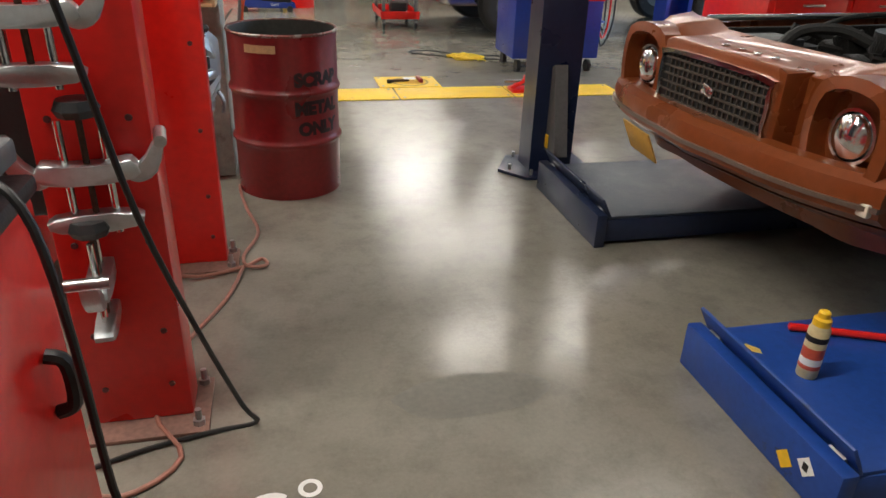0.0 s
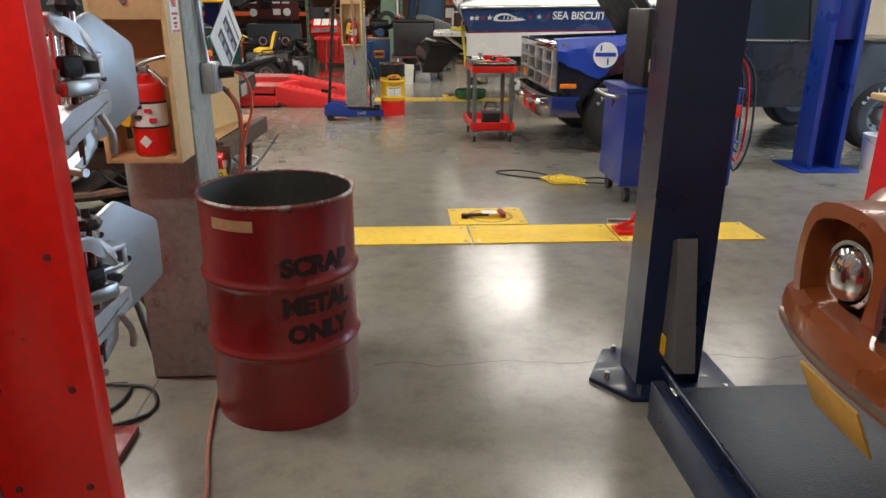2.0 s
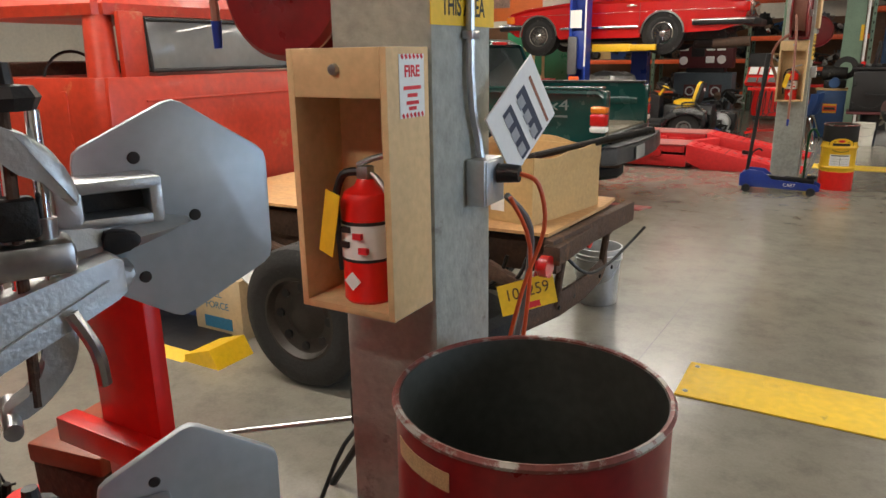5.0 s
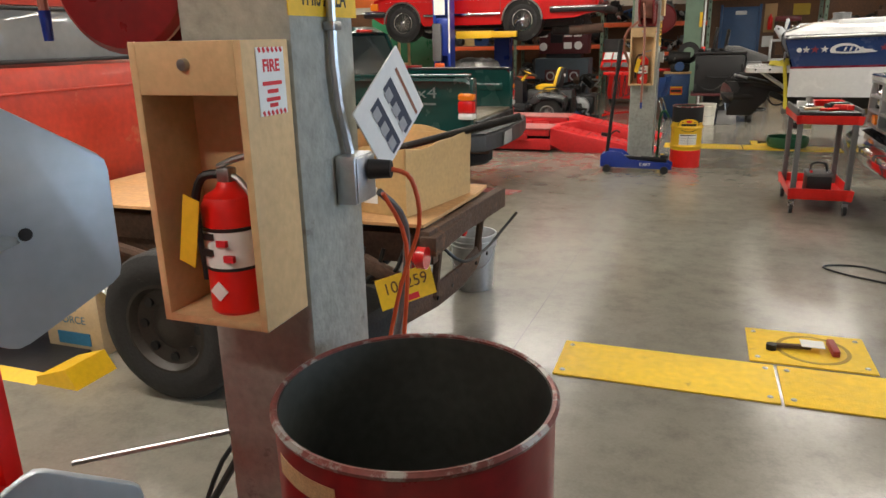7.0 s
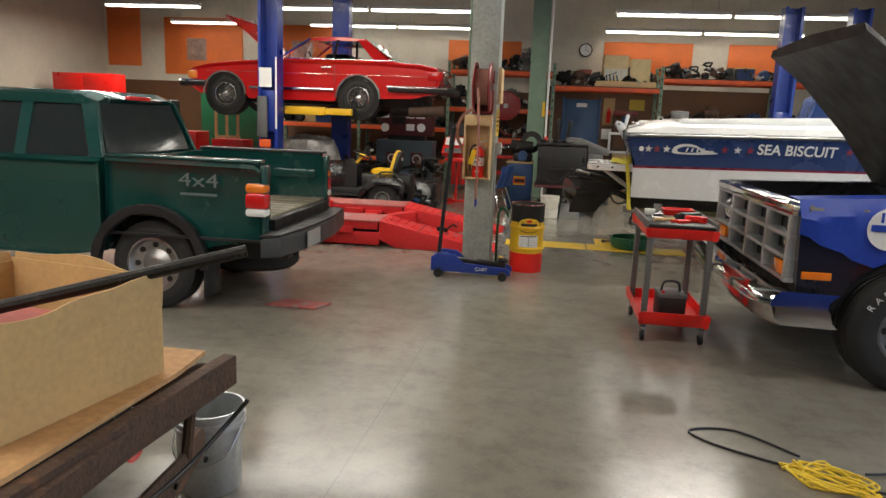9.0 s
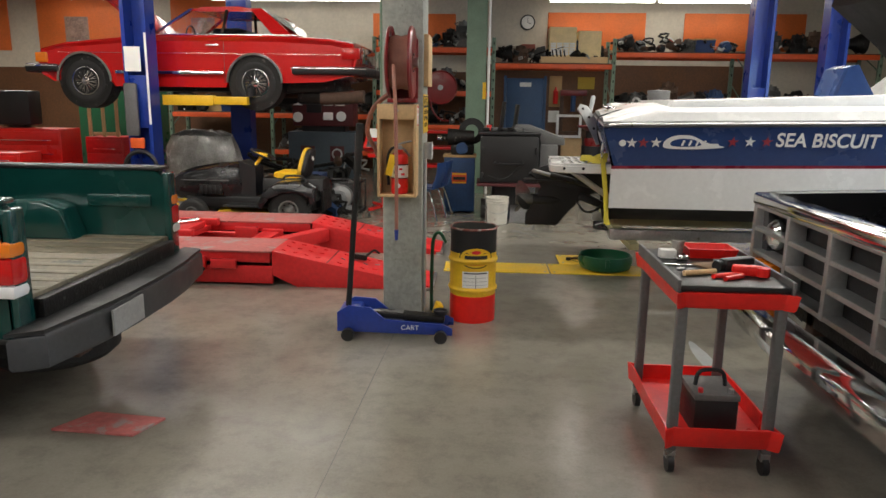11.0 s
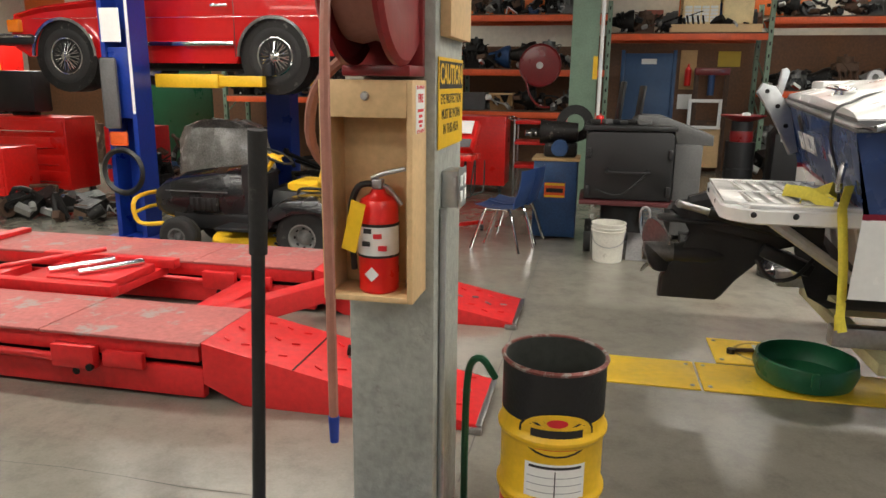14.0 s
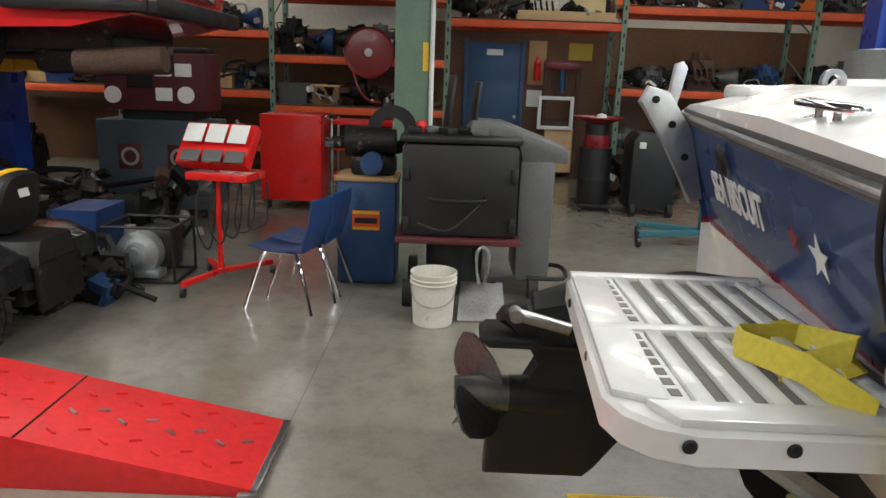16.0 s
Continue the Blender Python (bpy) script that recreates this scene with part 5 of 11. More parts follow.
def fire_cabinet(x0, x1, yf, yb, z0, z1, label, tag_y):
    """An open plywood box on a column, with an extinguisher standing in it."""
    th = at_base("extinguisher_cabinet", label, "cabinet", ((x0 + x1) / 2, yb, z0))
    t = 0.018
    part("side_board", box(x0, x0 + t, yf, yb, z0, z1, 0.002), WOOD, th)
    part("side_board", box(x1 - t, x1, yf, yb, z0, z1, 0.002), WOOD, th)
    part("bottom_board", box(x0 + t, x1 - t, yf, yb, z0, z0 + t, 0.002), WOOD, th)
    part("top_board", box(x0 + t, x1 - t, yf + t, yb, z1 - t, z1, 0.002), WOOD, th)
    part("back_board", box(x0 + t, x1 - t, yb - 0.008, yb - 0.001, z0 + t, z1 - t), WOOD, th)
    part("front_rail", box(x0 + t, x1 - t, yf, yf + t, z1 - 0.105, z1, 0.002), WOOD, th)
    part("lock", lathe([(0.0, -0.012), (0.011, -0.010), (0.013, 0.0)], ((x0 + x1) / 2, yf, z1 - 0.045), "y", 16), STEEL, th)
    st = part("fire_sticker", box(x1 + 0.0005, x1 + 0.002, tag_y - 0.05, tag_y + 0.05, z1 - 0.15, z1 - 0.015), PAPER, th, "white sticker with red stripes")
    for i in range(6):
        part("red_stripe", obox((x1 + 0.0024, tag_y - 0.038 + 0.0155 * i, z1 - 0.020), (0.0008, 0.007, 0.010), 30, 0, 0), REDINK, st)
        part("red_stripe", obox((x1 + 0.0024, tag_y - 0.038 + 0.0155 * i, z1 - 0.145), (0.0008, 0.007, 0.010), 30, 0, 0), REDINK, st)
    text("FIRE", 0.034, face_east(x1 + 0.0022, tag_y, z1 - 0.052), REDINK, st, depth=0.0004, bold=0.001)
    for k, w in ((0.082, 0.07), (0.098, 0.04), (0.114, 0.05), (0.126, 0.03)):
        part("print_bar", box(x1 + 0.0021, x1 + 0.0027, tag_y - w / 2, tag_y + w / 2, z1 - k - 0.008, z1 - k), REDINK, st)
    ex = at_base("fire_extinguisher", "red fire extinguisher with a white label and yellow tag", "extinguisher", ((x0 + x1) / 2, (yf + yb) / 2, z0))
    cx, cy, zz = (x0 + x1) / 2 + 0.012, (yf + yb) / 2 - 0.005, z0 + t
    r = min(0.062, (yb - yf) / 2 - 0.02)
    h = (z1 - z0) * 0.46
    part("cylinder", lathe([(0, 0.0), (r - 0.006, 0.0), (r, 0.008), (r, h - r * 0.6), (r * 0.86, h - r * 0.25), (r * 0.45, h), (r * 0.32, h + 0.015), (0, h + 0.015)], (cx, cy, zz), "z", 32), RED, ex)
    lb = part("label", lathe([(r + 0.001, h * 0.38), (r + 0.001, h * 0.72)], (cx, cy, zz), "z", 32), PAPER, ex, "white instruction label")
    part("label_band", lathe([(r + 0.0015, h * 0.375), (r + 0.0015, h * 0.40)], (cx, cy, zz), "z", 32), INK, lb)
    part("label_band", lathe([(r + 0.0015, h * 0.69), (r + 0.0015, h * 0.72)], (cx, cy, zz), "z", 32), INK, lb)
    for dz, dx in ((0.50, -0.02), (0.58, 0.015), (0.46, 0.03), (0.63, -0.015)):
        part("print_bar", box(cx + dx - 0.012, cx + dx + 0.012, cy - r * 1.04 - 0.002, cy - r * 0.9, zz + h * dz, zz + h * dz + 0.014), REDINK if dx > 0 else INK, lb)
    part("diamond", obox((cx - 0.004, cy - r - 0.001, zz + h * 0.21), (0.032, 0.003, 0.032), 0, 45, 0), WHITE, ex, "white diamond mark")
    part("valve", box(cx - 0.016, cx + 0.016, cy - 0.016, cy + 0.016, zz + h + 0.015, zz + h + 0.045, 0.004), STEEL, ex)
    part("lever", tube([(cx - 0.02, cy, zz + h + 0.045), (cx + 0.02, cy, zz + h + 0.062), (cx + 0.085, cy, zz + h + 0.078)], 0.007), STEEL, ex)
    part("carry_handle", tube([(cx - 0.01, cy, zz + h + 0.03), (cx + 0.03, cy, zz + h + 0.02), (cx + 0.075, cy - 0.005, zz + h - 0.03)], 0.007), STEEL, ex)
    part("hose", tube([(cx - 0.016, cy, zz + h + 0.03), (cx - 0.06, cy - 0.01, zz + h + 0.02), (cx - 0.085, cy - 0.01, zz + h - 0.05), (cx - 0.085, cy, zz + h * 0.5), (cx - 0.08, cy, zz + 0.06)], 0.010), CORD, ex)
    part("inspection_tag", obox((cx - 0.055, cy - r - 0.012, zz + h * 0.70), (0.050, 0.002, 0.155), 0, 14, -12), YELLOW_P, ex, "yellow inspection tag")
    return th


fire_cabinet(-0.515, -0.245, 4.43, 4.598, 0.98, 1.583, "raw plywood box holding a fire extinguisher", 4.525)
fire_cabinet(-0.205, 0.075, 12.03, 12.198, 0.995, 1.65, "raw plywood box holding a fire extinguisher", 12.115)


def hose_reel(c, r, w, axis, material, label, tail, name="hose_reel"):
    """A reel with two rimmed discs, a drum of hose, a bracket and a hanging end."""
    th = at_base(name, label, "hose reel", c)
    for s in (-1, 1):
        part("disc", lathe([(0.0, s * w / 2), (r * 0.35, s * w / 2), (r * 0.5, s * (w / 2 + 0.012)), (r * 0.93, s * (w / 2 + 0.014)), (r, s * (w / 2 + 0.002)), (r * 0.99, s * (w / 2 - 0.012)), (r * 0.9, s * (w / 2 + 0.004)), (r * 0.5, s * (w / 2 + 0.002)), (r * 0.34, s * (w / 2 - 0.01)), (0.0, s * (w / 2 - 0.01))], c, axis, 40), material, th)
    part("wound_hose", lathe([(r * 0.35, -w * 0.46), (r * 0.72, -w * 0.46), (r * 0.75, -w * 0.23), (r * 0.71, 0), (r * 0.75, w * 0.23), (r * 0.72, w * 0.46), (r * 0.35, w * 0.46)], c, axis, 32), CORD_P, th)
    d = {"x": Vector((1, 0, 0)), "y": Vector((0, 1, 0))}[axis]
    part("hub", cyl(Vector(c) - d * (w / 2 + 0.04), Vector(c) + d * (w / 2 + 0.04), r * 0.14, seg=16), STEEL, th)
    for i in range(5):
        a = 2 * math.pi * i / 5
        off = Vector((0, math.cos(a), math.sin(a))) if axis == "x" else Vector((math.cos(a), 0, math.sin(a)))
        q = Vector(c) + off * r * 0.24 - d * (w / 2 + 0.004)
        q2 = Vector(c) + off * r * 0.24 + d * (w / 2 + 0.004)
        part("bolt", cyl(q - d * 0.008, q, 0.010, seg=6), STEEL, th)
        part("bolt", cyl(q2, q2 + d * 0.008, 0.010, seg=6), STEEL, th)
    part("hose_end", tube(tail, 0.012), CORD_P, th)
    e = Vector(tail[-1])
    part("nozzle", cyl(e, e - Vector((0, 0, 0.07)), 0.014, 0.011, 14), BLUE, th, "blue hose fitting")
    return th


hose_reel((-0.69, 4.68, 1.76), 0.205, 0.10, "y", RED_DARK, "dark red hose reel mounted on the column", [(-0.84, 4.62, 1.74), (-0.90, 4.60, 1.72), (-0.905, 4.60, 1.69), (-0.905, 4.60, 1.66)])
hose_reel((-0.03, 12.02, 1.93), 0.245, 0.15, "x", RED_DARK, "dark red hose reel mounted high on the column", [(-0.06, 11.79, 1.90), (-0.04, 11.68, 1.82), (-0.02, 11.61, 1.60), (-0.012, 11.59, 1.25), (-0.012, 11.59, 0.95), (-0.012, 11.59, 0.84)])
b = at_base("reel_bracket", "dark red steel bracket of the hose reel", "bracket", (-0.03, 12.2, 1.6))
part("arm", box(-0.13, 0.07, 12.02, 12.199, 1.66, 1.69, 0.004, box(-0.13, 0.07, 12.17, 12.199, 1.69, 2.1, 0.004)), RED_DARK, b)
b = at_base("air_hose", "dark red air hose looping off the column", "hose", (-0.24, 12.1, 1.2))
part("rubber_hose", tube([(-0.12, 12.05, 1.72), (-0.24, 12.1, 1.62), (-0.30, 12.2, 1.45), (-0.26, 12.35, 1.30), (-0.22, 12.4, 1.15)], 0.017), CORD_P, b)
part("pipe", cyl((-0.215, 12.35, 1.0), (-0.215, 12.35, ZC), 0.014, seg=10), GREEN_STEEL, b)

# wooden block, caution sign, outlet on the middle column
b = at_base("wood_block", "tan wooden mounting board on the column", "board", (0.2, 12.3, 1.8))
part("board", box(0.106, 0.14, 12.24, 12.58, 1.78, 2.14, 0.003), WOOD, b)
b = at_base("caution_sign", "yellow and black eye protection caution sign", "sign", (0.2, 12.35, 1.45))
ya, yb_, za, zb = 12.215, 12.61, 1.44, 1.72
part("sheet", box(0.1062, 0.1085, ya, yb_, za, zb), YELLOW_P, b)
part("black_band", box(0.1086, 0.1092, ya + 0.012, yb_ - 0.012, 1.625, 1.71), INK, b)
text("CAUTION", 0.085, face_east(0.1093, 12.4125, 1.667), YELLOW_P, b, depth=0.0004, squeeze=0.92, bold=0.002)
for s_, z_ in (("EYE PROTECTION", 1.592), ("MUST BE WORN", 1.545), ("IN THIS AREA", 1.498)):
    text(s_, 0.043, face_east(0.1087, 12.41, z_), INK, b, depth=0.0004, squeeze=0.95, bold=0.0008)
b = at_base("outlet_box", "grey steel outlet box with four sockets", "electrical outlet", (0.2, 12.33, 1.3))
part("box", box(0.1055, 0.16, 12.28, 12.40, 1.25, 1.37, 0.006), ALU, b)
part("cover", box(0.16, 0.164, 12.275, 12.405, 1.245, 1.375, 0.002), ALU, b)
for yy in (12.31, 12.37):
    for zz in (1.285, 1.335):
        part("socket", box(0.164, 0.168, yy - 0.018, yy + 0.018, zz - 0.018, zz + 0.018, 0.002), PAPER, b)
part("conduit", cyl((0.117, 12.26, 0), (0.117, 12.26, 1.25), 0.011, seg=10), ALU, b)
b = at_base("green_hose", "green garden hose standing against the column", "hose", (0.23, 12.3, 0))
part("rubber_hose", tube([(0.16, 12.50, 0.02), (0.16, 12.50, 0.35), (0.17, 12.5, 0.60), (0.22, 12.48, 0.66), (0.27, 12.5, 0.58)], 0.014), GREENP, b)
part("yellow_fitting", obox((0.22, 12.25, 0.08), (0.05, 0.09, 0.15), 10, 15, 20, 0.01), YELLOW_P, b)

# first column: conduit, outlet, safety sign, poster, orange cord
b = at_base("safety_sign", "yellow sign with black warning lettering", "sign", (-0.23, 4.75, 1.63))
part("sheet", box(-0.234, -0.2315, 4.59, 4.905, 1.63, 1.93), YELLOW_P, b)
for s_, z_ in (("REQUIRED IN", 1.735), ("THIS AREA", 1.672)):
    text(s_, 0.062, face_east(-0.2313, 4.745, z_), INK, b, depth=0.0004, squeeze=0.72, bold=0.001)
part("black_band", box(-0.2312, -0.2306, 4.60, 4.895, 1.80, 1.92), INK, b)
b = at_base("conduit", "grey steel conduit with an outlet box", "conduit", (-0.22, 4.78, 1.25))
part("pipe", tube([(-0.221, 4.755, ZC), (-0.221, 4.755, 1.9), (-0.219, 4.755, 1.5), (-0.219, 4.79, 1.36), (-0.215, 4.80, 1.31)], 0.011), ALU, b)
part("clamp", box(-0.234, -0.205, 4.735, 4.775, 1.60, 1.62, 0.003), STEEL, b)
part("box", box(-0.234, -0.18, 4.75, 4.86, 1.19, 1.31, 0.006), ALU, b)
part("socket_plate", box(-0.18, -0.176, 4.755, 4.855, 1.195, 1.305, 0.002), ALU, b)
part("plug", cyl((-0.176, 4.82, 1.27), (-0.12, 4.83, 1.27), 0.026, 0.022, 14), BLACK, b)
b = at_base("extension_cord", "orange extension cord hanging from the outlet", "cord", (-0.15, 4.85, 0))
part("cable", tube([(-0.12, 4.83, 1.27), (-0.08, 4.86, 1.24), (-0.07, 4.88, 1.12), (-0.12, 4.86, 0.95), (-0.17, 4.84, 0.70), (-0.21, 4.82, 0.35), (-0.20, 4.86, 0.02), (-0.1, 4.95, 0.012)], 0.006), CORD_O, b)
part("cable", tube([(-0.16, 4.86, 1.2), (-0.13, 4.93, 1.05), (-0.14, 4.92, 0.8), (-0.17, 4.88, 0.5)], 0.006), CORD_O, b)
part("grey_cable", tube([(-0.18, 4.88, 1.2), (-0.14, 4.95, 1.1), (-0.15, 4.95, 0.9), (-0.19, 4.92, 0.6), (-0.2, 4.92, 0.02)], 0.010), GREY_P, b)
b = at_base("poster", "tilted white instruction board with pictures", "poster", (-0.15, 4.8, 1.3))
pm = pose(-0.160, 4.925, 1.405, 90, 0, 80) @ pose(0, 0, 0, 0, 0, 38)
plate(pm, 0.25, 0.205, PAPER, b, "board", 0.004)
for i in range(2):
    plate(pm @ pose(-0.045 + 0.075 * i, -0.015, 0.0045), 0.045, 0.155, mat("dark_print", (0.03, 0.035, 0.06), 0.6), b, "print_band", 0.0006)
for i in range(6):
    plate(pm @ pose(-0.055 + 0.07 * (i % 2), -0.065 + 0.05 * (i // 2), 0.0055), 0.03, 0.032, mat("grey_print", (0.32, 0.32, 0.33), 0.6), b, "picture", 0.0006)
plate(pm @ pose(0.085, -0.015, 0.0045), 0.010, 0.155, mat("brown_print", (0.28, 0.10, 0.05), 0.6), b, "print_band", 0.0006)


# ---- drums ----
def drum(name, cx, cy, r, h, label, bands):
    th = at_base(name, label, "drum", (cx, cy, 0))
    rib = lambda z: [(r, z - 0.028), (r + 0.006, z - 0.016), (r + 0.013, z - 0.005), (r + 0.013, z + 0.005), (r + 0.006, z + 0.016), (r, z + 0.028)]
    for z0, z1, m_, nm in bands:
        pts = []
        for z in (h * 0.35, h * 0.66):
            if z0 < z - 0.03 and z + 0.03 < z1:
                pts += rib(z)
        part(nm, open_lathe([(r - 0.004, z0), (r, z0 + 0.001)] + pts + [(r, z1 - 0.001), (r - 0.004, z1)], (cx, cy, 0), "z", 56), m_, th)
    part("inner_wall", open_lathe([(r - 0.006, 0.02), (r - 0.006, h - 0.002), (r - 0.009, h - 0.002), (r - 0.009, 0.02)], (cx, cy, 0), "z", 56), mat("dark_drum_lining", (0.045, 0.048, 0.042), 0.55, 0, 0.3, 4), th)
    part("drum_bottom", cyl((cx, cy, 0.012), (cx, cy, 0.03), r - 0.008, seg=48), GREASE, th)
    part("rim", open_lathe([(r - 0.008, h - 0.012), (r + 0.004, h - 0.012), (r + 0.008, h - 0.003), (r + 0.002, h + 0.005), (r - 0.006, h + 0.002)], (cx, cy, 0), "z", 56), mat("worn_rim", (0.20, 0.06, 0.05), 0.4, 0.3, 0.3, 9, wear=(0.36, 0.34, 0.31), wear_amt=0.5), th, "worn rolled rim")
    return th


def wrap(bm_or_mesh, cx, cy, r, a0):
    """Bends a flat sheet (x along, z up) round a drum, starting from the bearing a0."""
    for v in bm_or_mesh:
        a = a0 + v.co.x / r
        rr = r + v.co.y
        v.co = Vector((cx + rr * math.sin(a), cy - rr * math.cos(a), v.co.z))


def drum_text(words, size, z, a, cx, cy, r, material, parent, bold=0.004, squeeze=0.85):
    o = text(words, size, pose(0, 0.0, z, 90, 0, 0), material, parent, "stencil", 0.0005, squeeze, bold)
    bmx = bmesh.new()
    bmx.from_mesh(o.data)
    bmesh.ops.subdivide_edges(bmx, edges=[e for e in bmx.edges if e.calc_length() > 0.04], cuts=2)
    for v in bmx.verts:
        v.co.y = 0.0015 if v.co.y < 0 else 0.0005
    wrap(bmx.verts, cx, cy, r, a)
    bmx.to_mesh(o.data)
    bmx.free()
    return o


DX, DY, DR = 0.08, 4.455, 0.287
sd = drum("scrap_drum", DX, DY, DR, 0.88, "dark red open steel drum for scrap metal", [(0.0, 0.88, RED_DARK, "shell")])
for w_, z_ in (("SCRAP", 0.652), ("METAL", 0.502), ("ONLY", 0.392)):
    drum_text(w_, 0.092, z_, radians(36), DX, DY, DR, STENCIL, sd, 0.006, 1.0)
b = box(-0.085, 0.085, 0.0006, 0.0016, 0.79, 0.83)
bmesh.ops.subdivide_edges(b, edges=[e for e in b.edges if e.calc_length() > 0.1], cuts=8)
wrap(b.verts, DX, DY, DR, radians(-25))
lab = part("sticker", b, mat("aged_sticker", (0.52, 0.36, 0.18), 0.6, 0, 0.3, 30), sd, "aged tan sticker")
random.seed(8)
sc = at_base("scrap_metal", "dark scrap metal parts lying in the drum", "scrap metal", (DX, DY, 0.03), kind="stuff")
b = bmesh.new()
for i in range(26):
    a, q = random.uniform(0, 6.28), random.uniform(0, 0.17)
    p0 = Vector((DX + q * math.cos(a), DY + q * math.sin(a), 0.06 + random.uniform(0, 0.42)))
    p1 = p0 + Vector((random.uniform(-0.07, 0.07), random.uniform(-0.07, 0.07), random.uniform(-0.04, 0.08)))
    if i % 3:
        cyl(p0, p1, random.uniform(0.012, 0.04), seg=12, bm=b)
    else:
        obox(p0, (0.12, 0.05, 0.04), random.uniform(0, 90), random.uniform(0, 40), random.uniform(0, 90), 0.005, b)
part("pieces", b, ENG_GREY, sc)
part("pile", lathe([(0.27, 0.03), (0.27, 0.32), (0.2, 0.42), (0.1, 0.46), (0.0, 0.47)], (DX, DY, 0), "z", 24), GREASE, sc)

PX, PY, PR = 0.49, 12.40, 0.178
pd = drum("oil_drum", PX, PY, PR, 0.735, "yellow, red and black oil drum with an oval badge", [(0.0, 0.21, RED, "red_band"), (0.21, 0.545, YELLOW_P, "yellow_band"), (0.545, 0.735, BLACK, "black_band")])
AP = radians(8)
def drum_sheet(x0, x1, z0, z1, off, material, parent, nm, a=AP, oval=False):
    bs = bmesh.new()
    n = 24
    if oval:
        cxs, czs = (x0 + x1) / 2, (z0 + z1) / 2
        ring = [(cxs + (x1 - x0) / 2 * math.cos(2 * math.pi * i / n), czs + (z1 - z0) / 2 * math.sin(2 * math.pi * i / n)) for i in range(n)]
        c0 = bs.verts.new((cxs, off, czs))
        vs = [bs.verts.new((x, off, z)) for x, z in ring]
        for i in range(n):
            bs.faces.new((c0, vs[i], vs[(i + 1) % n]))
        bmesh.ops.subdivide_edges(bs, edges=bs.edges[:], cuts=2)
    else:
        cols = [[bs.verts.new((x0 + (x1 - x0) * i / 8, off, z)) for z in (z0, z1)] for i in range(9)]
        for c0, c1 in zip(cols, cols[1:]):
            bs.faces.new((c0[0], c1[0], c1[1], c0[1]))
    wrap(bs.verts, PX, PY, PR, a)
    return part(nm, bs, material, parent)


bd = drum_sheet(-0.135, 0.135, 0.435, 0.60, 0.0015, BLACK, pd, "badge_border", oval=True)
bd = drum_sheet(-0.125, 0.125, 0.443, 0.592, 0.0025, YELLOW_P, pd, "badge", oval=True)
drum_sheet(-0.088, 0.088, 0.50, 0.535, 0.0035, INK, bd, "badge_bar")
drum_sheet(-0.035, 0.035, 0.545, 0.575, 0.0035, REDINK, bd, "badge_bar", oval=True)
drum_sheet(-0.07, 0.07, 0.462, 0.474, 0.0035, REDINK, bd, "badge_bar")
ps = drum_sheet(-0.105, 0.105, 0.255, 0.41, 0.0018, PAPER, pd, "white_label")
drum_sheet(-0.002, 0.002, 0.262, 0.385, 0.0026, INK, ps, "print_bar")
for i in range(4):
    drum_sheet(-0.095, 0.095, 0.275 + i * 0.028, 0.278 + i * 0.028, 0.0026, mat("grey_print", (0, 0, 0)), ps, "print_bar")
drum_sheet(-0.09, 0.09, 0.392, 0.402, 0.0026, INK, ps, "print_bar")


# ---- lifts and ramps ----
def red_post(x0, x1, y0, y1, label, plate_dx):
    th = at_base("lift_post", label, "car lift", ((x0 + x1) / 2, (y0 + y1) / 2, 0), group="red lift posts")
    part("mast", box(x0, x1, y0, y1, 0.015, 3.6, 0.008), RED, th)
    part("base_plate", box(x0 - 0.02, x1 + plate_dx, y0 - 0.09, y1 + 0.05, 0, 0.015, 0.003), mat("dusty_base_plate", (0.24, 0.13, 0.10), 0.6, 0.2, 0.3, 6), th)
    for yy in (y0 - 0.05, y1 + 0.02):
        part("anchor_bolt", cyl((x1 + plate_dx - 0.03, yy, 0.015), (x1 + plate_dx - 0.03, yy, 0.07), 0.010, seg=10), STEEL, th)
        part("nut", cyl((x1 + plate_dx - 0.03, yy, 0.015), (x1 + plate_dx - 0.03, yy, 0.034), 0.019, seg=6), STEEL, th)
    for zz in (0.14, 0.33, 0.62, 0.97):
        for xx in (x0 + 0.05, x1 - 0.05):
            part("bolt_head", lathe([(0, -0.006), (0.008, -0.005), (0.010, 0)], (xx, y0, zz), "y", 10), mat("dark_bolt", (0.10, 0.02, 0.02), 0.5), th)
    return th


red_post(-0.57, -0.28, 2.37, 2.51, "bright red painted steel lift post", 0.05)
red_post(-0.51, -0.23, 3.44, 3.52, "bright red painted steel lift post", 0.05)

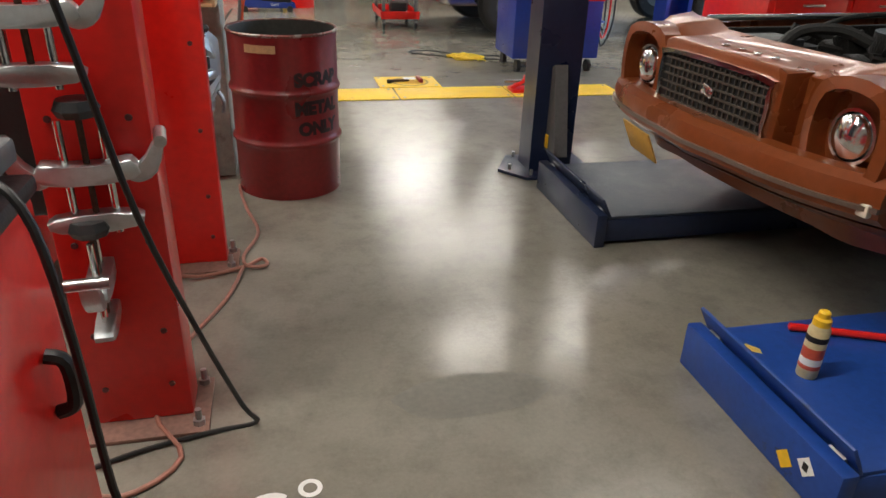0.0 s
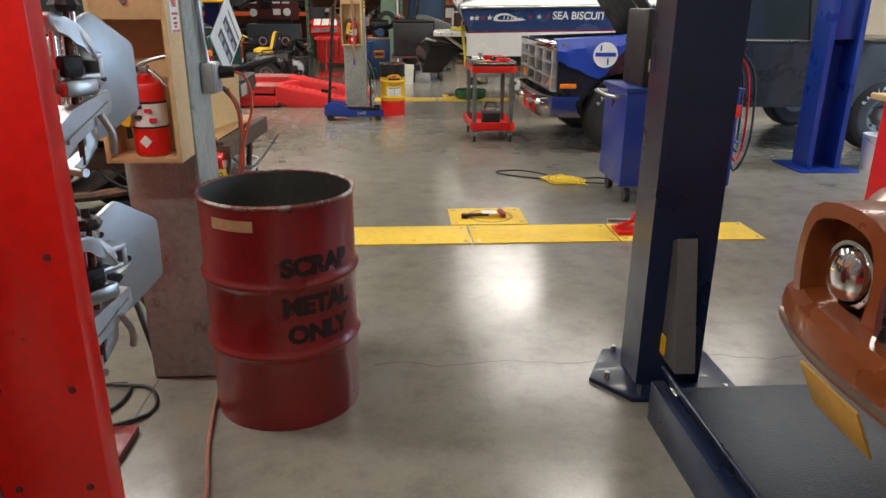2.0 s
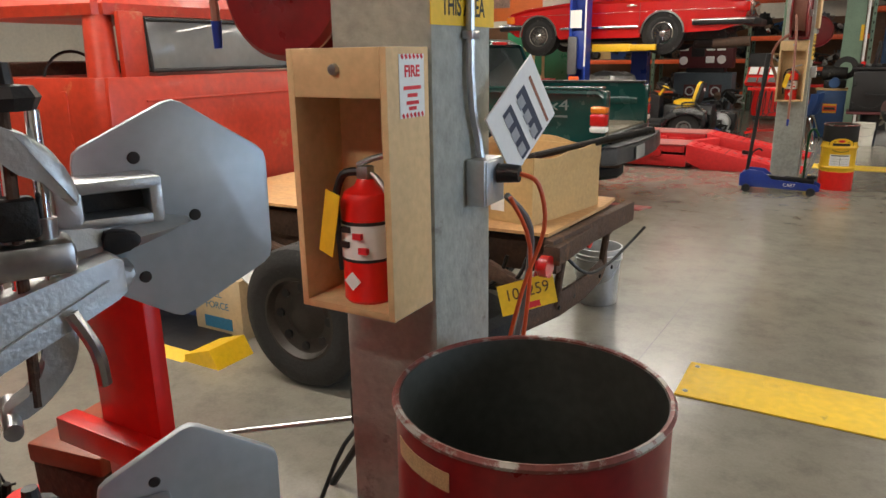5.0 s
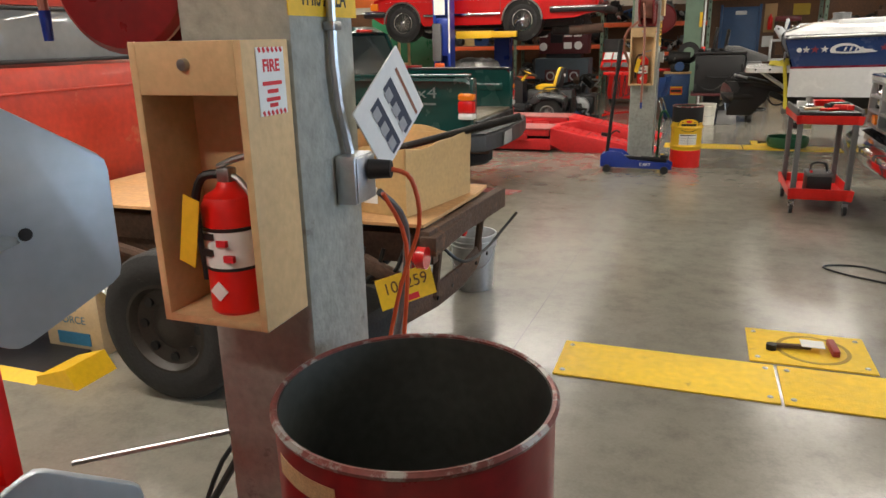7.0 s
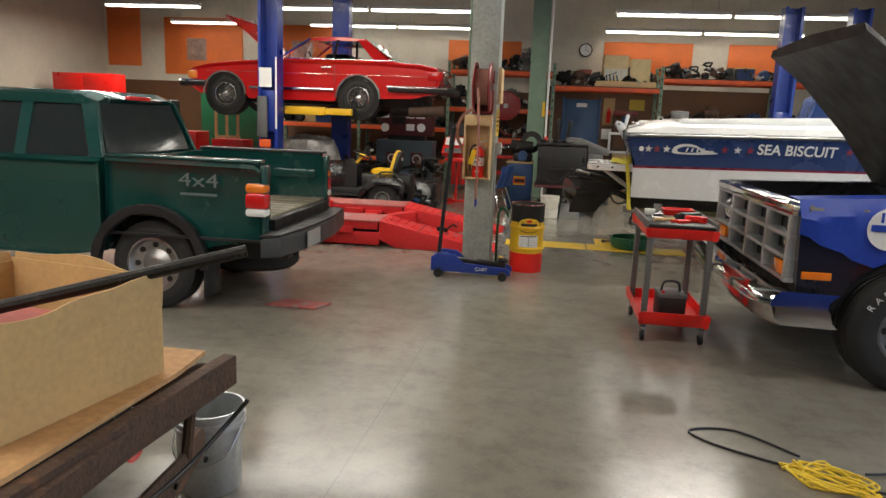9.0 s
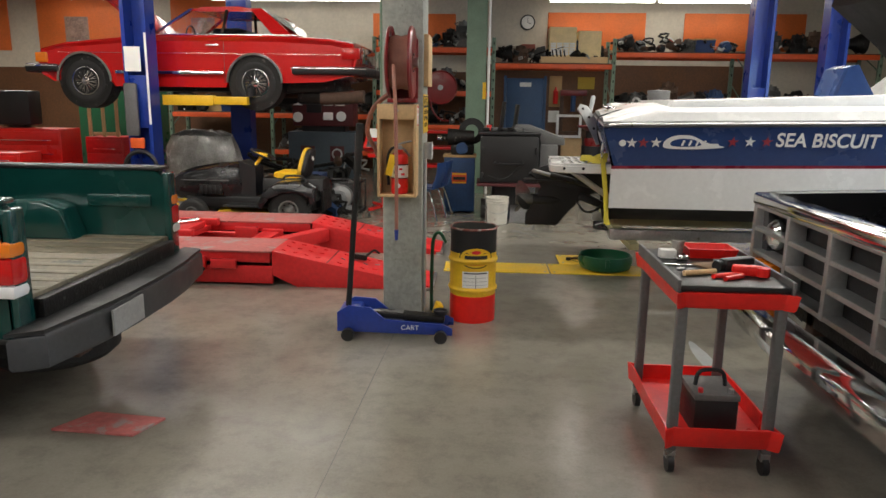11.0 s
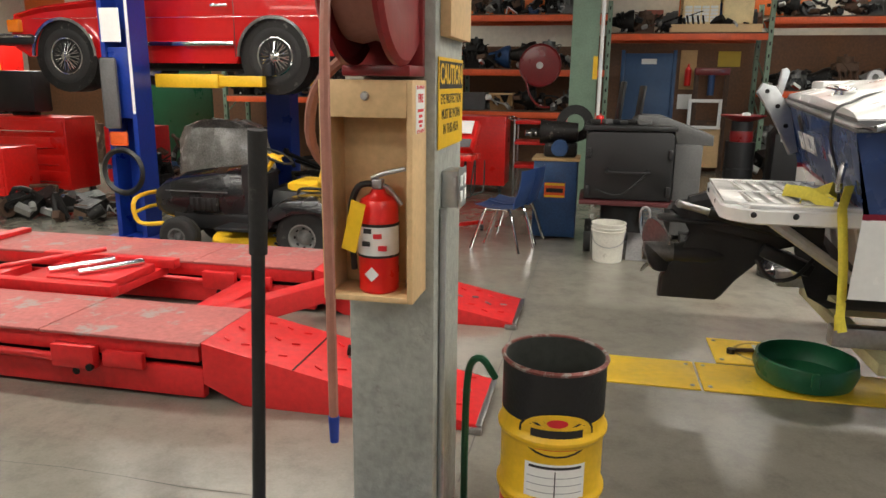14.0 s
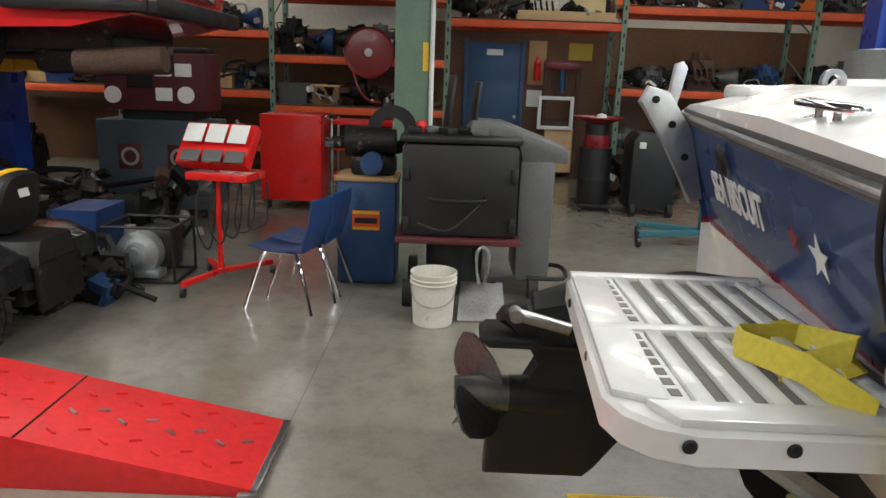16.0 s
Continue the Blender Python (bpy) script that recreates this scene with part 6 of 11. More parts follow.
# wheel clamps and target plates hung on a rack between the posts
def clamp(c, rz, label, scale=1.0):
    th = thing("wheel_clamp", label, "wheel clamp", c, rz, group="alignment clamps")
    s = scale
    part("cross_bar", prism(smooth_out([(-0.13 * s, -0.035 * s), (0.13 * s, -0.035 * s), (0.13 * s, 0.03 * s), (0.06 * s, 0.02 * s), (-0.06 * s, 0.02 * s), (-0.13 * s, 0.03 * s)], 3), -0.03, 0.03, "xz", None, 0.006), ALU, th)
    for k in (-1, 1):
        part("claw_arm", prism(smooth_out([(k * 0.10 * s, -0.02 * s), (k * 0.15 * s, 0.0), (k * 0.21 * s, 0.09 * s), (k * 0.235 * s, 0.09 * s), (k * 0.20 * s, -0.02 * s), (k * 0.14 * s, -0.05 * s)], 3), -0.022, 0.022, "xz", None, 0.005), ALU, th)
        part("claw_tip", cyl((k * 0.222 * s, -0.05, 0.09 * s), (k * 0.222 * s, 0.05, 0.09 * s), 0.016, seg=12), STEEL, th)
        part("guide_rod", cyl((k * 0.06 * s, 0, -0.22 * s), (k * 0.06 * s, 0, 0.16 * s), 0.009, seg=10), CHROME, th)
    part("screw", cyl((0, 0, -0.2 * s), (0, 0, 0.2 * s), 0.008, seg=10), RUST, th)
    part("knob", lathe([(0.0, 0.045), (0.045, 0.042), (0.055, 0.02), (0.045, 0.0), (0.0, 0.0)], (0, 0, 0.17 * s), "z", 9), BLACK, th, "black hand knob")
    part("lower_bar", prism(smooth_out([(-0.11 * s, -0.20 * s), (0.11 * s, -0.20 * s), (0.12 * s, -0.15 * s), (-0.12 * s, -0.15 * s)], 3), -0.025, 0.025, "xz", None, 0.006), ALU, th)
    return th


clamp((-0.43, 2.30, 0.86), 8, "cast aluminium wheel clamp with a black knob", 0.8)
clamp((-0.50, 2.28, 1.24), 8, "cast aluminium wheel clamp with a black knob", 0.8)
clamp((-0.45, 2.29, 0.56), 95, "cast aluminium wheel clamp with a black knob", 0.75)


def target(c, rz, label):
    """A hexagonal plate with a cast socket arm, tilted to the aisle."""
    th = thing("alignment_target", label, "alignment target", c, rz, group="alignment targets")
    hexo = [(0.125, 0.092), (-0.015, 0.185), (-0.165, 0.112), (-0.165, -0.085), (-0.035, -0.168), (0.122, -0.092)]
    pts = []
    for i in range(6):
        p0, p1, p2 = Vector(hexo[i - 1]), Vector(hexo[i]), Vector(hexo[(i + 1) % 6])
        for t in (0, 0.5, 1):
            a, bq = p1 + (p0 - p1) * 0.10, p1 + (p2 - p1) * 0.10
            pts.append(tuple((a * (1 - t) + p1 * t) * (1 - t) + (p1 * (1 - t) + bq * t) * t))
    part("plate", prism(pts, 0.0, 0.018, "xz", None, 0.004), HEXM, th)
    for x, z in ((0.0, 0.0), (-0.08, 0.098), (-0.085, -0.088)):
        part("screw", lathe([(0.0, -0.004), (0.008, -0.003), (0.010, 0.001)], (x, 0, z), "y", 14), INK, th)
    # cast arm: an open frame that narrows into a round nose
    arm = part("socket_arm", loft([[(x, y, z) for y, z in ((-0.002, z0), (-d, z0 + 0.006), (-d - 0.012, (z0 + z1) / 2), (-d, z1 - 0.006), (-0.002, z1))] for x, z0, z1, d in ((-0.20, -0.045, 0.026, 0.085), (-0.16, -0.040, 0.022, 0.075), (-0.11, -0.032, 0.016, 0.060), (-0.06, -0.022, 0.010, 0.042), (-0.025, -0.014, 0.004, 0.022), (-0.012, -0.010, 0.0, 0.008))]), ALU, th, "cast socket arm")
    for x0, x1, z0, z1 in ((-0.20, -0.06, 0.062, 0.080), (-0.078, -0.060, 0.012, 0.070), (-0.20, -0.165, 0.015, 0.070), (-0.20, -0.075, 0.012, 0.028)):
        part("frame_bar", box(x0, x1, -0.075, -0.002, z0, z1, 0.005), ALU, arm)
    part("opening", box(-0.166, -0.076, -0.022, -0.003, 0.026, 0.064), BLACK, arm, "dark opening in the casting")
    part("lower_web", prism(smooth_out([(-0.20, -0.105), (-0.13, -0.088), (-0.11, -0.05), (-0.20, -0.05)], 3), -0.070, -0.003, "xz", None, 0.008), ALU, arm)
    part("slot", prism(smooth_out([(-0.145, -0.022), (-0.105, -0.014), (-0.105, 0.004), (-0.145, 0.010)], 3), -0.095, -0.072, "xz", None, 0.003), BLACK, arm)
    bar = part("clamp_bar", loft([[(x, y0, z0), (x, y1, z0 - 0.004), (x, y1, z1), (x, y0, z1 + 0.004)] for x, y0, y1, z0, z1 in ((-0.34, -0.215, -0.135, -0.150, -0.068), (-0.29, -0.205, -0.130, -0.116, -0.040), (-0.20, -0.185, -0.115, -0.082, -0.020), (-0.150, -0.172, -0.110, -0.062, -0.010), (-0.138, -0.165, -0.115, -0.055, -0.018))]), ALU, th, "cast clamp bar")
    part("bar_rib", loft([[(x, -0.222 + (x + 0.33) * 0.24, z), (x, -0.205 + (x + 0.33) * 0.24, z), (x, -0.205 + (x + 0.33) * 0.24, z + 0.012), (x, -0.222 + (x + 0.33) * 0.24, z + 0.012)] for x, z in ((-0.33, -0.115), (-0.16, -0.045))]), ALU, bar)
    part("clamp_block", box(-0.290, -0.192, -0.195, -0.125, -0.012, 0.030, 0.010), STEEL, th, "machined clamp block")
    for x, zt, r in ((-0.213, 0.185, 0.0085), (-0.250, 0.150, 0.008), (-0.275, 0.170, 0.0085)):
        rod = part("rod", cyl((x - 0.008, -0.16, -0.03), (x, -0.16, zt), r, seg=12), CHROME, th)
        part("collar", cyl((x - 0.007, -0.16, 0.028), (x - 0.006, -0.16, 0.055), r * 1.7, seg=14), STEEL, rod)
    part("screw_rod", cyl((-0.262, -0.175, -0.18), (-0.242, -0.175, 0.20), 0.007, seg=10), RUST, th)
    part("spring_box", box(-0.285, -0.225, -0.190, -0.150, 0.035, 0.085, 0.008), GREASE, th)
    part("top_claw", prism(smooth_out([(-0.300, 0.150), (-0.235, 0.120), (-0.190, 0.070), (-0.180, 0.085), (-0.200, 0.135), (-0.240, 0.165), (-0.300, 0.185)], 3), -0.190, -0.130, "xz", None, 0.008), ALU, th)
    part("knob", lathe([(0.0, 0.055), (0.010, 0.054), (0.012, 0.030), (0.030, 0.028), (0.038, 0.015), (0.030, 0.0), (0.0, 0.0)], (-0.238, -0.165, 0.185), "z", 9), BLACK, th, "black hand knob")
    part("claw", prism(smooth_out([(-0.250, -0.095), (-0.205, -0.085), (-0.212, -0.130), (-0.238, -0.168), (-0.290, -0.198), (-0.300, -0.182), (-0.255, -0.152), (-0.240, -0.122)], 3), -0.180, -0.140, "xz", None, 0.006), ALU, th)
    part("claw_pin", cyl((-0.292, -0.215, -0.190), (-0.292, -0.115, -0.190), 0.011, seg=12), STEEL, th)
    part("lever", tube([(-0.21, -0.20, -0.06), (-0.19, -0.21, -0.11), (-0.185, -0.20, -0.16)], 0.009), STEEL, th)
    return th


target((-0.291, 3.946, 1.326), 64, "grey hexagonal alignment target on a clamp")
target((-0.276, 3.895, 0.803), 60, "grey hexagonal alignment target on a clamp")
st = at_base("target_stand", "red steel stand that holds the alignment targets", "stand", (-0.75, 4.1, 0))
part("post", box(-0.80, -0.60, 4.05, 4.09, 0, 1.18, 0.004), RED, st)
part("foot", box(-0.95, -0.45, 3.95, 4.2, 0, 0.03, 0.004), RED_DARK, st)
part("arm", box(-0.90, -0.5, 4.0, 4.05, 0.72, 0.78, 0.004), RED, st)
part("arm", box(-0.90, -0.5, 4.0, 4.05, 1.18, 1.22, 0.004), RED_DARK, st)

# red roll cabinet with black top beside the first post
c = at_base("tool_cabinet", "red steel tool cabinet with a black equipment top", "tool cabinet", (-0.8, 1.4, 0))
part("body", box(-1.15, -0.45, 0.75, 1.95, 0.09, 0.93, 0.012), RED, c)
part("top", box(-1.17, -0.44, 0.72, 1.97, 0.93, 0.97, 0.012), BLACK, c)
part("handle", tube([(-0.445, 1.80, 0.50), (-0.41, 1.80, 0.52), (-0.41, 1.80, 0.62), (-0.445, 1.80, 0.64)], 0.016), BLACK, c, "black drawer handle")
part("equipment_case", box(-1.1, -0.50, 1.0, 1.93, 0.97, 1.16, 0.02), BLACK, c, "black equipment case")
part("case_lip", box(-0.62, -0.46, 1.5, 1.96, 1.0, 1.05, 0.01), GREY_P, c)
for x in (-1.1, -0.52):
    for y in (0.85, 1.85):
        part("castor", cyl((x - 0.02, y, 0.045), (x + 0.02, y, 0.045), 0.045, seg=18), BLACK, c)
b = at_base("power_cord", "black cord drooping to the floor", "cord", (-0.2, 2.2, 0))
part("cable", tube([(-0.33, 1.75, 1.55), (-0.30, 1.85, 1.25), (-0.27, 2.0, 0.85), (-0.20, 2.15, 0.45), (-0.12, 2.25, 0.12), (-0.09, 2.30, 0.012), (-0.22, 2.28, 0.010), (-0.45, 2.22, 0.010), (-0.7, 2.1, 0.010)], 0.0075), CORD, b)
part("cable", tube([(-0.60, 1.90, 1.02), (-0.46, 1.78, 1.03), (-0.39, 1.74, 0.95), (-0.36, 1.72, 0.70), (-0.35, 1.72, 0.35), (-0.33, 1.75, 0.010), (-0.4, 1.6, 0.010)], 0.009), CORD, b)
b = at_base("air_hose", "dusty pink air hose snaking along the floor", "hose", (-0.15, 3.6, 0))
part("rubber_hose", tube([(-1.5, 3.05, 0.010), (-0.9, 3.25, 0.010), (-0.6, 3.38, 0.018), (-0.35, 3.30, 0.020), (-0.16, 3.38, 0.012), (-0.08, 3.45, 0.012), (-0.06, 3.38, 0.012), (-0.14, 3.36, 0.024), (-0.16, 3.50, 0.012), (-0.10, 3.75, 0.010), (-0.16, 4.05, 0.010), (-0.20, 4.3, 0.010), (-0.21, 4.42, 0.010)], 0.008), CORD_P, b)
part("rubber_hose", tube([(-0.16, 3.36, 0.020), (-0.22, 3.1, 0.010), (-0.36, 2.75, 0.010), (-0.40, 2.4, 0.02), (-0.30, 2.18, 0.010), (-0.45, 2.05, 0.010), (-0.6, 2.15, 0.010)], 0.008), CORD_P, b)
b = at_base("machine_console", "red console with a black cover draped over it", "machine", (-1.3, 3.2, 0))
part("body", box(-1.75, -0.93, 2.85, 3.62, 0.06, 0.52, 0.012), RED, b)
part("cover", box(-1.8, -0.68, 2.85, 3.63, 0.50, 1.9, 0.05), BLACK, b, "black vinyl cover")
part("leg", box(-0.91, -0.87, 3.60, 3.64, 0, 0.55, 0.004), ALU, b)
for x, y, r_ in ((-0.88, 3.95, 0.085), (-1.08, 4.15, 0.075)):
    cn = at_base("metal_can", "dusty open metal can on the floor", "can", (x, y, 0), group="metal cans")
    part("shell", open_lathe([(r_ - 0.002, 0.0), (r_, 0.0), (r_, 0.17), (r_ + 0.003, 0.175), (r_ - 0.004, 0.175), (r_ - 0.004, 0.0)], (x, y, 0), "z", 28), ALU, cn)
    part("contents", cyl((x, y, 0.01), (x, y, 0.12), r_ - 0.005, seg=24), GREASE, cn)

# dark blue post and the ramps in front of the copper car
p = at_base("lift_post", "dark navy lift post bolted to the floor", "car lift", (1.67, 4.5, 0), group="navy lift")
part("mast", prism([(1.53, 4.41), (1.80, 4.41), (1.80, 4.45), (1.73, 4.45), (1.73, 4.57), (1.80, 4.57), (1.80, 4.62), (1.53, 4.62)], 0.02, 3.6, "xy"), NAVY, p)
part("base_plate", prism([(1.35, 4.48), (1.48, 4.30), (1.95, 4.28), (1.95, 4.74), (1.48, 4.74)], 0, 0.02, "xy", None, 0.003), NAVY, p)
part("gusset", prism([(4.24, 0.16), (4.41, 0.16), (4.41, 0.66), (4.37, 0.68)], 1.62, 1.70, "yz"), GREY_P, p, "worn grey gusset plate")
for x, y in ((1.42, 4.46), (1.52, 4.34), (1.88, 4.33), (1.52, 4.70)):
    part("anchor_bolt", cyl((x, y, 0.02), (x, y, 0.055), 0.011, seg=8), STEEL, p)
part("label", box(1.612, 1.618, 4.36, 4.40, 0.18, 0.26), YELLOW_P, p)


def ramp(x0, x1, y0, y1, h, label, top_mat, body_mat, lip=True):
    """A lift runway end: folded deck, side channel, stop bar and brackets."""
    th = at_base("lift_runway", label, "ramp", ((x0 + x1) / 2, (y0 + y1) / 2, 0), group="lift runways")
    part("deck", box(x0 + 0.06, x1, y0 + 0.006, y1 - 0.006, h - 0.012, h, 0.002), top_mat, th)
    part("frame", box(x0 + 0.05, x1, y0, y1, 0.02, h - 0.013, 0.006), body_mat, th)
    part("end_channel", box(x0, x0 + 0.055, y0 - 0.02, y1 + 0.02, 0.0, h + 0.02, 0.006), body_mat, th)
    part("wheel_stop", obox((x0 + 0.055, (y0 + y1) / 2, h + 0.045), (0.012, y1 - y0, 0.11), 0, -28, 0, 0.003), body_mat, th)
    for y in (y0 + 0.04, y1 - 0.1):
        part("hinge", cyl((x0 + 0.06, y, h + 0.012), (x0 + 0.06, y + 0.06, h + 0.012), 0.012, seg=10), STEEL, th)
    return th


ramp(1.50, 3.6, 3.36, 4.16, 0.15, "dark navy lift runway under the car", RAMP_TOP, NAVY)
ramp(1.42, 3.6, 1.62, 2.36, 0.15, "blue lift runway with chipped paint", LIFT_BLUE, LIFT_BLUE)
b = at_base("spray_can", "yellow-capped spray can with a red and white label", "spray can", (1.66, 2.05, 0.15))
part("can", lathe([(0, 0.15), (0.031, 0.15), (0.033, 0.155), (0.033, 0.325), (0.026, 0.34), (0.0, 0.34)], (1.66, 2.05, 0), "z", 28), mat("can_cream", (0.66, 0.55, 0.30), 0.35, 0.2), b)
part("label", lathe([(0.0335, 0.185), (0.0335, 0.262)], (1.66, 2.05, 0), "z", 28), mat("can_red", (0.55, 0.09, 0.05), 0.4), b)
part("label_band", lathe([(0.0337, 0.285), (0.0337, 0.305)], (1.66, 2.05, 0), "z", 28), INK, b)
part("label_band", lathe([(0.0337, 0.20), (0.0337, 0.225)], (1.66, 2.05, 0), "z", 28), PAPER, b)
part("cap", lathe([(0.027, 0.34), (0.027, 0.362), (0.018, 0.367), (0.018, 0.385), (0.012, 0.39), (0, 0.39)], (1.66, 2.05, 0), "z", 24), YELLOW_P, b)
b = at_base("pry_bar", "red steel bar lying on the blue runway", "bar", (2.0, 2.3, 0.15))
part("bar", cyl((1.78, 2.30, 0.166), (2.6, 1.95, 0.166), 0.014, seg=10), RED, b)
b = at_base("chipped_paint", "yellow chipped patch on the runway", "paint patch", (1.55, 2.22, 0.15), kind="stuff")
part("patch", prism([(1.52, 2.26), (1.55, 2.21), (1.59, 2.18), (1.60, 2.21), (1.57, 2.245), (1.55, 2.24)], 0.1502, 0.1512, "xy"), mat("pale_yellow_paint", (0.60, 0.42, 0.10), 0.5), b)
b = at_base("warning_sticker", "small warning sticker on the runway end", "sticker", (1.42, 1.66, 0.1))
part("sticker", obox((1.4185, 1.72, 0.10), (0.002, 0.05, 0.05), 45, 0, 0), PAPER, b)
part("sticker_mark", obox((1.4165, 1.72, 0.10), (0.001, 0.02, 0.025), 0, 0, 0), INK, b)
part("sticker", obox((1.4185, 1.80, 0.06), (0.002, 0.05, 0.05), 45, 0, 0), YELLOW_P, b)


# ---- red alignment rack ----
def rack():
    th = at_base("alignment_lift", "low red drive-on alignment lift with ramps", "car lift", (-2.0, 14.2, 0))
    for y0, y1 in ((13.15, 13.71), (14.66, 15.25)):
        x1, xj, xk = 0.11, -0.84, -1.34
        for ya in (y0, y1 - 0.05):
            part("side_beam", box(-4.7, xk, ya, ya + 0.05, 0.02, 0.18, 0.006), RED_RACK, th)
            part("deck_channel", box(-4.7, xk - 0.02, ya + 0.004, ya + 0.046, 0.215, 0.31, 0.006), RED_RACK, th)
        part("scissor_core", box(-4.6, xk - 0.05, y0 + 0.07, y1 - 0.07, 0.04, 0.30), GREASE, th, "dark greasy lift mechanism")
        part("runway", box(-4.7, -2.304, y0 - 0.012, y1 + 0.012, 0.31, 0.328, 0.005), RACK_DUSTY, th, "dusty red runway deck")
        part("runway", box(-2.296, xk - 0.004, y0 - 0.012, y1 + 0.012, 0.31, 0.328, 0.005), RACK_DUSTY, th, "dusty red runway deck")
        rp = part("approach_ramp", prism([(xk, 0.10), (xk, 0.327), (xj, 0.225), (x1, 0.035), (x1, 0.0), (xk + 0.22, 0.0)], y0, y1, "xz", None, 0.004), RED_RACK, th)
        for i in range(8):
            for j in range(3):
                x = xj + 0.10 + i * 0.105
                z = 0.225 - (x - xj) / (x1 - xj) * 0.19
                yy = y0 + 0.10 + j * 0.17 + (0.06 if i % 2 else 0)
                part("grip_lug", obox((x, yy, z + 0.003), (0.05, 0.012, 0.014), 0, 11, 30 if i % 2 else -30, 0.002), STEEL if j == 1 else RED_RACK, rp)
        for i in range(4):
            for j in range(3):
                x = xk + 0.08 + i * 0.105
                part("grip_lug", obox((x, y0 + 0.12 + j * 0.17, 0.327 - (x - xk) / (xj - xk) * 0.102 + 0.003), (0.045, 0.012, 0.012), 0, 11, 28 if i % 2 else -28, 0.002), RED_RACK, rp)
        part("ramp_joint", obox((xj, (y0 + y1) / 2, 0.224), (0.009, y1 - y0 - 0.004, 0.006), 0, 11, 0), GREASE, rp)
        part("lip", obox((x1, (y0 + y1) / 2, 0.028), (0.03, y1 - y0, 0.022), 0, 12, 0, 0.004), STEEL, rp)
        part("ramp_tab", box(x1 - 0.06, x1 + 0.02, y0 - 0.03, y0 - 0.002, 0.0, 0.03, 0.006), STEEL, rp)
        for x in (-3.9, -3.0, -2.1):
            part("hole", cyl((x, y0 - 0.004, 0.10), (x, y0 + 0.01, 0.10), 0.022, seg=14), GREASE, th)
        part("tie_rod", cyl((-2.75, y0 - 0.035, 0.20), (-2.2, y0 - 0.035, 0.19), 0.022, seg=12), RED_RACK, th)
        part("rod_end", cyl((-2.88, y0 - 0.035, 0.202), (-2.75, y0 - 0.035, 0.20), 0.026, seg=10), GREASE, th)
        part("latch_box", box(-2.2, -1.94, y0 - 0.06, y0 - 0.002, 0.14, 0.27, 0.01), RED_RACK, th)
        part("latch_block", box(-1.90, -1.66, y0 - 0.045, y0 - 0.002, 0.16, 0.25, 0.012), RED_RACK, th)
        part("latch_bolt", cyl((-1.96, y0 - 0.075, 0.16), (-1.96, y0 - 0.05, 0.16), 0.02, seg=12), GREASE, th)
        part("wheel_stop", box(-4.3, -4.2, y0 + 0.02, y1 - 0.02, 0.329, 0.37, 0.01), RED_RACK, th)
    for x in (-1.9, -3.9):
        part("cross_tube", box(x, x + 0.2, 13.72, 14.65, 0.05, 0.22, 0.01), RED_RACK, th)
    part("slant_tube", obox((-1.45, 14.18, 0.20), (0.14, 1.08, 0.14), 0, 0, -28, 0.01), RED_RACK, th)
    for y in (13.80, 14.50):
        part("jack_rail", box(-3.45, -2.35, y, y + 0.08, 0.30, 0.37, 0.008), RED_RACK, th)
    part("jack_bridge", box(-3.3, -2.45, 13.80, 14.58, 0.24, 0.30, 0.01), RED_RACK, th)
    part("bridge_tray", box(-2.95, -2.45, 13.95, 14.42, 0.30, 0.36, 0.008), RED_RACK, th)
    for x in (-2.85, -2.62):
        part("ram", cyl((x - 0.12, 14.0, 0.385), (x + 0.12, 14.36, 0.385), 0.024, seg=14), CHROME, th, "bright hydraulic ram")
    part("handle_bar", cyl((-3.6, 13.86, 0.35), (-2.9, 14.5, 0.42), 0.018, seg=10), RED_RACK, th)
    return th


rack()
b = at_base("tie_down_hook", "dark steel ratchet on the rack", "ratchet", (-0.55, 13.4, 0.2))
part("frame", obox((-0.60, 13.50, 0.215), (0.14, 0.05, 0.05), 0, 11, 20, 0.008), GREASE, b)
part("hook", tube([(-0.54, 13.52, 0.22), (-0.47, 13.55, 0.27), (-0.42, 13.56, 0.24)], 0.012), GREASE, b)


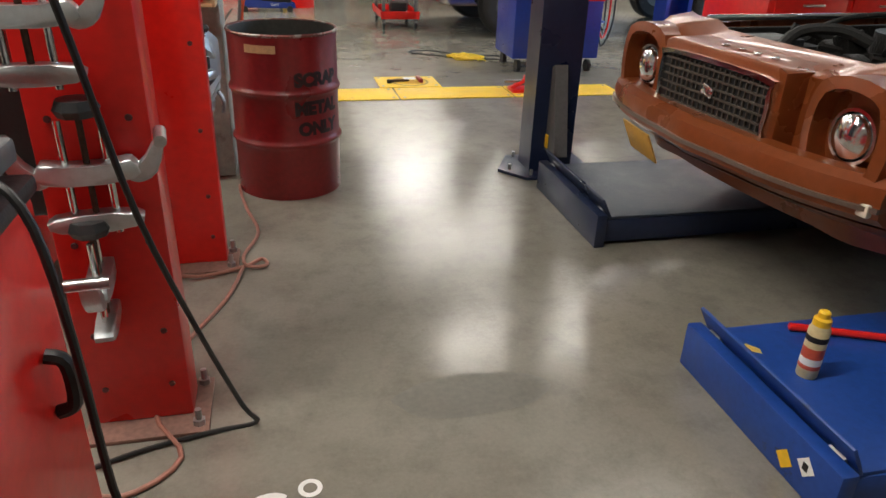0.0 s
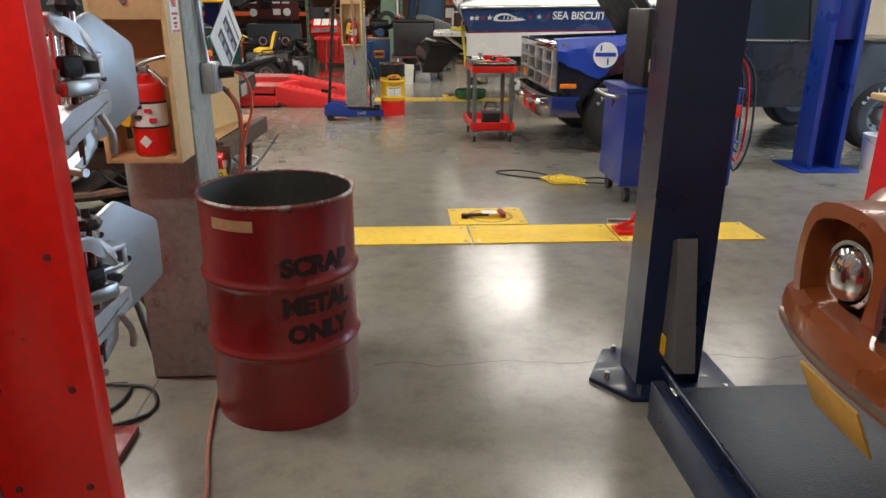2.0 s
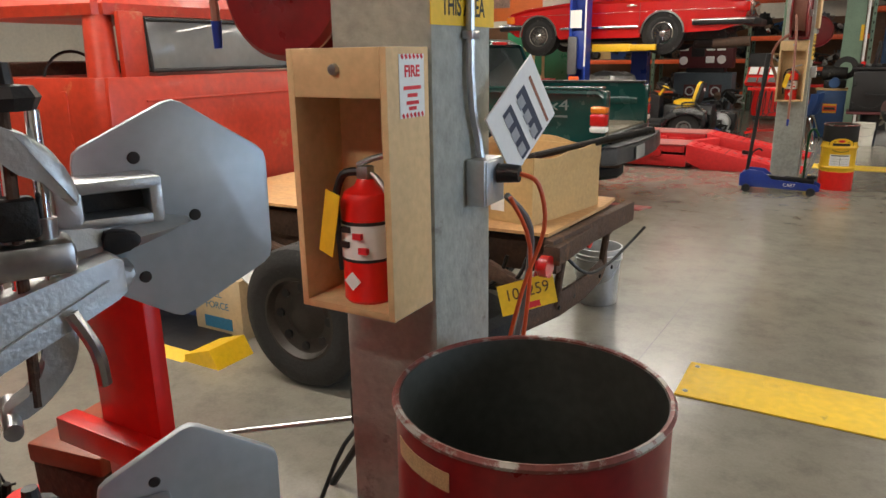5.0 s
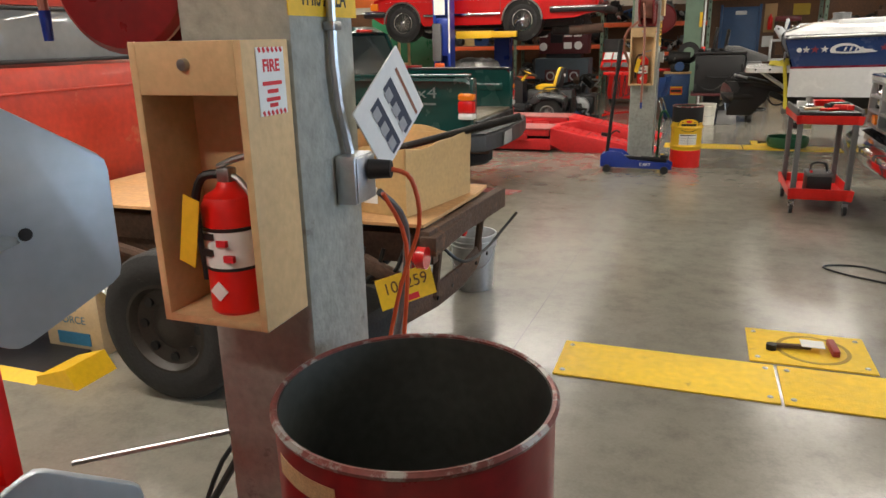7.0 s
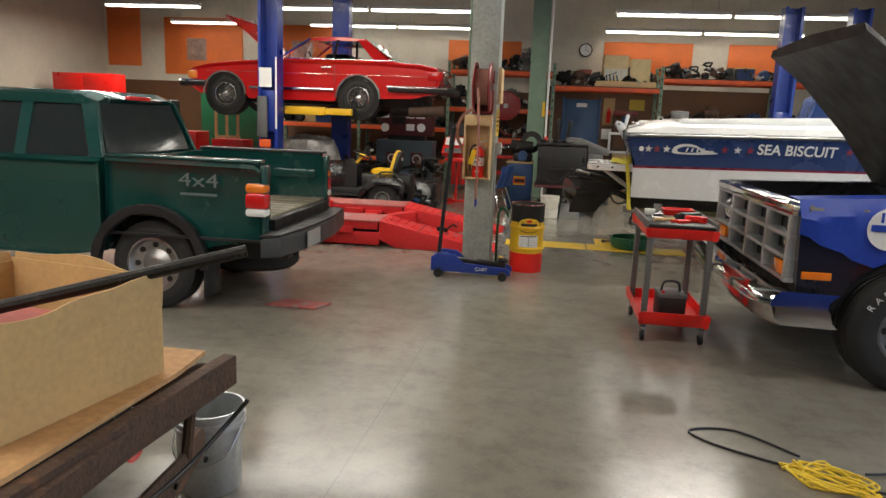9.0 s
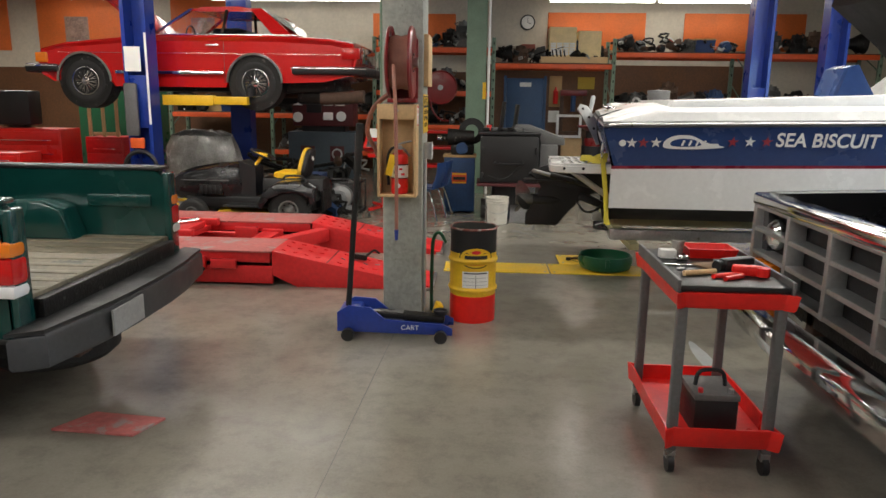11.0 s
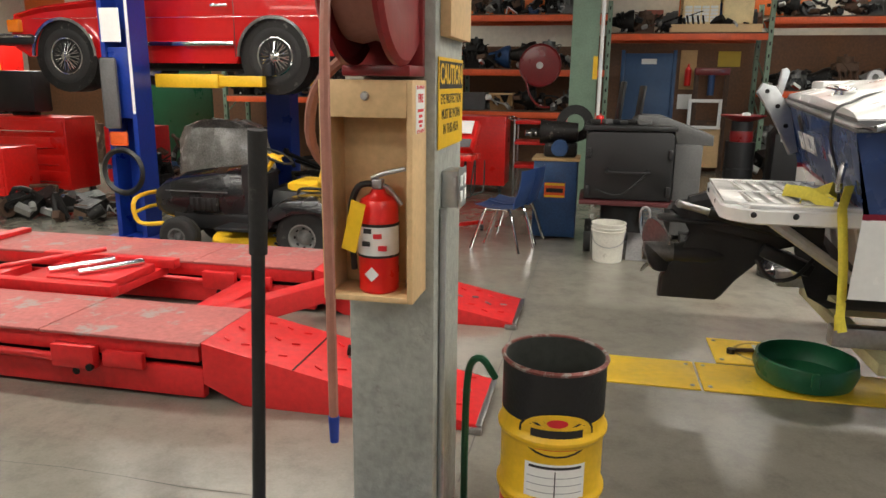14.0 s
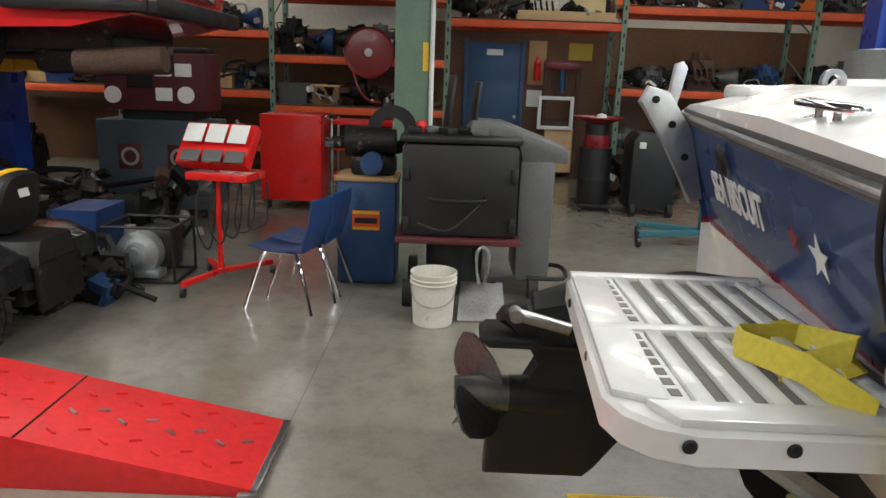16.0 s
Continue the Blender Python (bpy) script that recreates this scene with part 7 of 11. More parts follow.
# ---- boat ----
def boat():
    th = at_base("motor_boat", "white and navy motor boat with swim platform", "boat", (4.0, 14.0, 0.7))
    L, mid, half = 6.2, 14.0, 1.0
    def sec(s):
        x = 1.53 + L * s
        k = 1.0 if s < 0.45 else math.sqrt(max(0.0, 1 - ((s - 0.45) / 0.56) ** 2.2))
        hw = half * k
        lift = 0.0 if s < 0.4 else 0.35 * ((s - 0.4) / 0.6) ** 2
        up = 0.12 * s
        dk = min(1.0, s / 0.05)
        rake = lambda z: 0.34 * max(0.0, 1.49 - z) if s < 0.012 else 0.0
        pts = [(0.0, 0.55 + lift * 1.4), (0.50, 0.64 + lift * 1.2), (0.78, 0.74 + lift), (0.835, 0.785 + lift), (0.885, 1.125 + up + lift * 0.4), (0.888, 1.150 + up + lift * 0.4),
               (0.99, 1.475 + up), (1.012, 1.480 + up), (1.012, 1.522 + up), (0.985, 1.528 + up), (0.92, 1.545 + up + 0.050 * dk), (0.80, 1.552 + up + 0.070 * dk), (0.0, 1.570 + up + 0.075 * dk)]
        skew = lambda y: 0.115 * (y - 13.0) * max(0.0, 1 - s * 1.2)
        row = lambda q: [(x + rake(z) + skew(mid + q * hw * fy), mid + q * hw * fy, z + 0.035 * (1 + q * fy) * min(1.0, max(0.0, z - 0.8))) for fy, z in pts]
        return row(-1), row(1)[::-1]
    ss = [0.0, 0.015, 0.05, 0.10, 0.18, 0.27, 0.36, 0.45, 0.55, 0.65, 0.75, 0.85, 0.93, 0.985]
    rings = [sec(s) for s in ss]
    def bandmesh(i0, i1):
        b = bmesh.new()
        for side in (0, 1):
            rows = [[b.verts.new(p) for p in (r[side] if side == 0 else r[side][::-1])[i0:i1 + 1]] for r in rings]
            for r0, r1 in zip(rows, rows[1:]):
                for k in range(i1 - i0):
                    b.faces.new((r0[k], r1[k], r1[k + 1], r0[k + 1]))
        n_, f_ = rings[0]
        f_ = f_[::-1]
        for k in range(i0, i1):
            if abs(n_[k][1] - f_[k][1]) > 1e-5 or abs(n_[k + 1][1] - f_[k + 1][1]) > 1e-5:
                quad = [n_[k], n_[k + 1], f_[k + 1], f_[k]]
                b.faces.new([b.verts.new(q) for q in quad if q is not f_[k] or abs(n_[k][1] - f_[k][1]) > 1e-5][:4] if abs(n_[k + 1][1] - f_[k + 1][1]) > 1e-5 else [b.verts.new(q) for q in (n_[k], n_[k + 1], f_[k])])
        bmesh.ops.remove_doubles(b, verts=b.verts, dist=1e-5)
        return b
    part("hull_bottom", bandmesh(0, 3), mat("dark_hull_bottom", (0.020, 0.019, 0.018), 0.7, 0, 0.3, 4), th, "dark hull bottom below the chine")
    part("hull_side", bandmesh(3, 4), GEL, th, "white gelcoat hull side")
    part("red_stripe", bandmesh(4, 5), mat("boat_maroon", (0.20, 0.012, 0.03), 0.3), th, "thin dark red stripe")
    part("navy_side", bandmesh(5, 6), BOATBLUE, th, "navy blue hull band")
    part("rub_rail", bandmesh(6, 9), GREY_P, th, "grey rubber rub rail")
    part("deck", bandmesh(9, 12), GEL, th, "white deck")
    b = bmesh.new()
    rail = [r[0][8] for r in rings][::-1] + [r[1][::-1][8] for r in rings]
    tube([(x - (0.004 if i > 13 else 0), y + (-0.004 if y < mid else 0.004), z - 0.02) for i, (x, y, z) in enumerate(rail)], 0.013, 8, b, 2)
    part("rail_insert", b, STEEL, th, "bright insert along the rub rail")
    # stars, emblem and name on the near side
    def on_side(x, zz, off=0.004):
        y = 13.112 - 0.102 * (zz - 1.15) / 0.325 - off
        return face_south(x, y, zz) @ pose(0, 0, 0, 17.4, 0, 0)
    zs = lambda x: 1.352 + (x - 1.7) * 0.024
    text("SEA BISCUIT", 0.165, on_side(3.36, zs(3.36), 0.007), WHITE, th, "lettering", 0.0015, 0.92, 0.003)
    lb = prism(smooth_out([(-0.22, -0.055), (0.0, -0.06), (0.16, -0.05), (0.25, -0.035), (0.10, 0.0), (-0.02, 0.055), (-0.14, 0.06), (-0.22, 0.03), (-0.25, -0.015)], 4), 0, 0.002, "xy")
    lb.transform(on_side(2.29, zs(2.29)))
    lg = part("logo_shape", lb, WHITE, th, "white swooping emblem")
    inner = prism(smooth_out([(-0.17, -0.035), (-0.02, -0.038), (0.06, -0.02), (0.0, 0.022), (-0.12, 0.03), (-0.19, 0.0)], 4), 0, 0.001, "xy")
    inner.transform(on_side(2.29, zs(2.29), 0.0062))
    part("logo_inner", inner, BOATBLUE, lg)
    for k in range(4):
        plate(on_side(2.20 + k * 0.058, zs(2.2), 0.0066) @ pose(0, -0.004, 0, 0, 0, -16), 0.018, 0.050, WHITE, lg, "logo_bar", 0.001)
    plate(on_side(2.44, zs(2.44), 0.0062) @ pose(0, -0.02, 0), 0.10, 0.014, WHITE, lg, "logo_bar", 0.001)
    def star(m, r, material):
        pts = [(r * (1 if i % 2 == 0 else 0.4) * math.sin(math.pi * i / 5), r * (1 if i % 2 == 0 else 0.4) * math.cos(math.pi * i / 5)) for i in range(10)]
        b = prism(pts, 0, 0.002, "xy")
        b.transform(m)
        return part("star", b, material, th)
    RS = mat("boat_red_star", (0.26, 0.03, 0.045), 0.4)
    for x, m_ in ((1.781, WHITE), (1.875, RS), (1.98, WHITE), (2.603, RS), (2.74, WHITE), (2.876, RS), (3.90, RS), (4.03, WHITE)):
        star(on_side(x, zs(x)), 0.047, m_)
    part("drain_fitting", lathe([(0.0, -0.006), (0.013, -0.006), (0.015, -0.014), (0.026, -0.014), (0.030, 0.0)], (1.706, 13.052, 1.352), "y", 20), WHITE, th)
    # name and fittings on the raked transom
    def on_transom(y, zz, off=0.006):
        x = 1.53 + 0.34 * (1.49 - zz) + 0.115 * (y - 13.0)
        return pose(x - off, y, zz, 90, 0, -90 - 6.6) @ pose(0, 0, 0, 18.8, 0, 0)
    text("SEA BISCUIT", 0.145, on_transom(14.31, 1.335, 0.009), WHITE, th, "lettering", 0.0015, 0.70, 0.003)
    star(on_transom(13.82, 1.325), 0.040, RS)
    star(on_transom(13.665, 1.315), 0.058, WHITE)
    vt = lathe([(0.0, 0.014), (0.035, 0.012), (0.045, 0.0)], (0, 0, 0), "z", 18)
    vt.transform(on_transom(14.42, 1.44, 0.0) @ Matrix.Diagonal((0.8, 1.2, 1, 1)))
    part("vent", vt, BLACK, th)
    # moulded swim platform: frame with two slatted panels and a row of drain holes
    pz = 1.152
    px0 = lambda y: 1.135 + 0.055 * (y - 13.2)
    px1, py0, py1 = 1.70, 13.19, 14.08
    ol = [(px0(py0) + 0.13, py0), (px1, py0), (px1 + 0.09, py1), (px0(py1) + 0.04, py1), (px0(py1), py1 - 0.04), (px0(py0), py0 + 0.13), (px0(py0) + 0.022, py0 + 0.065), (px0(py0) + 0.065, py0 + 0.022)]
    pl = part("swim_platform", loft([[(x + 0.012, y + (0.012 if y < 13.6 else -0.012), pz - 0.078) for x, y in ol], [(x, y, pz - 0.070) for x, y in ol], [(x, y, pz - 0.018) for x, y in ol], [(x + 0.008, y + (0.008 if y < 13.6 else -0.008), pz - 0.010) for x, y in ol]]), GEL, th, "white moulded swim platform")
    # darker colour that paints in the shade between slats and in drain holes
    slot_shade = mat("slot_shadow_plastic", (0.20, 0.19, 0.17), 0.7)
    for y0, y1 in ((py0 + 0.012, py0 + 0.085), ((py0 + py1) / 2 - 0.02, (py0 + py1) / 2 + 0.02), (py1 - 0.06, py1 - 0.012)):
        part("deck_rail", prism([(px0(y0) + (0.10 if y0 < 13.3 else 0.012), y0), (px1, y0), (px1 + 0.02, y1), (px0(y1) + (0.06 if y0 < 13.3 else 0.012), y1)], pz - 0.011, pz + 0.006, "xy", None, 0.005), GEL, pl)
    part("deck_edge", prism([(px0(py0) + 0.012, py0 + 0.12), (px0(py0) + 0.105, py0 + 0.085), (px0(py1) + 0.10, py1 - 0.06), (px0(py1) + 0.012, py1 - 0.05)], pz - 0.011, pz + 0.005, "xy", None, 0.005), GEL, pl)
    for h0, h1 in ((py0 + 0.085, (py0 + py1) / 2 - 0.02), ((py0 + py1) / 2 + 0.02, py1 - 0.06)):
        part("slot_bed", box(px0(h0) + 0.15, px1 - 0.01, h0 + 0.004, h1 - 0.004, pz - 0.0105, pz - 0.0075), slot_shade, pl)
        for i in range(8):
            x = px0((h0 + h1) / 2) + 0.135 + i * 0.066
            if x < px1 - 0.03:
                part("deck_slat", box(x, x + 0.034, h0 - 0.003, h1 + 0.003, pz - 0.0095, pz + 0.005, 0.004), GEL, pl)
        part("hole_strip", box(px0(h0) + 0.098, px0(h0) + 0.138, h0 + 0.005, h1 - 0.005, pz - 0.009, pz + 0.001), GEL, pl)
        for i in range(7):
            yy = h0 + 0.035 + i * (h1 - h0 - 0.07) / 6
            # solid tiles; the hole's shade is only their dark colour
            part("drain_hole", box(px0(h0) + 0.108, px0(h0) + 0.128, yy - 0.014, yy + 0.014, pz + 0.0005, pz + 0.0025), slot_shade, pl)
    for x in (1.249, 1.414, 1.586):
        part("fastener", lathe([(0, -0.007), (0.010, -0.005), (0.013, 0.0)], (x, py0 - 0.001, pz - 0.035), "y", 12), BLACK, pl)
    for y in (13.55, 13.9):
        part("fastener", lathe([(0, -0.007), (0.010, -0.005), (0.013, 0.0)], (px0(y) - 0.001, y, pz - 0.035), "x", 12), BLACK, pl)
    for y in (13.38, 13.92):
        part("platform_brace", tube([(1.34, y, pz - 0.075), (1.78, y, 0.78)], 0.024), ALU, th)
    # outdrive: upper unit, leg with a cavitation plate, skeg and propeller
    cy = 14.235
    leg = [(1.78, 1.00), (1.30, 0.98), (1.10, 1.01), (1.03, 0.985), (1.01, 0.955), (1.12, 0.90), (1.165, 0.82), (1.10, 0.735), (1.02, 0.60), (0.995, 0.55), (0.99, 0.438), (1.31, 0.436), (1.345, 0.47), (1.40, 0.56), (1.51, 0.70), (1.62, 0.78), (1.80, 0.80)]
    od = part("outdrive", prism(leg, cy - 0.045, cy + 0.045, "xz", None, 0.018), BLACK, th, "black outdrive leg")
    part("gear_case", lathe([(0.0, -0.16), (0.048, -0.12), (0.062, -0.02), (0.062, 0.12), (0.045, 0.22), (0.0, 0.30)], (1.12, cy, 0.70), "x", 20), BLACK, od)
    part("cavitation_plate", prism([(0.96, cy - 0.05), (0.985, cy - 0.11), (1.42, cy - 0.12), (1.42, cy + 0.12), (0.985, cy + 0.11), (0.96, cy + 0.05)], 0.895, 0.910, "xy", None, 0.004), BLACK, od)
    part("upper_housing", loft([[(x, cy + sy * w, z) for sy, z in ((-1, z0), (-1, z1), (-0.5, z1 + 0.03), (0.5, z1 + 0.03), (1, z1), (1, z0))] for x, w, z0, z1 in ((1.12, 0.05, 0.93, 1.0), (1.25, 0.09, 0.86, 1.04), (1.60, 0.11, 0.80, 1.08), (1.82, 0.10, 0.80, 1.06))]), BLACK, od)
    part("trim_ram", cyl((1.06, cy - 0.10, 1.00), (1.66, cy - 0.13, 0.86), 0.020, seg=12), STEEL, od, "bright trim ram")
    part("ram_cylinder", cyl((1.22, cy - 0.108, 0.963), (1.64, cy - 0.13, 0.865), 0.030, seg=14), BLACK, od)
    part("ram_end", lathe([(0.0, -0.03), (0.020, -0.025), (0.020, 0.025), (0.0, 0.03)], (1.06, cy - 0.10, 1.00), "y", 16), STEEL, od)
    part("water_line", tube([(1.50, cy - 0.06, 0.70), (1.58, cy - 0.10, 0.60), (1.70, cy - 0.10, 0.62), (1.80, cy - 0.05, 0.72)], 0.012), CORD, od)
    part("lower_bracket", obox((1.66, cy - 0.02, 0.70), (0.30, 0.10, 0.08), 0, 22, 0, 0.02), BLACK, od)
    px, pzz = 0.975, 0.70
    WP = mat("worn_propeller", (0.17, 0.165, 0.16), 0.35, 0.8, 0.25, 8)
    pr = part("propeller", open_lathe([(0.030, -0.085), (0.052, -0.085), (0.058, 0.0), (0.060, 0.085), (0.030, 0.085)], (px, cy, pzz), "x", 24), WP, od, "worn grey propeller")
    part("prop_nut", cyl((px - 0.07, cy, pzz), (px - 0.03, cy, pzz), 0.022, seg=6), BLACK, pr)
    for i in range(3):
        a0 = radians(120 * i + 75)
        rows = []
        for t in (0, 0.2, 0.4, 0.6, 0.8, 1.0):
            q = 0.055 + 0.135 * t
            ch = 0.085 * math.sin(math.pi * (0.28 + 0.66 * t))
            row = []
            for u in (-1, -0.5, 0, 0.5, 1):
                a = a0 + u * ch / max(q, 0.08)
                row.append((px + u * ch * 0.8 - 0.05 * t, cy + q * math.cos(a), pzz + q * math.sin(a)))
            rows.append(row + [(p[0] + 0.007, p[1], p[2]) for p in row[::-1]])
        part("blade", loft(rows), WP, pr)
    # deck gear
    def bracket(y, pts):
        return part("trim_bracket", prism(pts, y, y + 0.035, "xz", None, 0.008), ALU, th, "aluminium motor bracket")
    bk = bracket(14.88, [(1.78, 1.22), (1.83, 1.24), (1.76, 1.50), (1.66, 1.64), (1.58, 1.66), (1.55, 1.60), (1.66, 1.46)])
    for x, z in ((1.61, 1.61), (1.68, 1.52), (1.74, 1.40)):
        part("bracket_hole", cyl((x, 14.872, z), (x, 14.882, z), 0.014, seg=12), GREASE, bk)
    bracket(15.02, [(1.69, 1.56), (1.73, 1.56), (1.765, 1.73), (1.745, 1.755), (1.715, 1.745)])
    part("deck_pot", lathe([(0.0, 1.64), (0.10, 1.64), (0.115, 1.66), (0.115, 1.78), (0.12, 1.79), (0.12, 1.81), (0.0, 1.82)], (2.40, 14.85, 0), "z", 28), GREY_P, th, "grey moulded deck fitting")
    part("hatch", box(1.86, 2.08, 14.66, 14.90, 1.62, 1.675, 0.018), GEL, th)
    part("lifting_eye", open_lathe([(0.022, -0.012), (0.042, -0.012), (0.042, 0.012), (0.022, 0.012)], (2.12, 14.62, 1.695), "y", 20), STEEL, th)
    part("coaming", prism([(2.12, 1.62), (2.18, 1.705), (4.3, 1.79), (4.4, 1.66)], 13.35, 14.75, "xz", None, 0.02), GEL, th, "white cockpit coaming")
    cl = part("cleat", obox((1.70, 13.80, 1.635), (0.05, 0.20, 0.022), 4, 0, 12, 0.010), CHROME, th, "chrome mooring cleat")
    for dy in (-0.04, 0.04):
        part("cleat_foot", cyl((1.70, 13.80 + dy, 1.58), (1.70, 13.80 + dy, 1.635), 0.012, seg=10), CHROME, cl)
    part("cleat_base", obox((1.70, 13.80, 1.598), (0.07, 0.17, 0.012), 3, -20, 8, 0.004), CHROME, cl)
    part("filler_cap", lathe([(0.0, 0.012), (0.028, 0.010), (0.032, 0.0)], (1.76, 13.64, 1.600), "z", 16), CHROME, th)
    for y in (13.45, 14.2, 14.5):
        part("snap", lathe([(0.0, 0.008), (0.010, 0.006), (0.012, 0.0)], (1.66 + 0.1 * (y - 13), y, 1.578 + 0.02 * (y - 13)), "z", 10), STEEL, th)
    part("tie_cord", tube([(1.95, 13.62, 1.640), (1.74, 13.50, 1.615), (1.62, 13.36, 1.585), (1.525, 13.26, 1.545), (1.525, 13.25, 1.42), (1.56, 13.24, 1.30), (1.58, 13.235, 1.18)], 0.006), CORD, th, "black cord over the stern")
    part("hook", tube([(1.58, 13.235, 1.34), (1.57, 13.225, 1.28), (1.575, 13.235, 1.22)], 0.014), STEEL, th, "steel strap hook")
    part("windshield", loft([[(4.4, y, 1.78), (4.44, y, 1.78), (4.86, y, 2.12), (4.82, y, 2.12)] for y in (13.45, 14.7)]), GREYGLASS, th, "boat windscreen")
    part("seat_back", loft([[(x0 + dx, y, z) for x0, z in ((3.58, 1.74), (3.66, 2.0), (3.74, 2.03), (3.92, 1.74))] for y, dx in ((13.5, 0.02), (13.53, 0), (13.9, 0), (13.93, 0.02))]), BOATBLUE, th, "navy vinyl seat back")
    return th


the_boat = boat()
tr = at_base("boat_trailer", "rusty galvanised boat trailer under the hull", "trailer", (3.0, 14.2, 0))
part("frame_rail", box(1.75, 7.0, 13.60, 13.68, 0.42, 0.52, 0.008), STEEL, tr)
part("frame_rail", box(1.75, 7.0, 14.66, 14.74, 0.42, 0.52, 0.008), STEEL, tr)
part("cross_member", box(1.9, 2.0, 13.42, 14.74, 0.36, 0.42, 0.008), mat("pale_yellow_bunk", (0.42, 0.38, 0.20), 0.6), tr)
part("bunk", box(1.8, 5.0, 13.75, 13.9, 0.53, 0.60, 0.01, box(1.8, 5.0, 14.45, 14.6, 0.53, 0.60, 0.01)), mat("pale_yellow_bunk", (0, 0, 0)), tr)
wheel(tr, 4.2, 13.45, 0.3, 0.3, 0.18, -1)
wheel(tr, 4.2, 14.9, 0.3, 0.3, 0.18, 1)
# stands in for unclear red clutter; the dark red includes the shade under the boat
js = at_base("jack_stand", "jack stand shape for red clutter, shade in its dark red", "jack stand", (2.80, 13.9, 0))
for sx, sy in ((-1, -1), (-1, 1), (1, -1), (1, 1)):
    part("leg", cyl((2.80 + sx * 0.12, 13.9 + sy * 0.12, 0), (2.80 + sx * 0.03, 13.9 + sy * 0.03, 0.27), 0.022, seg=8), RED_DARK, js)
part("post", box(2.77, 2.83, 13.87, 13.93, 0.2, 0.41, 0.005), RED_DARK, js)
part("saddle", box(2.74, 2.86, 13.85, 13.95, 0.40, 0.42, 0.004), RED_DARK, js)
sp = at_base("strap", "yellow webbing strap hanging off the transom", "strap", (1.6, 13.36, 0.02))
def ribbon(pts, w, across=(0, 1, 0)):
    b = bmesh.new()
    a = Vector(across) * w / 2
    rows = [[b.verts.new(Vector(p) - a), b.verts.new(Vector(p) + a)] for p in pts]
    rows2 = [[b.verts.new(Vector(p) - a + Vector((0.003, 0, 0.003))), b.verts.new(Vector(p) + a + Vector((0.003, 0, 0.003)))] for p in pts]
    for r, q in zip(rows, rows[1:]):
        b.faces.new((r[0], r[1], q[1], q[0]))
    for r, q in zip(rows2, rows2[1:]):
        b.faces.new((r[1], r[0], q[0], q[1]))
    for k in (0, 1):
        for i in range(len(pts) - 1):
            b.faces.new((rows[i][k], rows2[i][k], rows2[i + 1][k], rows[i + 1][k]))
    return b
part("webbing", ribbon([(1.60, 13.20, 1.25), (1.575, 13.17, 1.16), (1.59, 13.165, 1.05), (1.61, 13.17, 0.92), (1.625, 13.18, 0.78), (1.635, 13.19, 0.64), (1.625, 13.18, 0.71), (1.65, 13.19, 0.63)], 0.05, (0.85, 0.5, 0)), STRAP, sp)
part("webbing", ribbon([(1.56, 13.24, 1.155), (1.48, 13.32, 1.20), (1.42, 13.46, 1.19), (1.47, 13.60, 1.155), (1.60, 13.60, 1.16), (1.66, 13.48, 1.18), (1.58, 13.36, 1.22), (1.48, 13.40, 1.165)], 0.05, (0.25, 0.2, 0.93)), STRAP, sp)
part("webbing", ribbon([(1.50, 13.34, 1.150), (1.62, 13.40, 1.158), (1.66, 13.56, 1.152), (1.60, 13.70, 1.156)], 0.05, (0.9, 0.3, 0.1)), STRAP, sp)
t = at_base("drain_tub", "round dark green plastic drain tub", "tub", (1.82, 14.16, 0.01))
part("shell", open_lathe([(0.0, 0.01), (0.20, 0.01), (0.25, 0.03), (0.275, 0.10), (0.265, 0.16), (0.25, 0.165), (0.25, 0.15), (0.255, 0.10), (0.235, 0.045), (0.19, 0.025), (0.0, 0.025)], (1.82, 14.16, 0), "z", 48), GREENP, t)
part("spout", obox((1.80, 13.885, 0.12), (0.04, 0.03, 0.08), 0, 0, 0, 0.008), GREENP, t)


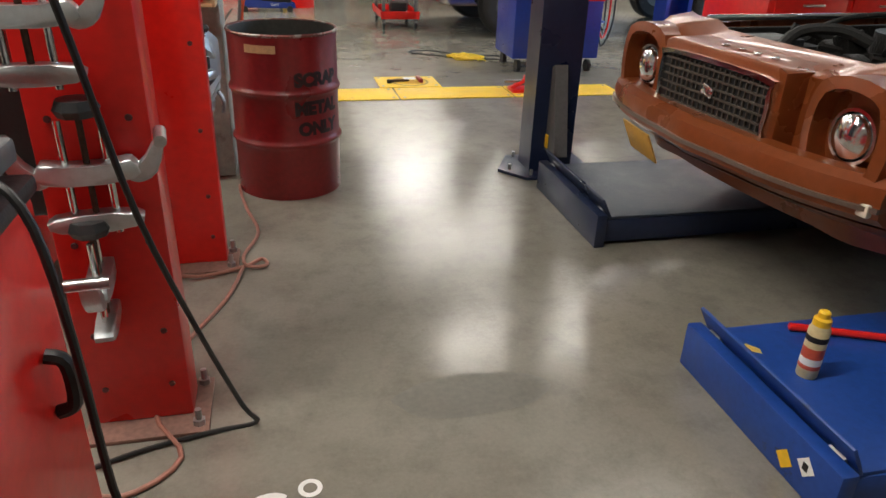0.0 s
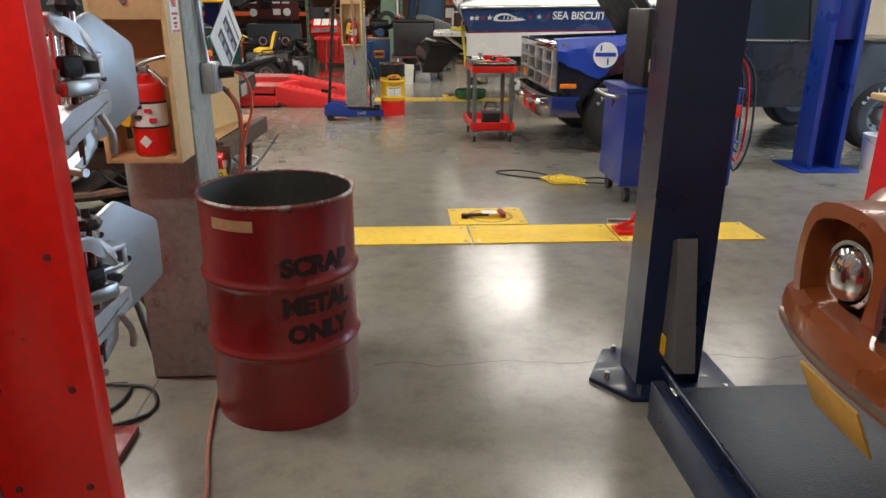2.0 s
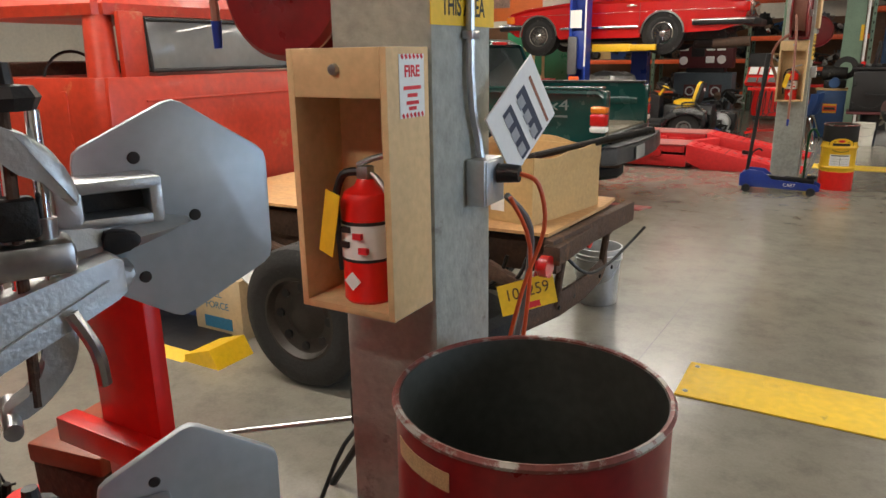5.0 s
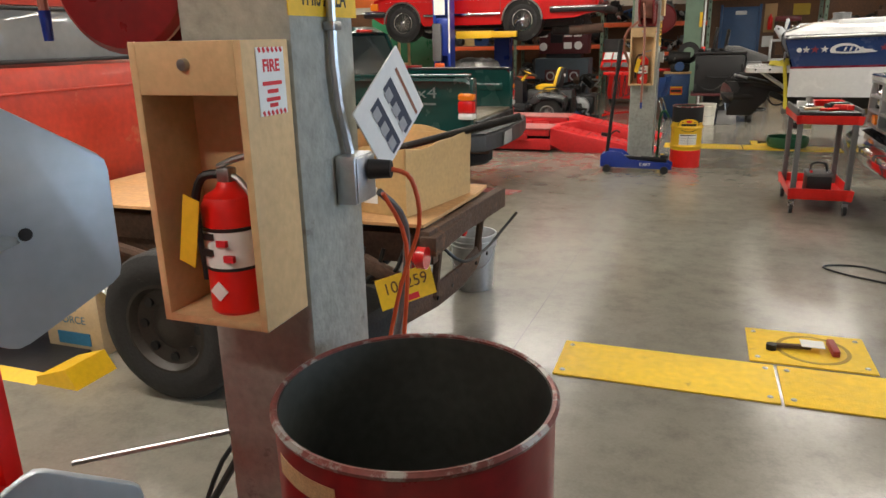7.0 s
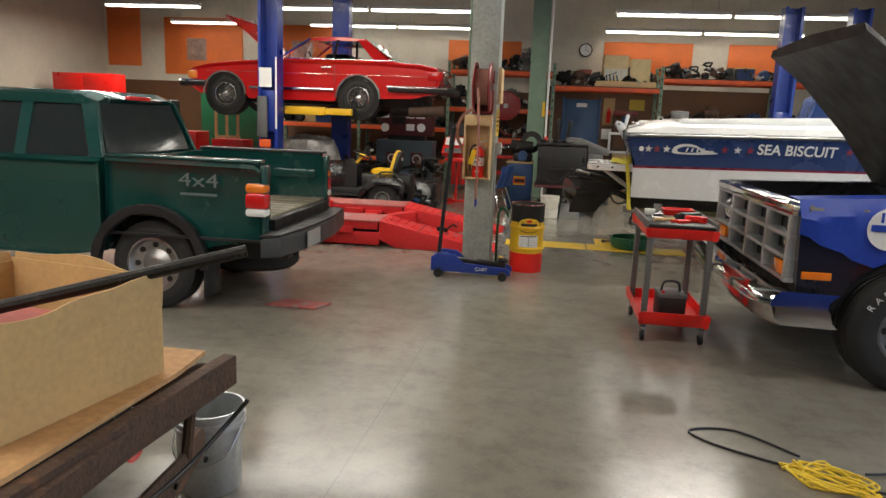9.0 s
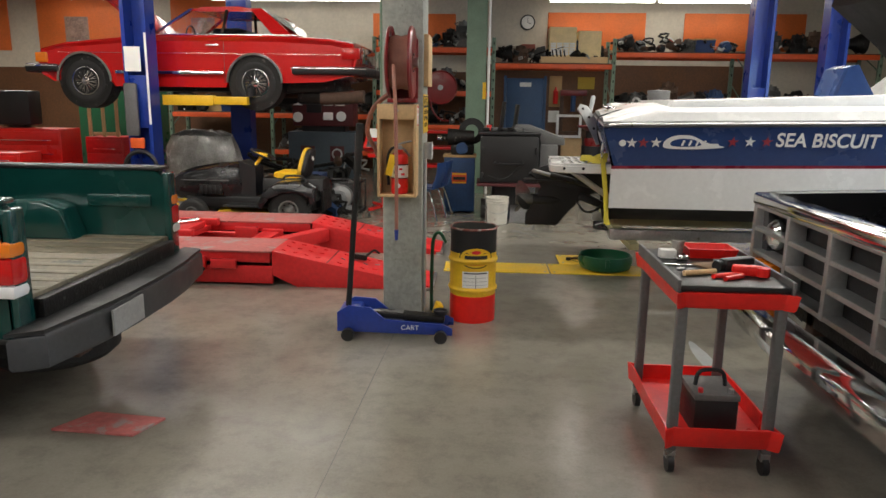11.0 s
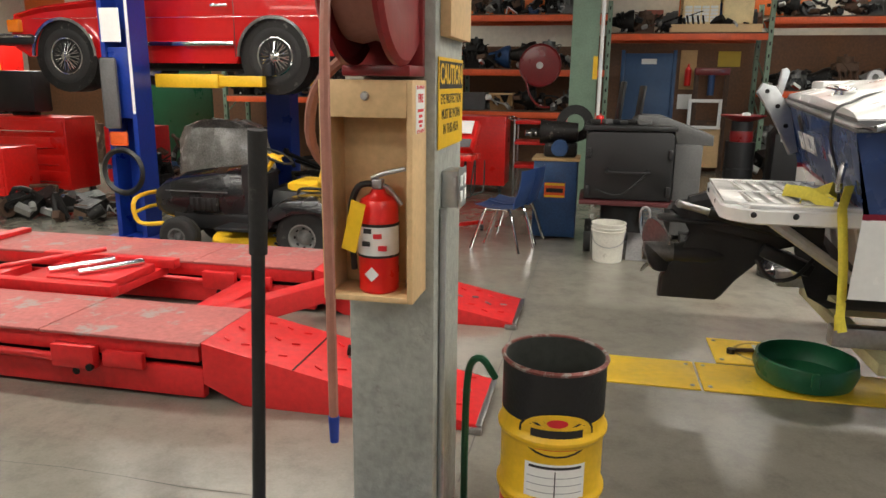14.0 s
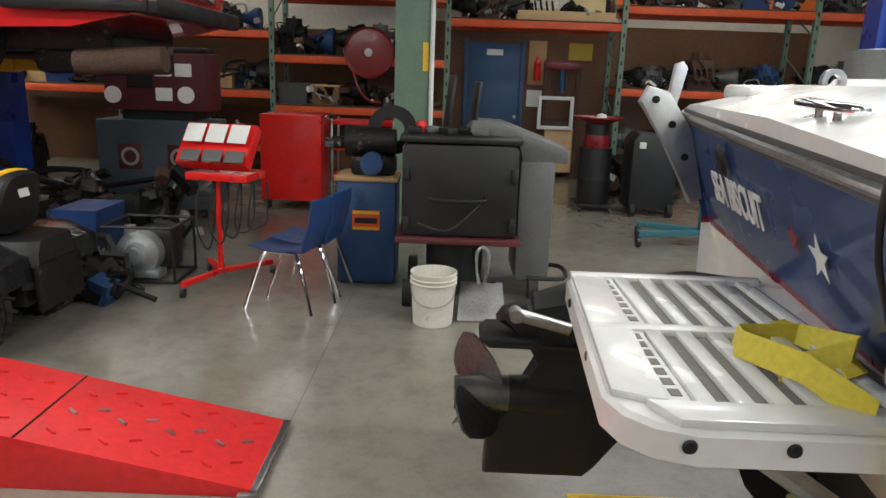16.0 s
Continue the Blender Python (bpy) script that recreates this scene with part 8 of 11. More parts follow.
# ---- red truck with a bare frame and plywood deck ----
def old_red_truck():
    th = at_base("old_truck", "faded red vintage truck with a plywood deck", "truck", (-2.6, 6.5, 0))
    xb, y0, y1 = -2.88, 5.60, 7.48
    # cab: rounded shell in slices from sill to roof
    def ring(z, grow, xfront):
        pts = smooth_out([(xb - 0.0 + grow, y0 + 0.22 - grow), (xb - 0.05 + grow, y0 + 0.06 - grow), (xb - 0.25, y0 - grow), (xfront, y0 - grow), (xfront, y1 + grow), (xb - 0.25, y1 + grow), (xb - 0.05 + grow, y1 - 0.06 + grow), (xb + grow, y1 - 0.22 + grow)], 4)
        return [(x, y, z) for x, y in pts]
    part("cab_lower", loft([ring(0.62, -0.03, -4.3), ring(0.80, 0.0, -4.3), ring(1.20, 0.03, -4.3), ring(1.40, 0.02, -4.3), ring(1.47, 0.0, -4.25)]), OLD_RED, th)
    part("roof", loft([ring(1.80, -0.075, -4.05), ring(1.86, -0.07, -4.05), ring(1.93, -0.11, -4.0), ring(1.97, -0.20, -3.9), ring(1.985, -0.36, -3.75)]), OLD_RED, th)
    # back panel round the wide rear window
    part("back_panel", box(xb - 0.075, xb - 0.03, y0 + 0.18, y0 + 0.34, 1.46, 1.82, 0.01), OLD_RED, th)
    part("back_panel", box(xb - 0.075, xb - 0.03, y1 - 0.34, y1 - 0.18, 1.46, 1.82, 0.01), OLD_RED, th)
    part("corner_pillar", cyl((xb - 0.14, y0 + 0.12, 1.45), (xb - 0.2, y0 + 0.17, 1.84), 0.085, 0.075, 18), OLD_RED, th)
    part("corner_pillar", cyl((xb - 0.14, y1 - 0.12, 1.45), (xb - 0.2, y1 - 0.17, 1.84), 0.085, 0.075, 18), OLD_RED, th)
    part("front_pillar", cyl((-4.25, y0 + 0.05, 1.45), (-4.02, y0 + 0.13, 1.84), 0.04, 0.035, 12), OLD_RED, th)
    part("rear_window", box(xb - 0.06, xb - 0.05, y0 + 0.33, y1 - 0.33, 1.50, 1.79, 0.003), GREYGLASS, th, "dusty rear window")
    part("window_seal", tube([(xb - 0.03, y0 + 0.36, 1.50), (xb - 0.03, y1 - 0.36, 1.50), (xb - 0.03, y1 - 0.34, 1.78), (xb - 0.03, y0 + 0.34, 1.78), (xb - 0.03, y0 + 0.36, 1.50)], 0.012, 8, None, 1), RUBBER, th)
    part("crease", box(xb - 0.02, xb + 0.038, y0 + 0.25, y1 - 0.25, 1.33, 1.345, 0.004), OLD_RED, th)
    part("steering_wheel", lathe([(0.19, 0), (0.20, 0.012), (0.21, 0), (0.20, -0.012)], (-3.8, y0 + 0.45, 1.42), "x", 28, None, True), BLACK, th)
    part("dashboard", box(-4.22, -4.05, y0 + 0.05, y1 - 0.05, 1.40, 1.56, 0.03), RUST, th)
    part("door_gap", box(-4.2, -3.15, y0 - 0.034, y0 - 0.024, 0.75, 1.40, 0.004), OLD_RED, th)
    hood = [(-4.28, 0.7), (-4.28, 1.42), (-5.5, 1.32), (-5.75, 1.2), (-5.75, 0.7)]
    part("hood", layers(hood, [(y0 + 0.2, 0.1, 0), (y0 + 0.25, 0.03, 0), (y0 + 0.4, 0, 0), (y1 - 0.4, 0, 0), (y1 - 0.25, 0.03, 0), (y1 - 0.2, 0.1, 0)], 1.1), OLD_RED, th)
    part("fender", layers([(-4.5, 0.55), (-4.6, 0.9), (-5.1, 1.05), (-5.6, 0.95), (-5.75, 0.6)], [(y0 - 0.05, 0.1, 0.1), (y0 - 0.02, 0.02, 0), (y0 + 0.3, 0, 0)], 0.7), OLD_RED, th)
    # chassis, deck and rear hardware
    for y in (6.12, 6.92):
        part("frame_rail", box(-5.6, -0.50, y, y + 0.07, 0.58, 0.72, 0.006), RUST, th, "rusty chassis rail")
    for x in (-0.42, -1.5, -2.5):
        part("cross_member", box(x - 0.1, x - 0.02, 6.0, 6.98, 0.66, 0.745, 0.006), RUST, th)
    part("tail_channel", prism([(-0.53, 6.03), (-0.48, 6.02), (-0.40, 7.03), (-0.45, 7.04)], 0.655, 0.765, "xy", None, 0.006), RUST, th)
    part("deck", prism([(-2.78, 6.02), (-0.525, 6.07), (-0.485, 6.78), (-0.50, 7.0), (-2.78, 7.0)], 0.767, 0.782, "xy"), PLYBED, th, "bare plywood deck")
    part("rear_bumper", loft([[(x - 0.012 * k, y, z) for x, y in ((-0.60, 5.98), (-0.53, 6.25), (-0.505, 6.55), (-0.52, 6.85), (-0.57, 7.08), (-0.555, 7.09), (-0.505, 6.85), (-0.49, 6.55), (-0.515, 6.24), (-0.585, 5.97))] for z, k in ((0.33, 1), (0.36, 0), (0.42, 0), (0.45, 1))]), RUST, th, "bent rusty bumper bar")
    for y in (6.2, 6.9):
        part("bumper_bracket", tube([(-0.50, y, 0.66), (-0.52, y, 0.5), (-0.53, y, 0.40)], 0.02), RUST, th)
    for k in range(5):
        part("bumper_bolt", lathe([(0, 0.010), (0.010, 0.008), (0.012, 0)], (-0.515 + 0.006 * k, 6.2 + k * 0.19, 0.39), "x", 10), GREASE, th)
    for k in range(4):
        part("wire_bundle", tube([(-0.62 - 0.10 * k, 6.06, 0.66), (-0.66 - 0.1 * k, 6.02, 0.56 - 0.02 * k), (-0.80 - 0.1 * k, 6.03, 0.50), (-0.95 - 0.1 * k, 6.06, 0.60)], 0.010), GREASE, th)
    part("shackle", obox((-0.72, 6.03, 0.56), (0.22, 0.05, 0.07), 0, 24, 0, 0.01), RUST, th)
    part("old_lamp", obox((-0.56, 6.07, 0.58), (0.06, 0.05, 0.16), 0, 8, 20, 0.015), RED_DARK, th, "dusty dark red lamp housing")
    for y in (6.0, 6.55):
        part("tail_light", lathe([(0.0, -0.035), (0.03, -0.03), (0.05, -0.01), (0.05, 0.03)], (-0.50, y - 0.04, 0.665), "x", 22), REDLENS, th)
    npm = face_south(-0.572, 5.955, 0.525, 44) @ pose(0, 0, 0, -8, 0, 10)
    np_ = plate(npm, 0.265, 0.14, YELLOW_P, th, "number_plate", 0.004)
    np_["label"] = "yellow number plate"
    text("106259", 0.075, npm @ pose(0, 0.015, 0.0055), mat("plate_ink", (0.10, 0.045, 0.015), 0.5), np_, "number", 0.0006, 0.95)
    plate(npm @ pose(0.01, -0.05, 0.0045), 0.08, 0.028, REDINK, np_, "plate_sticker", 0.001)
    sp_ = part("spare_tyre", open_lathe([(0.18, 0.06), (0.30, 0.06), (0.34, 0.10), (0.345, 0.17), (0.34, 0.24), (0.30, 0.28), (0.18, 0.28)], (-1.15, 6.25, 0), "z", 40), RUBBER, th, "spare tyre under the frame")
    part("spare_rim", lathe([(0.19, 0.08), (0.19, 0.25), (0.15, 0.22), (0.07, 0.20), (0.0, 0.20)], (-1.15, 6.25, 0), "z", 28), RUST, sp_)
    # tank and pan shapes are added fillers that deepen the shade below the deck
    part("fuel_tank", box(-2.7, -1.75, 6.2, 6.9, 0.34, 0.64, 0.03), RUST, th, "rusty box added under the deck to block light")
    part("underbody_pan", box(-1.72, -0.72, 6.2, 6.9, 0.56, 0.64, 0.015), GREASE, th, "dark pan added under the deck to block light")
    part("axle", cyl((-1.58, 5.65, 0.36), (-1.58, 7.4, 0.36), 0.06), RUST, th)
    for y, s in ((5.66, -1), (7.4, 1)):
        wheel(th, -1.58, y, 0.355, 0.355, 0.22, s, "slots", 0.21, mat("dirty_black_rim", (0.035, 0.028, 0.022), 0.6, 0.2, 0.3, 8))
        wheel(th, -5.1, y, 0.355, 0.355, 0.2, s, "slots", 0.21, RUST)
    part("leaf_spring", tube([(-0.7, 6.05, 0.55), (-1.5, 6.05, 0.42), (-2.3, 6.05, 0.55)], 0.03), RUST, th)
    part("wiring", tube([(-0.5, 6.2, 0.66), (-0.42, 6.3, 0.55), (-0.40, 6.6, 0.52), (-0.36, 6.85, 0.58), (-0.30, 6.9, 0.66)], 0.008), CORD, th)
    return th


old_red_truck()


def carton(x0, x1, y0, y1, z0, z1, label, flaps=True, rz=0, rips=False):
    """An open cardboard box: four thin walls, a floor and bent flaps."""
    cx, cy = (x0 + x1) / 2, (y0 + y1) / 2
    th = thing("cardboard_box", label, "box", (cx, cy, z0), rz)
    hx, hy, h, t = (x1 - x0) / 2, (y1 - y0) / 2, z1 - z0, 0.006
    part("wall", box(-hx, hx, -hy, -hy + t, 0, h), CARD, th)
    part("wall", box(-hx, hx, hy - t, hy, 0, h * 1.04), CARD, th)
    part("wall", box(-hx, -hx + t, -hy + t, hy - t, 0, h), CARD, th)
    part("wall", box(hx - t, hx, -hy + t, hy - t, 0, h * 0.98), CARD, th)
    part("bottom", box(-hx + t, hx - t, -hy + t, hy - t, 0.002, 0.008), CARD, th)
    if rips:
        for nm, p0, p1 in (("torn_edge", (-hx, -hy), (hx, -hy)), ("torn_edge", (hx, -hy), (hx, hy)), ("torn_edge", (-hx, hy), (hx, hy)), ("torn_edge", (-hx, -hy), (-hx, hy))):
            secs = []
            for i in range(15):
                u = i / 14
                x, y = p0[0] + (p1[0] - p0[0]) * u, p0[1] + (p1[1] - p0[1]) * u
                b1 = 0.012 * noise.noise((x * 6, y * 6, 3.1)) + 0.004
                nx, ny = ((0, -1) if y < 0 else (0, 1)) if p0[1] == p1[1] else ((1, 0) if x > 0 else (-1, 0))
                zt = h + 0.02 + 0.045 * noise.noise((x * 5 + 2, y * 5, 0.7))
                secs.append([(x + nx * 0.002, y + ny * 0.002, h * 0.72), (x + nx * (0.004 + b1), y + ny * (0.004 + b1), h * 0.90), (x + nx * (b1 * 2.5), y + ny * (b1 * 2.5), zt), (x + nx * (b1 * 2.5) - nx * 0.005, y + ny * (b1 * 2.5) - ny * 0.005, zt), (x - nx * 0.002, y - ny * 0.002, h * 0.72)])
            part(nm, loft(secs), CARD, th)
    if flaps:
        part("flap", obox((0, -hy - 0.05, h - 0.02), (2 * hx * 0.9, 0.12, 0.005), 35, 0, 2), CARD, th)
        part("flap", obox((hx * 0.2, hy + 0.04, h * 1.03), (2 * hx * 0.8, 0.11, 0.005), -18, 4, 0), CARD, th)
    return th


bx = carton(-1.20, -0.58, 6.22, 6.84, 0.784, 1.085, "large torn cardboard box on the plywood deck", False, -11, True)
part("sticker", box(0.07, 0.15, -0.3135, -0.3112, 0.05, 0.13), PAPER, bx)
part("contents", box(-0.26, 0.26, -0.22, 0.22, 0.01, 0.2, 0.05), mat("pink_rag", (0.45, 0.12, 0.10), 0.8), bx)
part("tailpipe", cyl((-0.1, 0.0, 0.22), (0.55, 0.42, 0.40), 0.02, seg=10), GREASE, bx, "dark bar sticking out of the box")
bx = carton(-1.55, -0.95, 5.98, 6.18, 0.784, 0.96, "low cardboard box beside the large one", False, 3)
part("print_bar", box(-0.02, 0.10, -0.1022, -0.1005, 0.12, 0.14), INK, bx)
text("TR", 0.06, face_south(0.04, -0.1012, 0.08), INK, bx, "lettering", 0.0004)
part("print_bar", box(-0.01, 0.09, -0.1022, -0.1005, 0.015, 0.035), INK, bx)
part("contents", box(-0.25, 0.25, -0.08, 0.08, 0.05, 0.20, 0.03), CARD, bx)


def pail(name, x, y, r, h, material, label, z=0.0, rings=True):
    th = at_base(name, label, "bucket", (x, y, z))
    prof = [(r * 0.86, z), (r * 0.88, z + 0.004), (r * 0.97, z + h * 0.74)]
    for k in (0.78, 0.86):
        prof += [(r * 0.98, z + h * k), (r * 1.05, z + h * (k + 0.012)), (r * 1.05, z + h * (k + 0.03)), (r * 0.98, z + h * (k + 0.04))]
    prof += [(r, z + h - 0.012), (r * 1.04, z + h - 0.01), (r * 1.04, z + h), (r * 0.97, z + h), (r * 0.83, z + 0.01)]
    part("shell", open_lathe(prof, (x, y, 0), "z", 36), material, th)
    part("bottom", cyl((x, y, z + 0.006), (x, y, z + 0.02), r * 0.84, seg=30), material, th)
    part("bail", tube([(x - r * 1.02, y, z + h * 0.8), (x - r * 0.8, y - r * 0.7, z + h * 0.52), (x, y - r * 1.08, z + h * 0.42), (x + r * 0.8, y - r * 0.7, z + h * 0.52), (x + r * 1.02, y, z + h * 0.8)], 0.004, 6), STEEL, th, "wire bail handle")
    return th


pail("bucket", -0.72, 7.45, 0.145, 0.37, ALU, "dull metal bucket under the truck frame")

# loose things round the first column
fb = at_base("carton_of_fluid", "white carton printed in blue on the floor", "box", (-2.45, 5.95, 0))
part("carton", box(-2.64, -2.26, 5.84, 6.2, 0, 0.36, 0.006), mat("kraft_white", (0.55, 0.43, 0.27), 0.7, 0, 0.1, 6), fb)
text("FULL", 0.06, face_south(-2.47, 5.838, 0.26), mat("blue_print", (0.03, 0.16, 0.28), 0.6), fb, "lettering", 0.0005)
text("FORCE", 0.06, face_south(-2.45, 5.838, 0.19), mat("blue_print", (0, 0, 0)), fb, "lettering", 0.0005)
part("print_bar", box(-2.56, -2.34, 5.836, 5.8395, 0.05, 0.12), mat("blue_print", (0, 0, 0)), fb)
part("flap", obox((-2.2, 6.0, 0.36), (0.16, 0.3, 0.006), 0, 30, 0), WHITE, fb)
m_ = at_base("wheel_ramp", "black drive-over board with yellow edges", "ramp", (-2.4, 5.7, 0))
part("board", box(-3.1, -2.35, 5.55, 6.0, 0, 0.03, 0.005), BLACK, m_)
part("yellow_edge", prism([(5.48, 0.0), (5.55, 0.035), (5.55, 0.0)], -3.1, -2.35, "yz"), YELLOW_P, m_)
part("yellow_edge", prism([(-2.35, 0.0), (-2.35, 0.04), (-2.16, 0.10), (-2.10, 0.0)], 5.5, 5.75, "xz"), YELLOW_P, m_)
t2 = at_base("blue_bin", "blue plastic bin behind the white carton", "bin", (-2.95, 6.3, 0))
part("shell", box(-3.15, -2.7, 5.95, 6.4, 0.0, 0.35, 0.02), BLUEPL, t2)
t3 = at_base("tripod_jack", "black steel support stand beside the column", "stand", (-0.75, 4.95, 0))
for p1 in ((-0.95, 5.0), (-0.6, 4.85), (-0.72, 5.25)):
    part("leg", cyl((-0.74, 5.0, 0.33), (p1[0], p1[1], 0.0), 0.014, seg=8), BLACK, t3)
part("head", box(-0.80, -0.66, 4.94, 5.06, 0.32, 0.46, 0.01), GREASE, t3)
part("fitting", cyl((-0.66, 5.0, 0.40), (-0.58, 4.98, 0.40), 0.03, seg=12), mat("orange_fitting", (0.6, 0.09, 0.03), 0.5), t3)
part("bar", cyl((-1.35, 4.8, 0.20), (-0.74, 5.0, 0.34), 0.010, seg=8), STEEL, t3)
b = at_base("power_cord", "black cord tangled beside the column", "cord", (-0.7, 4.6, 0))
part("cable", tube([(-0.68, 5.0, 0.42), (-0.76, 4.85, 0.30), (-0.80, 4.7, 0.08), (-0.85, 4.5, 0.01), (-0.75, 4.3, 0.01), (-0.6, 4.35, 0.01), (-0.62, 4.55, 0.01), (-0.9, 4.45, 0.02)], 0.008), CORD, b)
part("cable", tube([(-0.9, 4.3, 0.01), (-0.7, 4.2, 0.01), (-0.45, 4.3, 0.01), (-0.5, 4.5, 0.01), (-0.66, 4.52, 0.02)], 0.008), CORD, b)
# junk carried low behind the targets
random.seed(21)
for i in range(7):
    x, y = -0.85 - 0.28 * (i % 4), 4.15 + 0.33 * (i // 4)
    g = at_base("machine_part", "greasy machine part stored near the stand", "machine part", (x, y, 0), group="stored machine parts")
    part("casting", engine_lump(x, y, 0.0, 0.25, 0.25, random.uniform(0.16, 0.42), 40 + i), (GREASE, RUST, RED)[i % 3], g)
hp = at_base("shop_equipment", "orange and green shop equipment beside the stand", "equipment", (-1.1, 3.9, 0))
part("box", obox((-1.15, 4.25, 0.53), (0.26, 0.26, 0.06), 0, 0, 10, 0.01), mat("orange_equipment", (0.30, 0.06, 0.02), 0.5), hp)
part("bar", obox((-1.08, 4.20, 0.45), (0.3, 0.05, 0.06), 0, 10, 15, 0.008), GREENP, hp)
part("pedestal", box(-1.28, -1.02, 4.12, 4.38, 0, 0.5, 0.01), RUST, hp)

# ---- floor jack, trolley, trench tools ----
j = at_base("floor_jack", "blue trolley jack with a long black handle", "floor jack", (-0.05, 11.9, 0))
for y in (11.78, 12.02):
    part("side_plate", prism([(-0.46, 0.06), (-0.46, 0.20), (-0.38, 0.25), (-0.22, 0.24), (-0.12, 0.15), (0.30, 0.13), (0.36, 0.10), (0.36, 0.05)], y, y + 0.018, "xz", None, 0.004), BLUE, j)
part("body", box(-0.45, -0.30, 11.80, 12.02, 0.06, 0.22, 0.02), BLUE, j)
part("lift_arm", obox((0.05, 11.91, 0.15), (0.5, 0.10, 0.05), 0, 3, 0, 0.01), GREASE, j)
part("hydraulic_unit", cyl((-0.28, 11.91, 0.14), (0.0, 11.91, 0.14), 0.05), STEEL, j)
part("saddle", lathe([(0.0, 0.17), (0.05, 0.17), (0.055, 0.20), (0.045, 0.20), (0.04, 0.185), (0.0, 0.185)], (0.27, 11.91, 0), "z", 20), BLACK, j)
part("handle", cyl((-0.40, 11.90, 0.20), (-0.285, 11.80, 1.49), 0.021, 0.019, 14), BLACK, j, "long black handle")
part("handle_grip", cyl((-0.312, 11.824, 1.18), (-0.283, 11.798, 1.52), 0.026, seg=14), RUBBER, j)
for x, r_ in ((-0.38, 0.045), (0.28, 0.045)):
    for y in (11.755, 12.045):
        part("castor", cyl((x, y - 0.02, r_), (x, y + 0.02, r_), r_, seg=20), BLACK, j)
text("CART", 0.05, face_south(0.06, 11.779, 0.10), PAPER, j, "lettering", 0.0005)


def cart():
    x0, x1, y0, y1 = 1.37, 1.87, 9.98, 10.78
    th = at_base("utility_cart", "red and grey two-shelf utility cart", "utility cart", (1.6, 10.4, 0))
    def tray(z, h, nm):
        ol = smooth_out([(x0 + 0.03, y0), (x1 - 0.03, y0), (x1, y0 + 0.03), (x1, y1 - 0.03), (x1 - 0.03, y1), (x0 + 0.03, y1), (x0, y1 - 0.03), (x0, y0 + 0.03)], 2)
        cxm, cym = (x0 + x1) / 2, (y0 + y1) / 2
        s = lambda k, zz: [(cxm + (x - cxm) * k, cym + (y - cym) * k, zz) for x, y in ol]
        return part(nm, loft([s(0.95, z), s(0.97, z + 0.01), s(1.0, z + h), s(0.965, z + h), s(0.93, z + 0.025)]), RED, th)
    tray(0.135, 0.10, "lower_tray")
    tray(0.80, 0.075, "upper_tray")
    for x in (x0 + 0.035, x1 - 0.035):
        for y in (y0 + 0.04, y1 - 0.04):
            part("leg", box(x - 0.022, x + 0.022, y - 0.022, y + 0.022, 0.11, 0.87, 0.006), GREY_P, th)
            cs = part("castor", cyl((x - 0.014, y, 0.045), (x + 0.014, y, 0.045), 0.045, seg=20), BLACK, th)
            part("fork", box(x - 0.022, x + 0.022, y - 0.02, y + 0.02, 0.07, 0.115, 0.004), STEEL, cs)
    part("top_mat", box(x0 + 0.01, x1 - 0.01, y0 + 0.01, y1 - 0.01, 0.875, 0.905, 0.008), BLACK, th, "black rubber work mat")
    part("top_lip", box(x0 - 0.005, x0 + 0.012, y0, y1, 0.87, 0.93, 0.004), GREY_P, th)
    part("top_lip", box(x1 - 0.012, x1 + 0.005, y0, y1, 0.87, 0.93, 0.004), GREY_P, th)
    ba = at_base("car_battery", "black car battery on the lower shelf", "battery", (1.62, 10.22, 0.16))
    part("case", box(1.52, 1.72, 10.08, 10.32, 0.16, 0.33, 0.008), BLACK, ba)
    part("lid", box(1.515, 1.725, 10.075, 10.325, 0.33, 0.36, 0.006), GREY_P, ba)
    part("carry_strap", tube([(1.55, 10.2, 0.36), (1.57, 10.2, 0.43), (1.67, 10.2, 0.43), (1.69, 10.2, 0.36)], 0.010), BLACK, ba)
    for x in (1.55, 1.69):
        part("terminal", cyl((x, 10.11, 0.36), (x, 10.11, 0.38), 0.012, seg=12), REDINK if x < 1.6 else STEEL, ba)
    laid = [th, ba]
    def tool(nm, lab_, cat, bm_, m__):
        o = at_base(nm, lab_, cat, (1.6, 10.4, 0.905))
        part("body", bm_, m__, o)
        laid.append(o)
        return o
    tool("screwdriver", "screwdriver with a wooden handle on the mat", "screwdriver", cyl((1.44, 10.16, 0.918), (1.60, 10.22, 0.918), 0.013, seg=10), WOOD)
    tool("pliers", "red-handled pliers on the cart mat", "pliers", tube([(1.56, 10.12, 0.917), (1.66, 10.17, 0.917), (1.70, 10.15, 0.917), (1.60, 10.08, 0.917)], 0.012), RED)
    tool("impact_gun", "black air impact wrench on the cart", "impact wrench", obox((1.73, 10.32, 0.935), (0.18, 0.06, 0.06), 0, 0, 25, 0.015, cyl((1.62, 10.27, 0.93), (1.66, 10.30, 0.93), 0.026)), BLACK)
    tool("parts_tray", "red plastic parts tray on the cart", "tray", loft([[(1.58, 10.55, 0.906), (1.80, 10.55, 0.906), (1.80, 10.70, 0.906), (1.58, 10.70, 0.906)], [(1.565, 10.535, 0.955), (1.815, 10.535, 0.955), (1.815, 10.715, 0.955), (1.565, 10.715, 0.955)], [(1.575, 10.545, 0.955), (1.805, 10.545, 0.955), (1.805, 10.705, 0.955), (1.575, 10.705, 0.955)], [(1.59, 10.56, 0.915), (1.79, 10.56, 0.915), (1.79, 10.69, 0.915), (1.59, 10.69, 0.915)]]), RED)
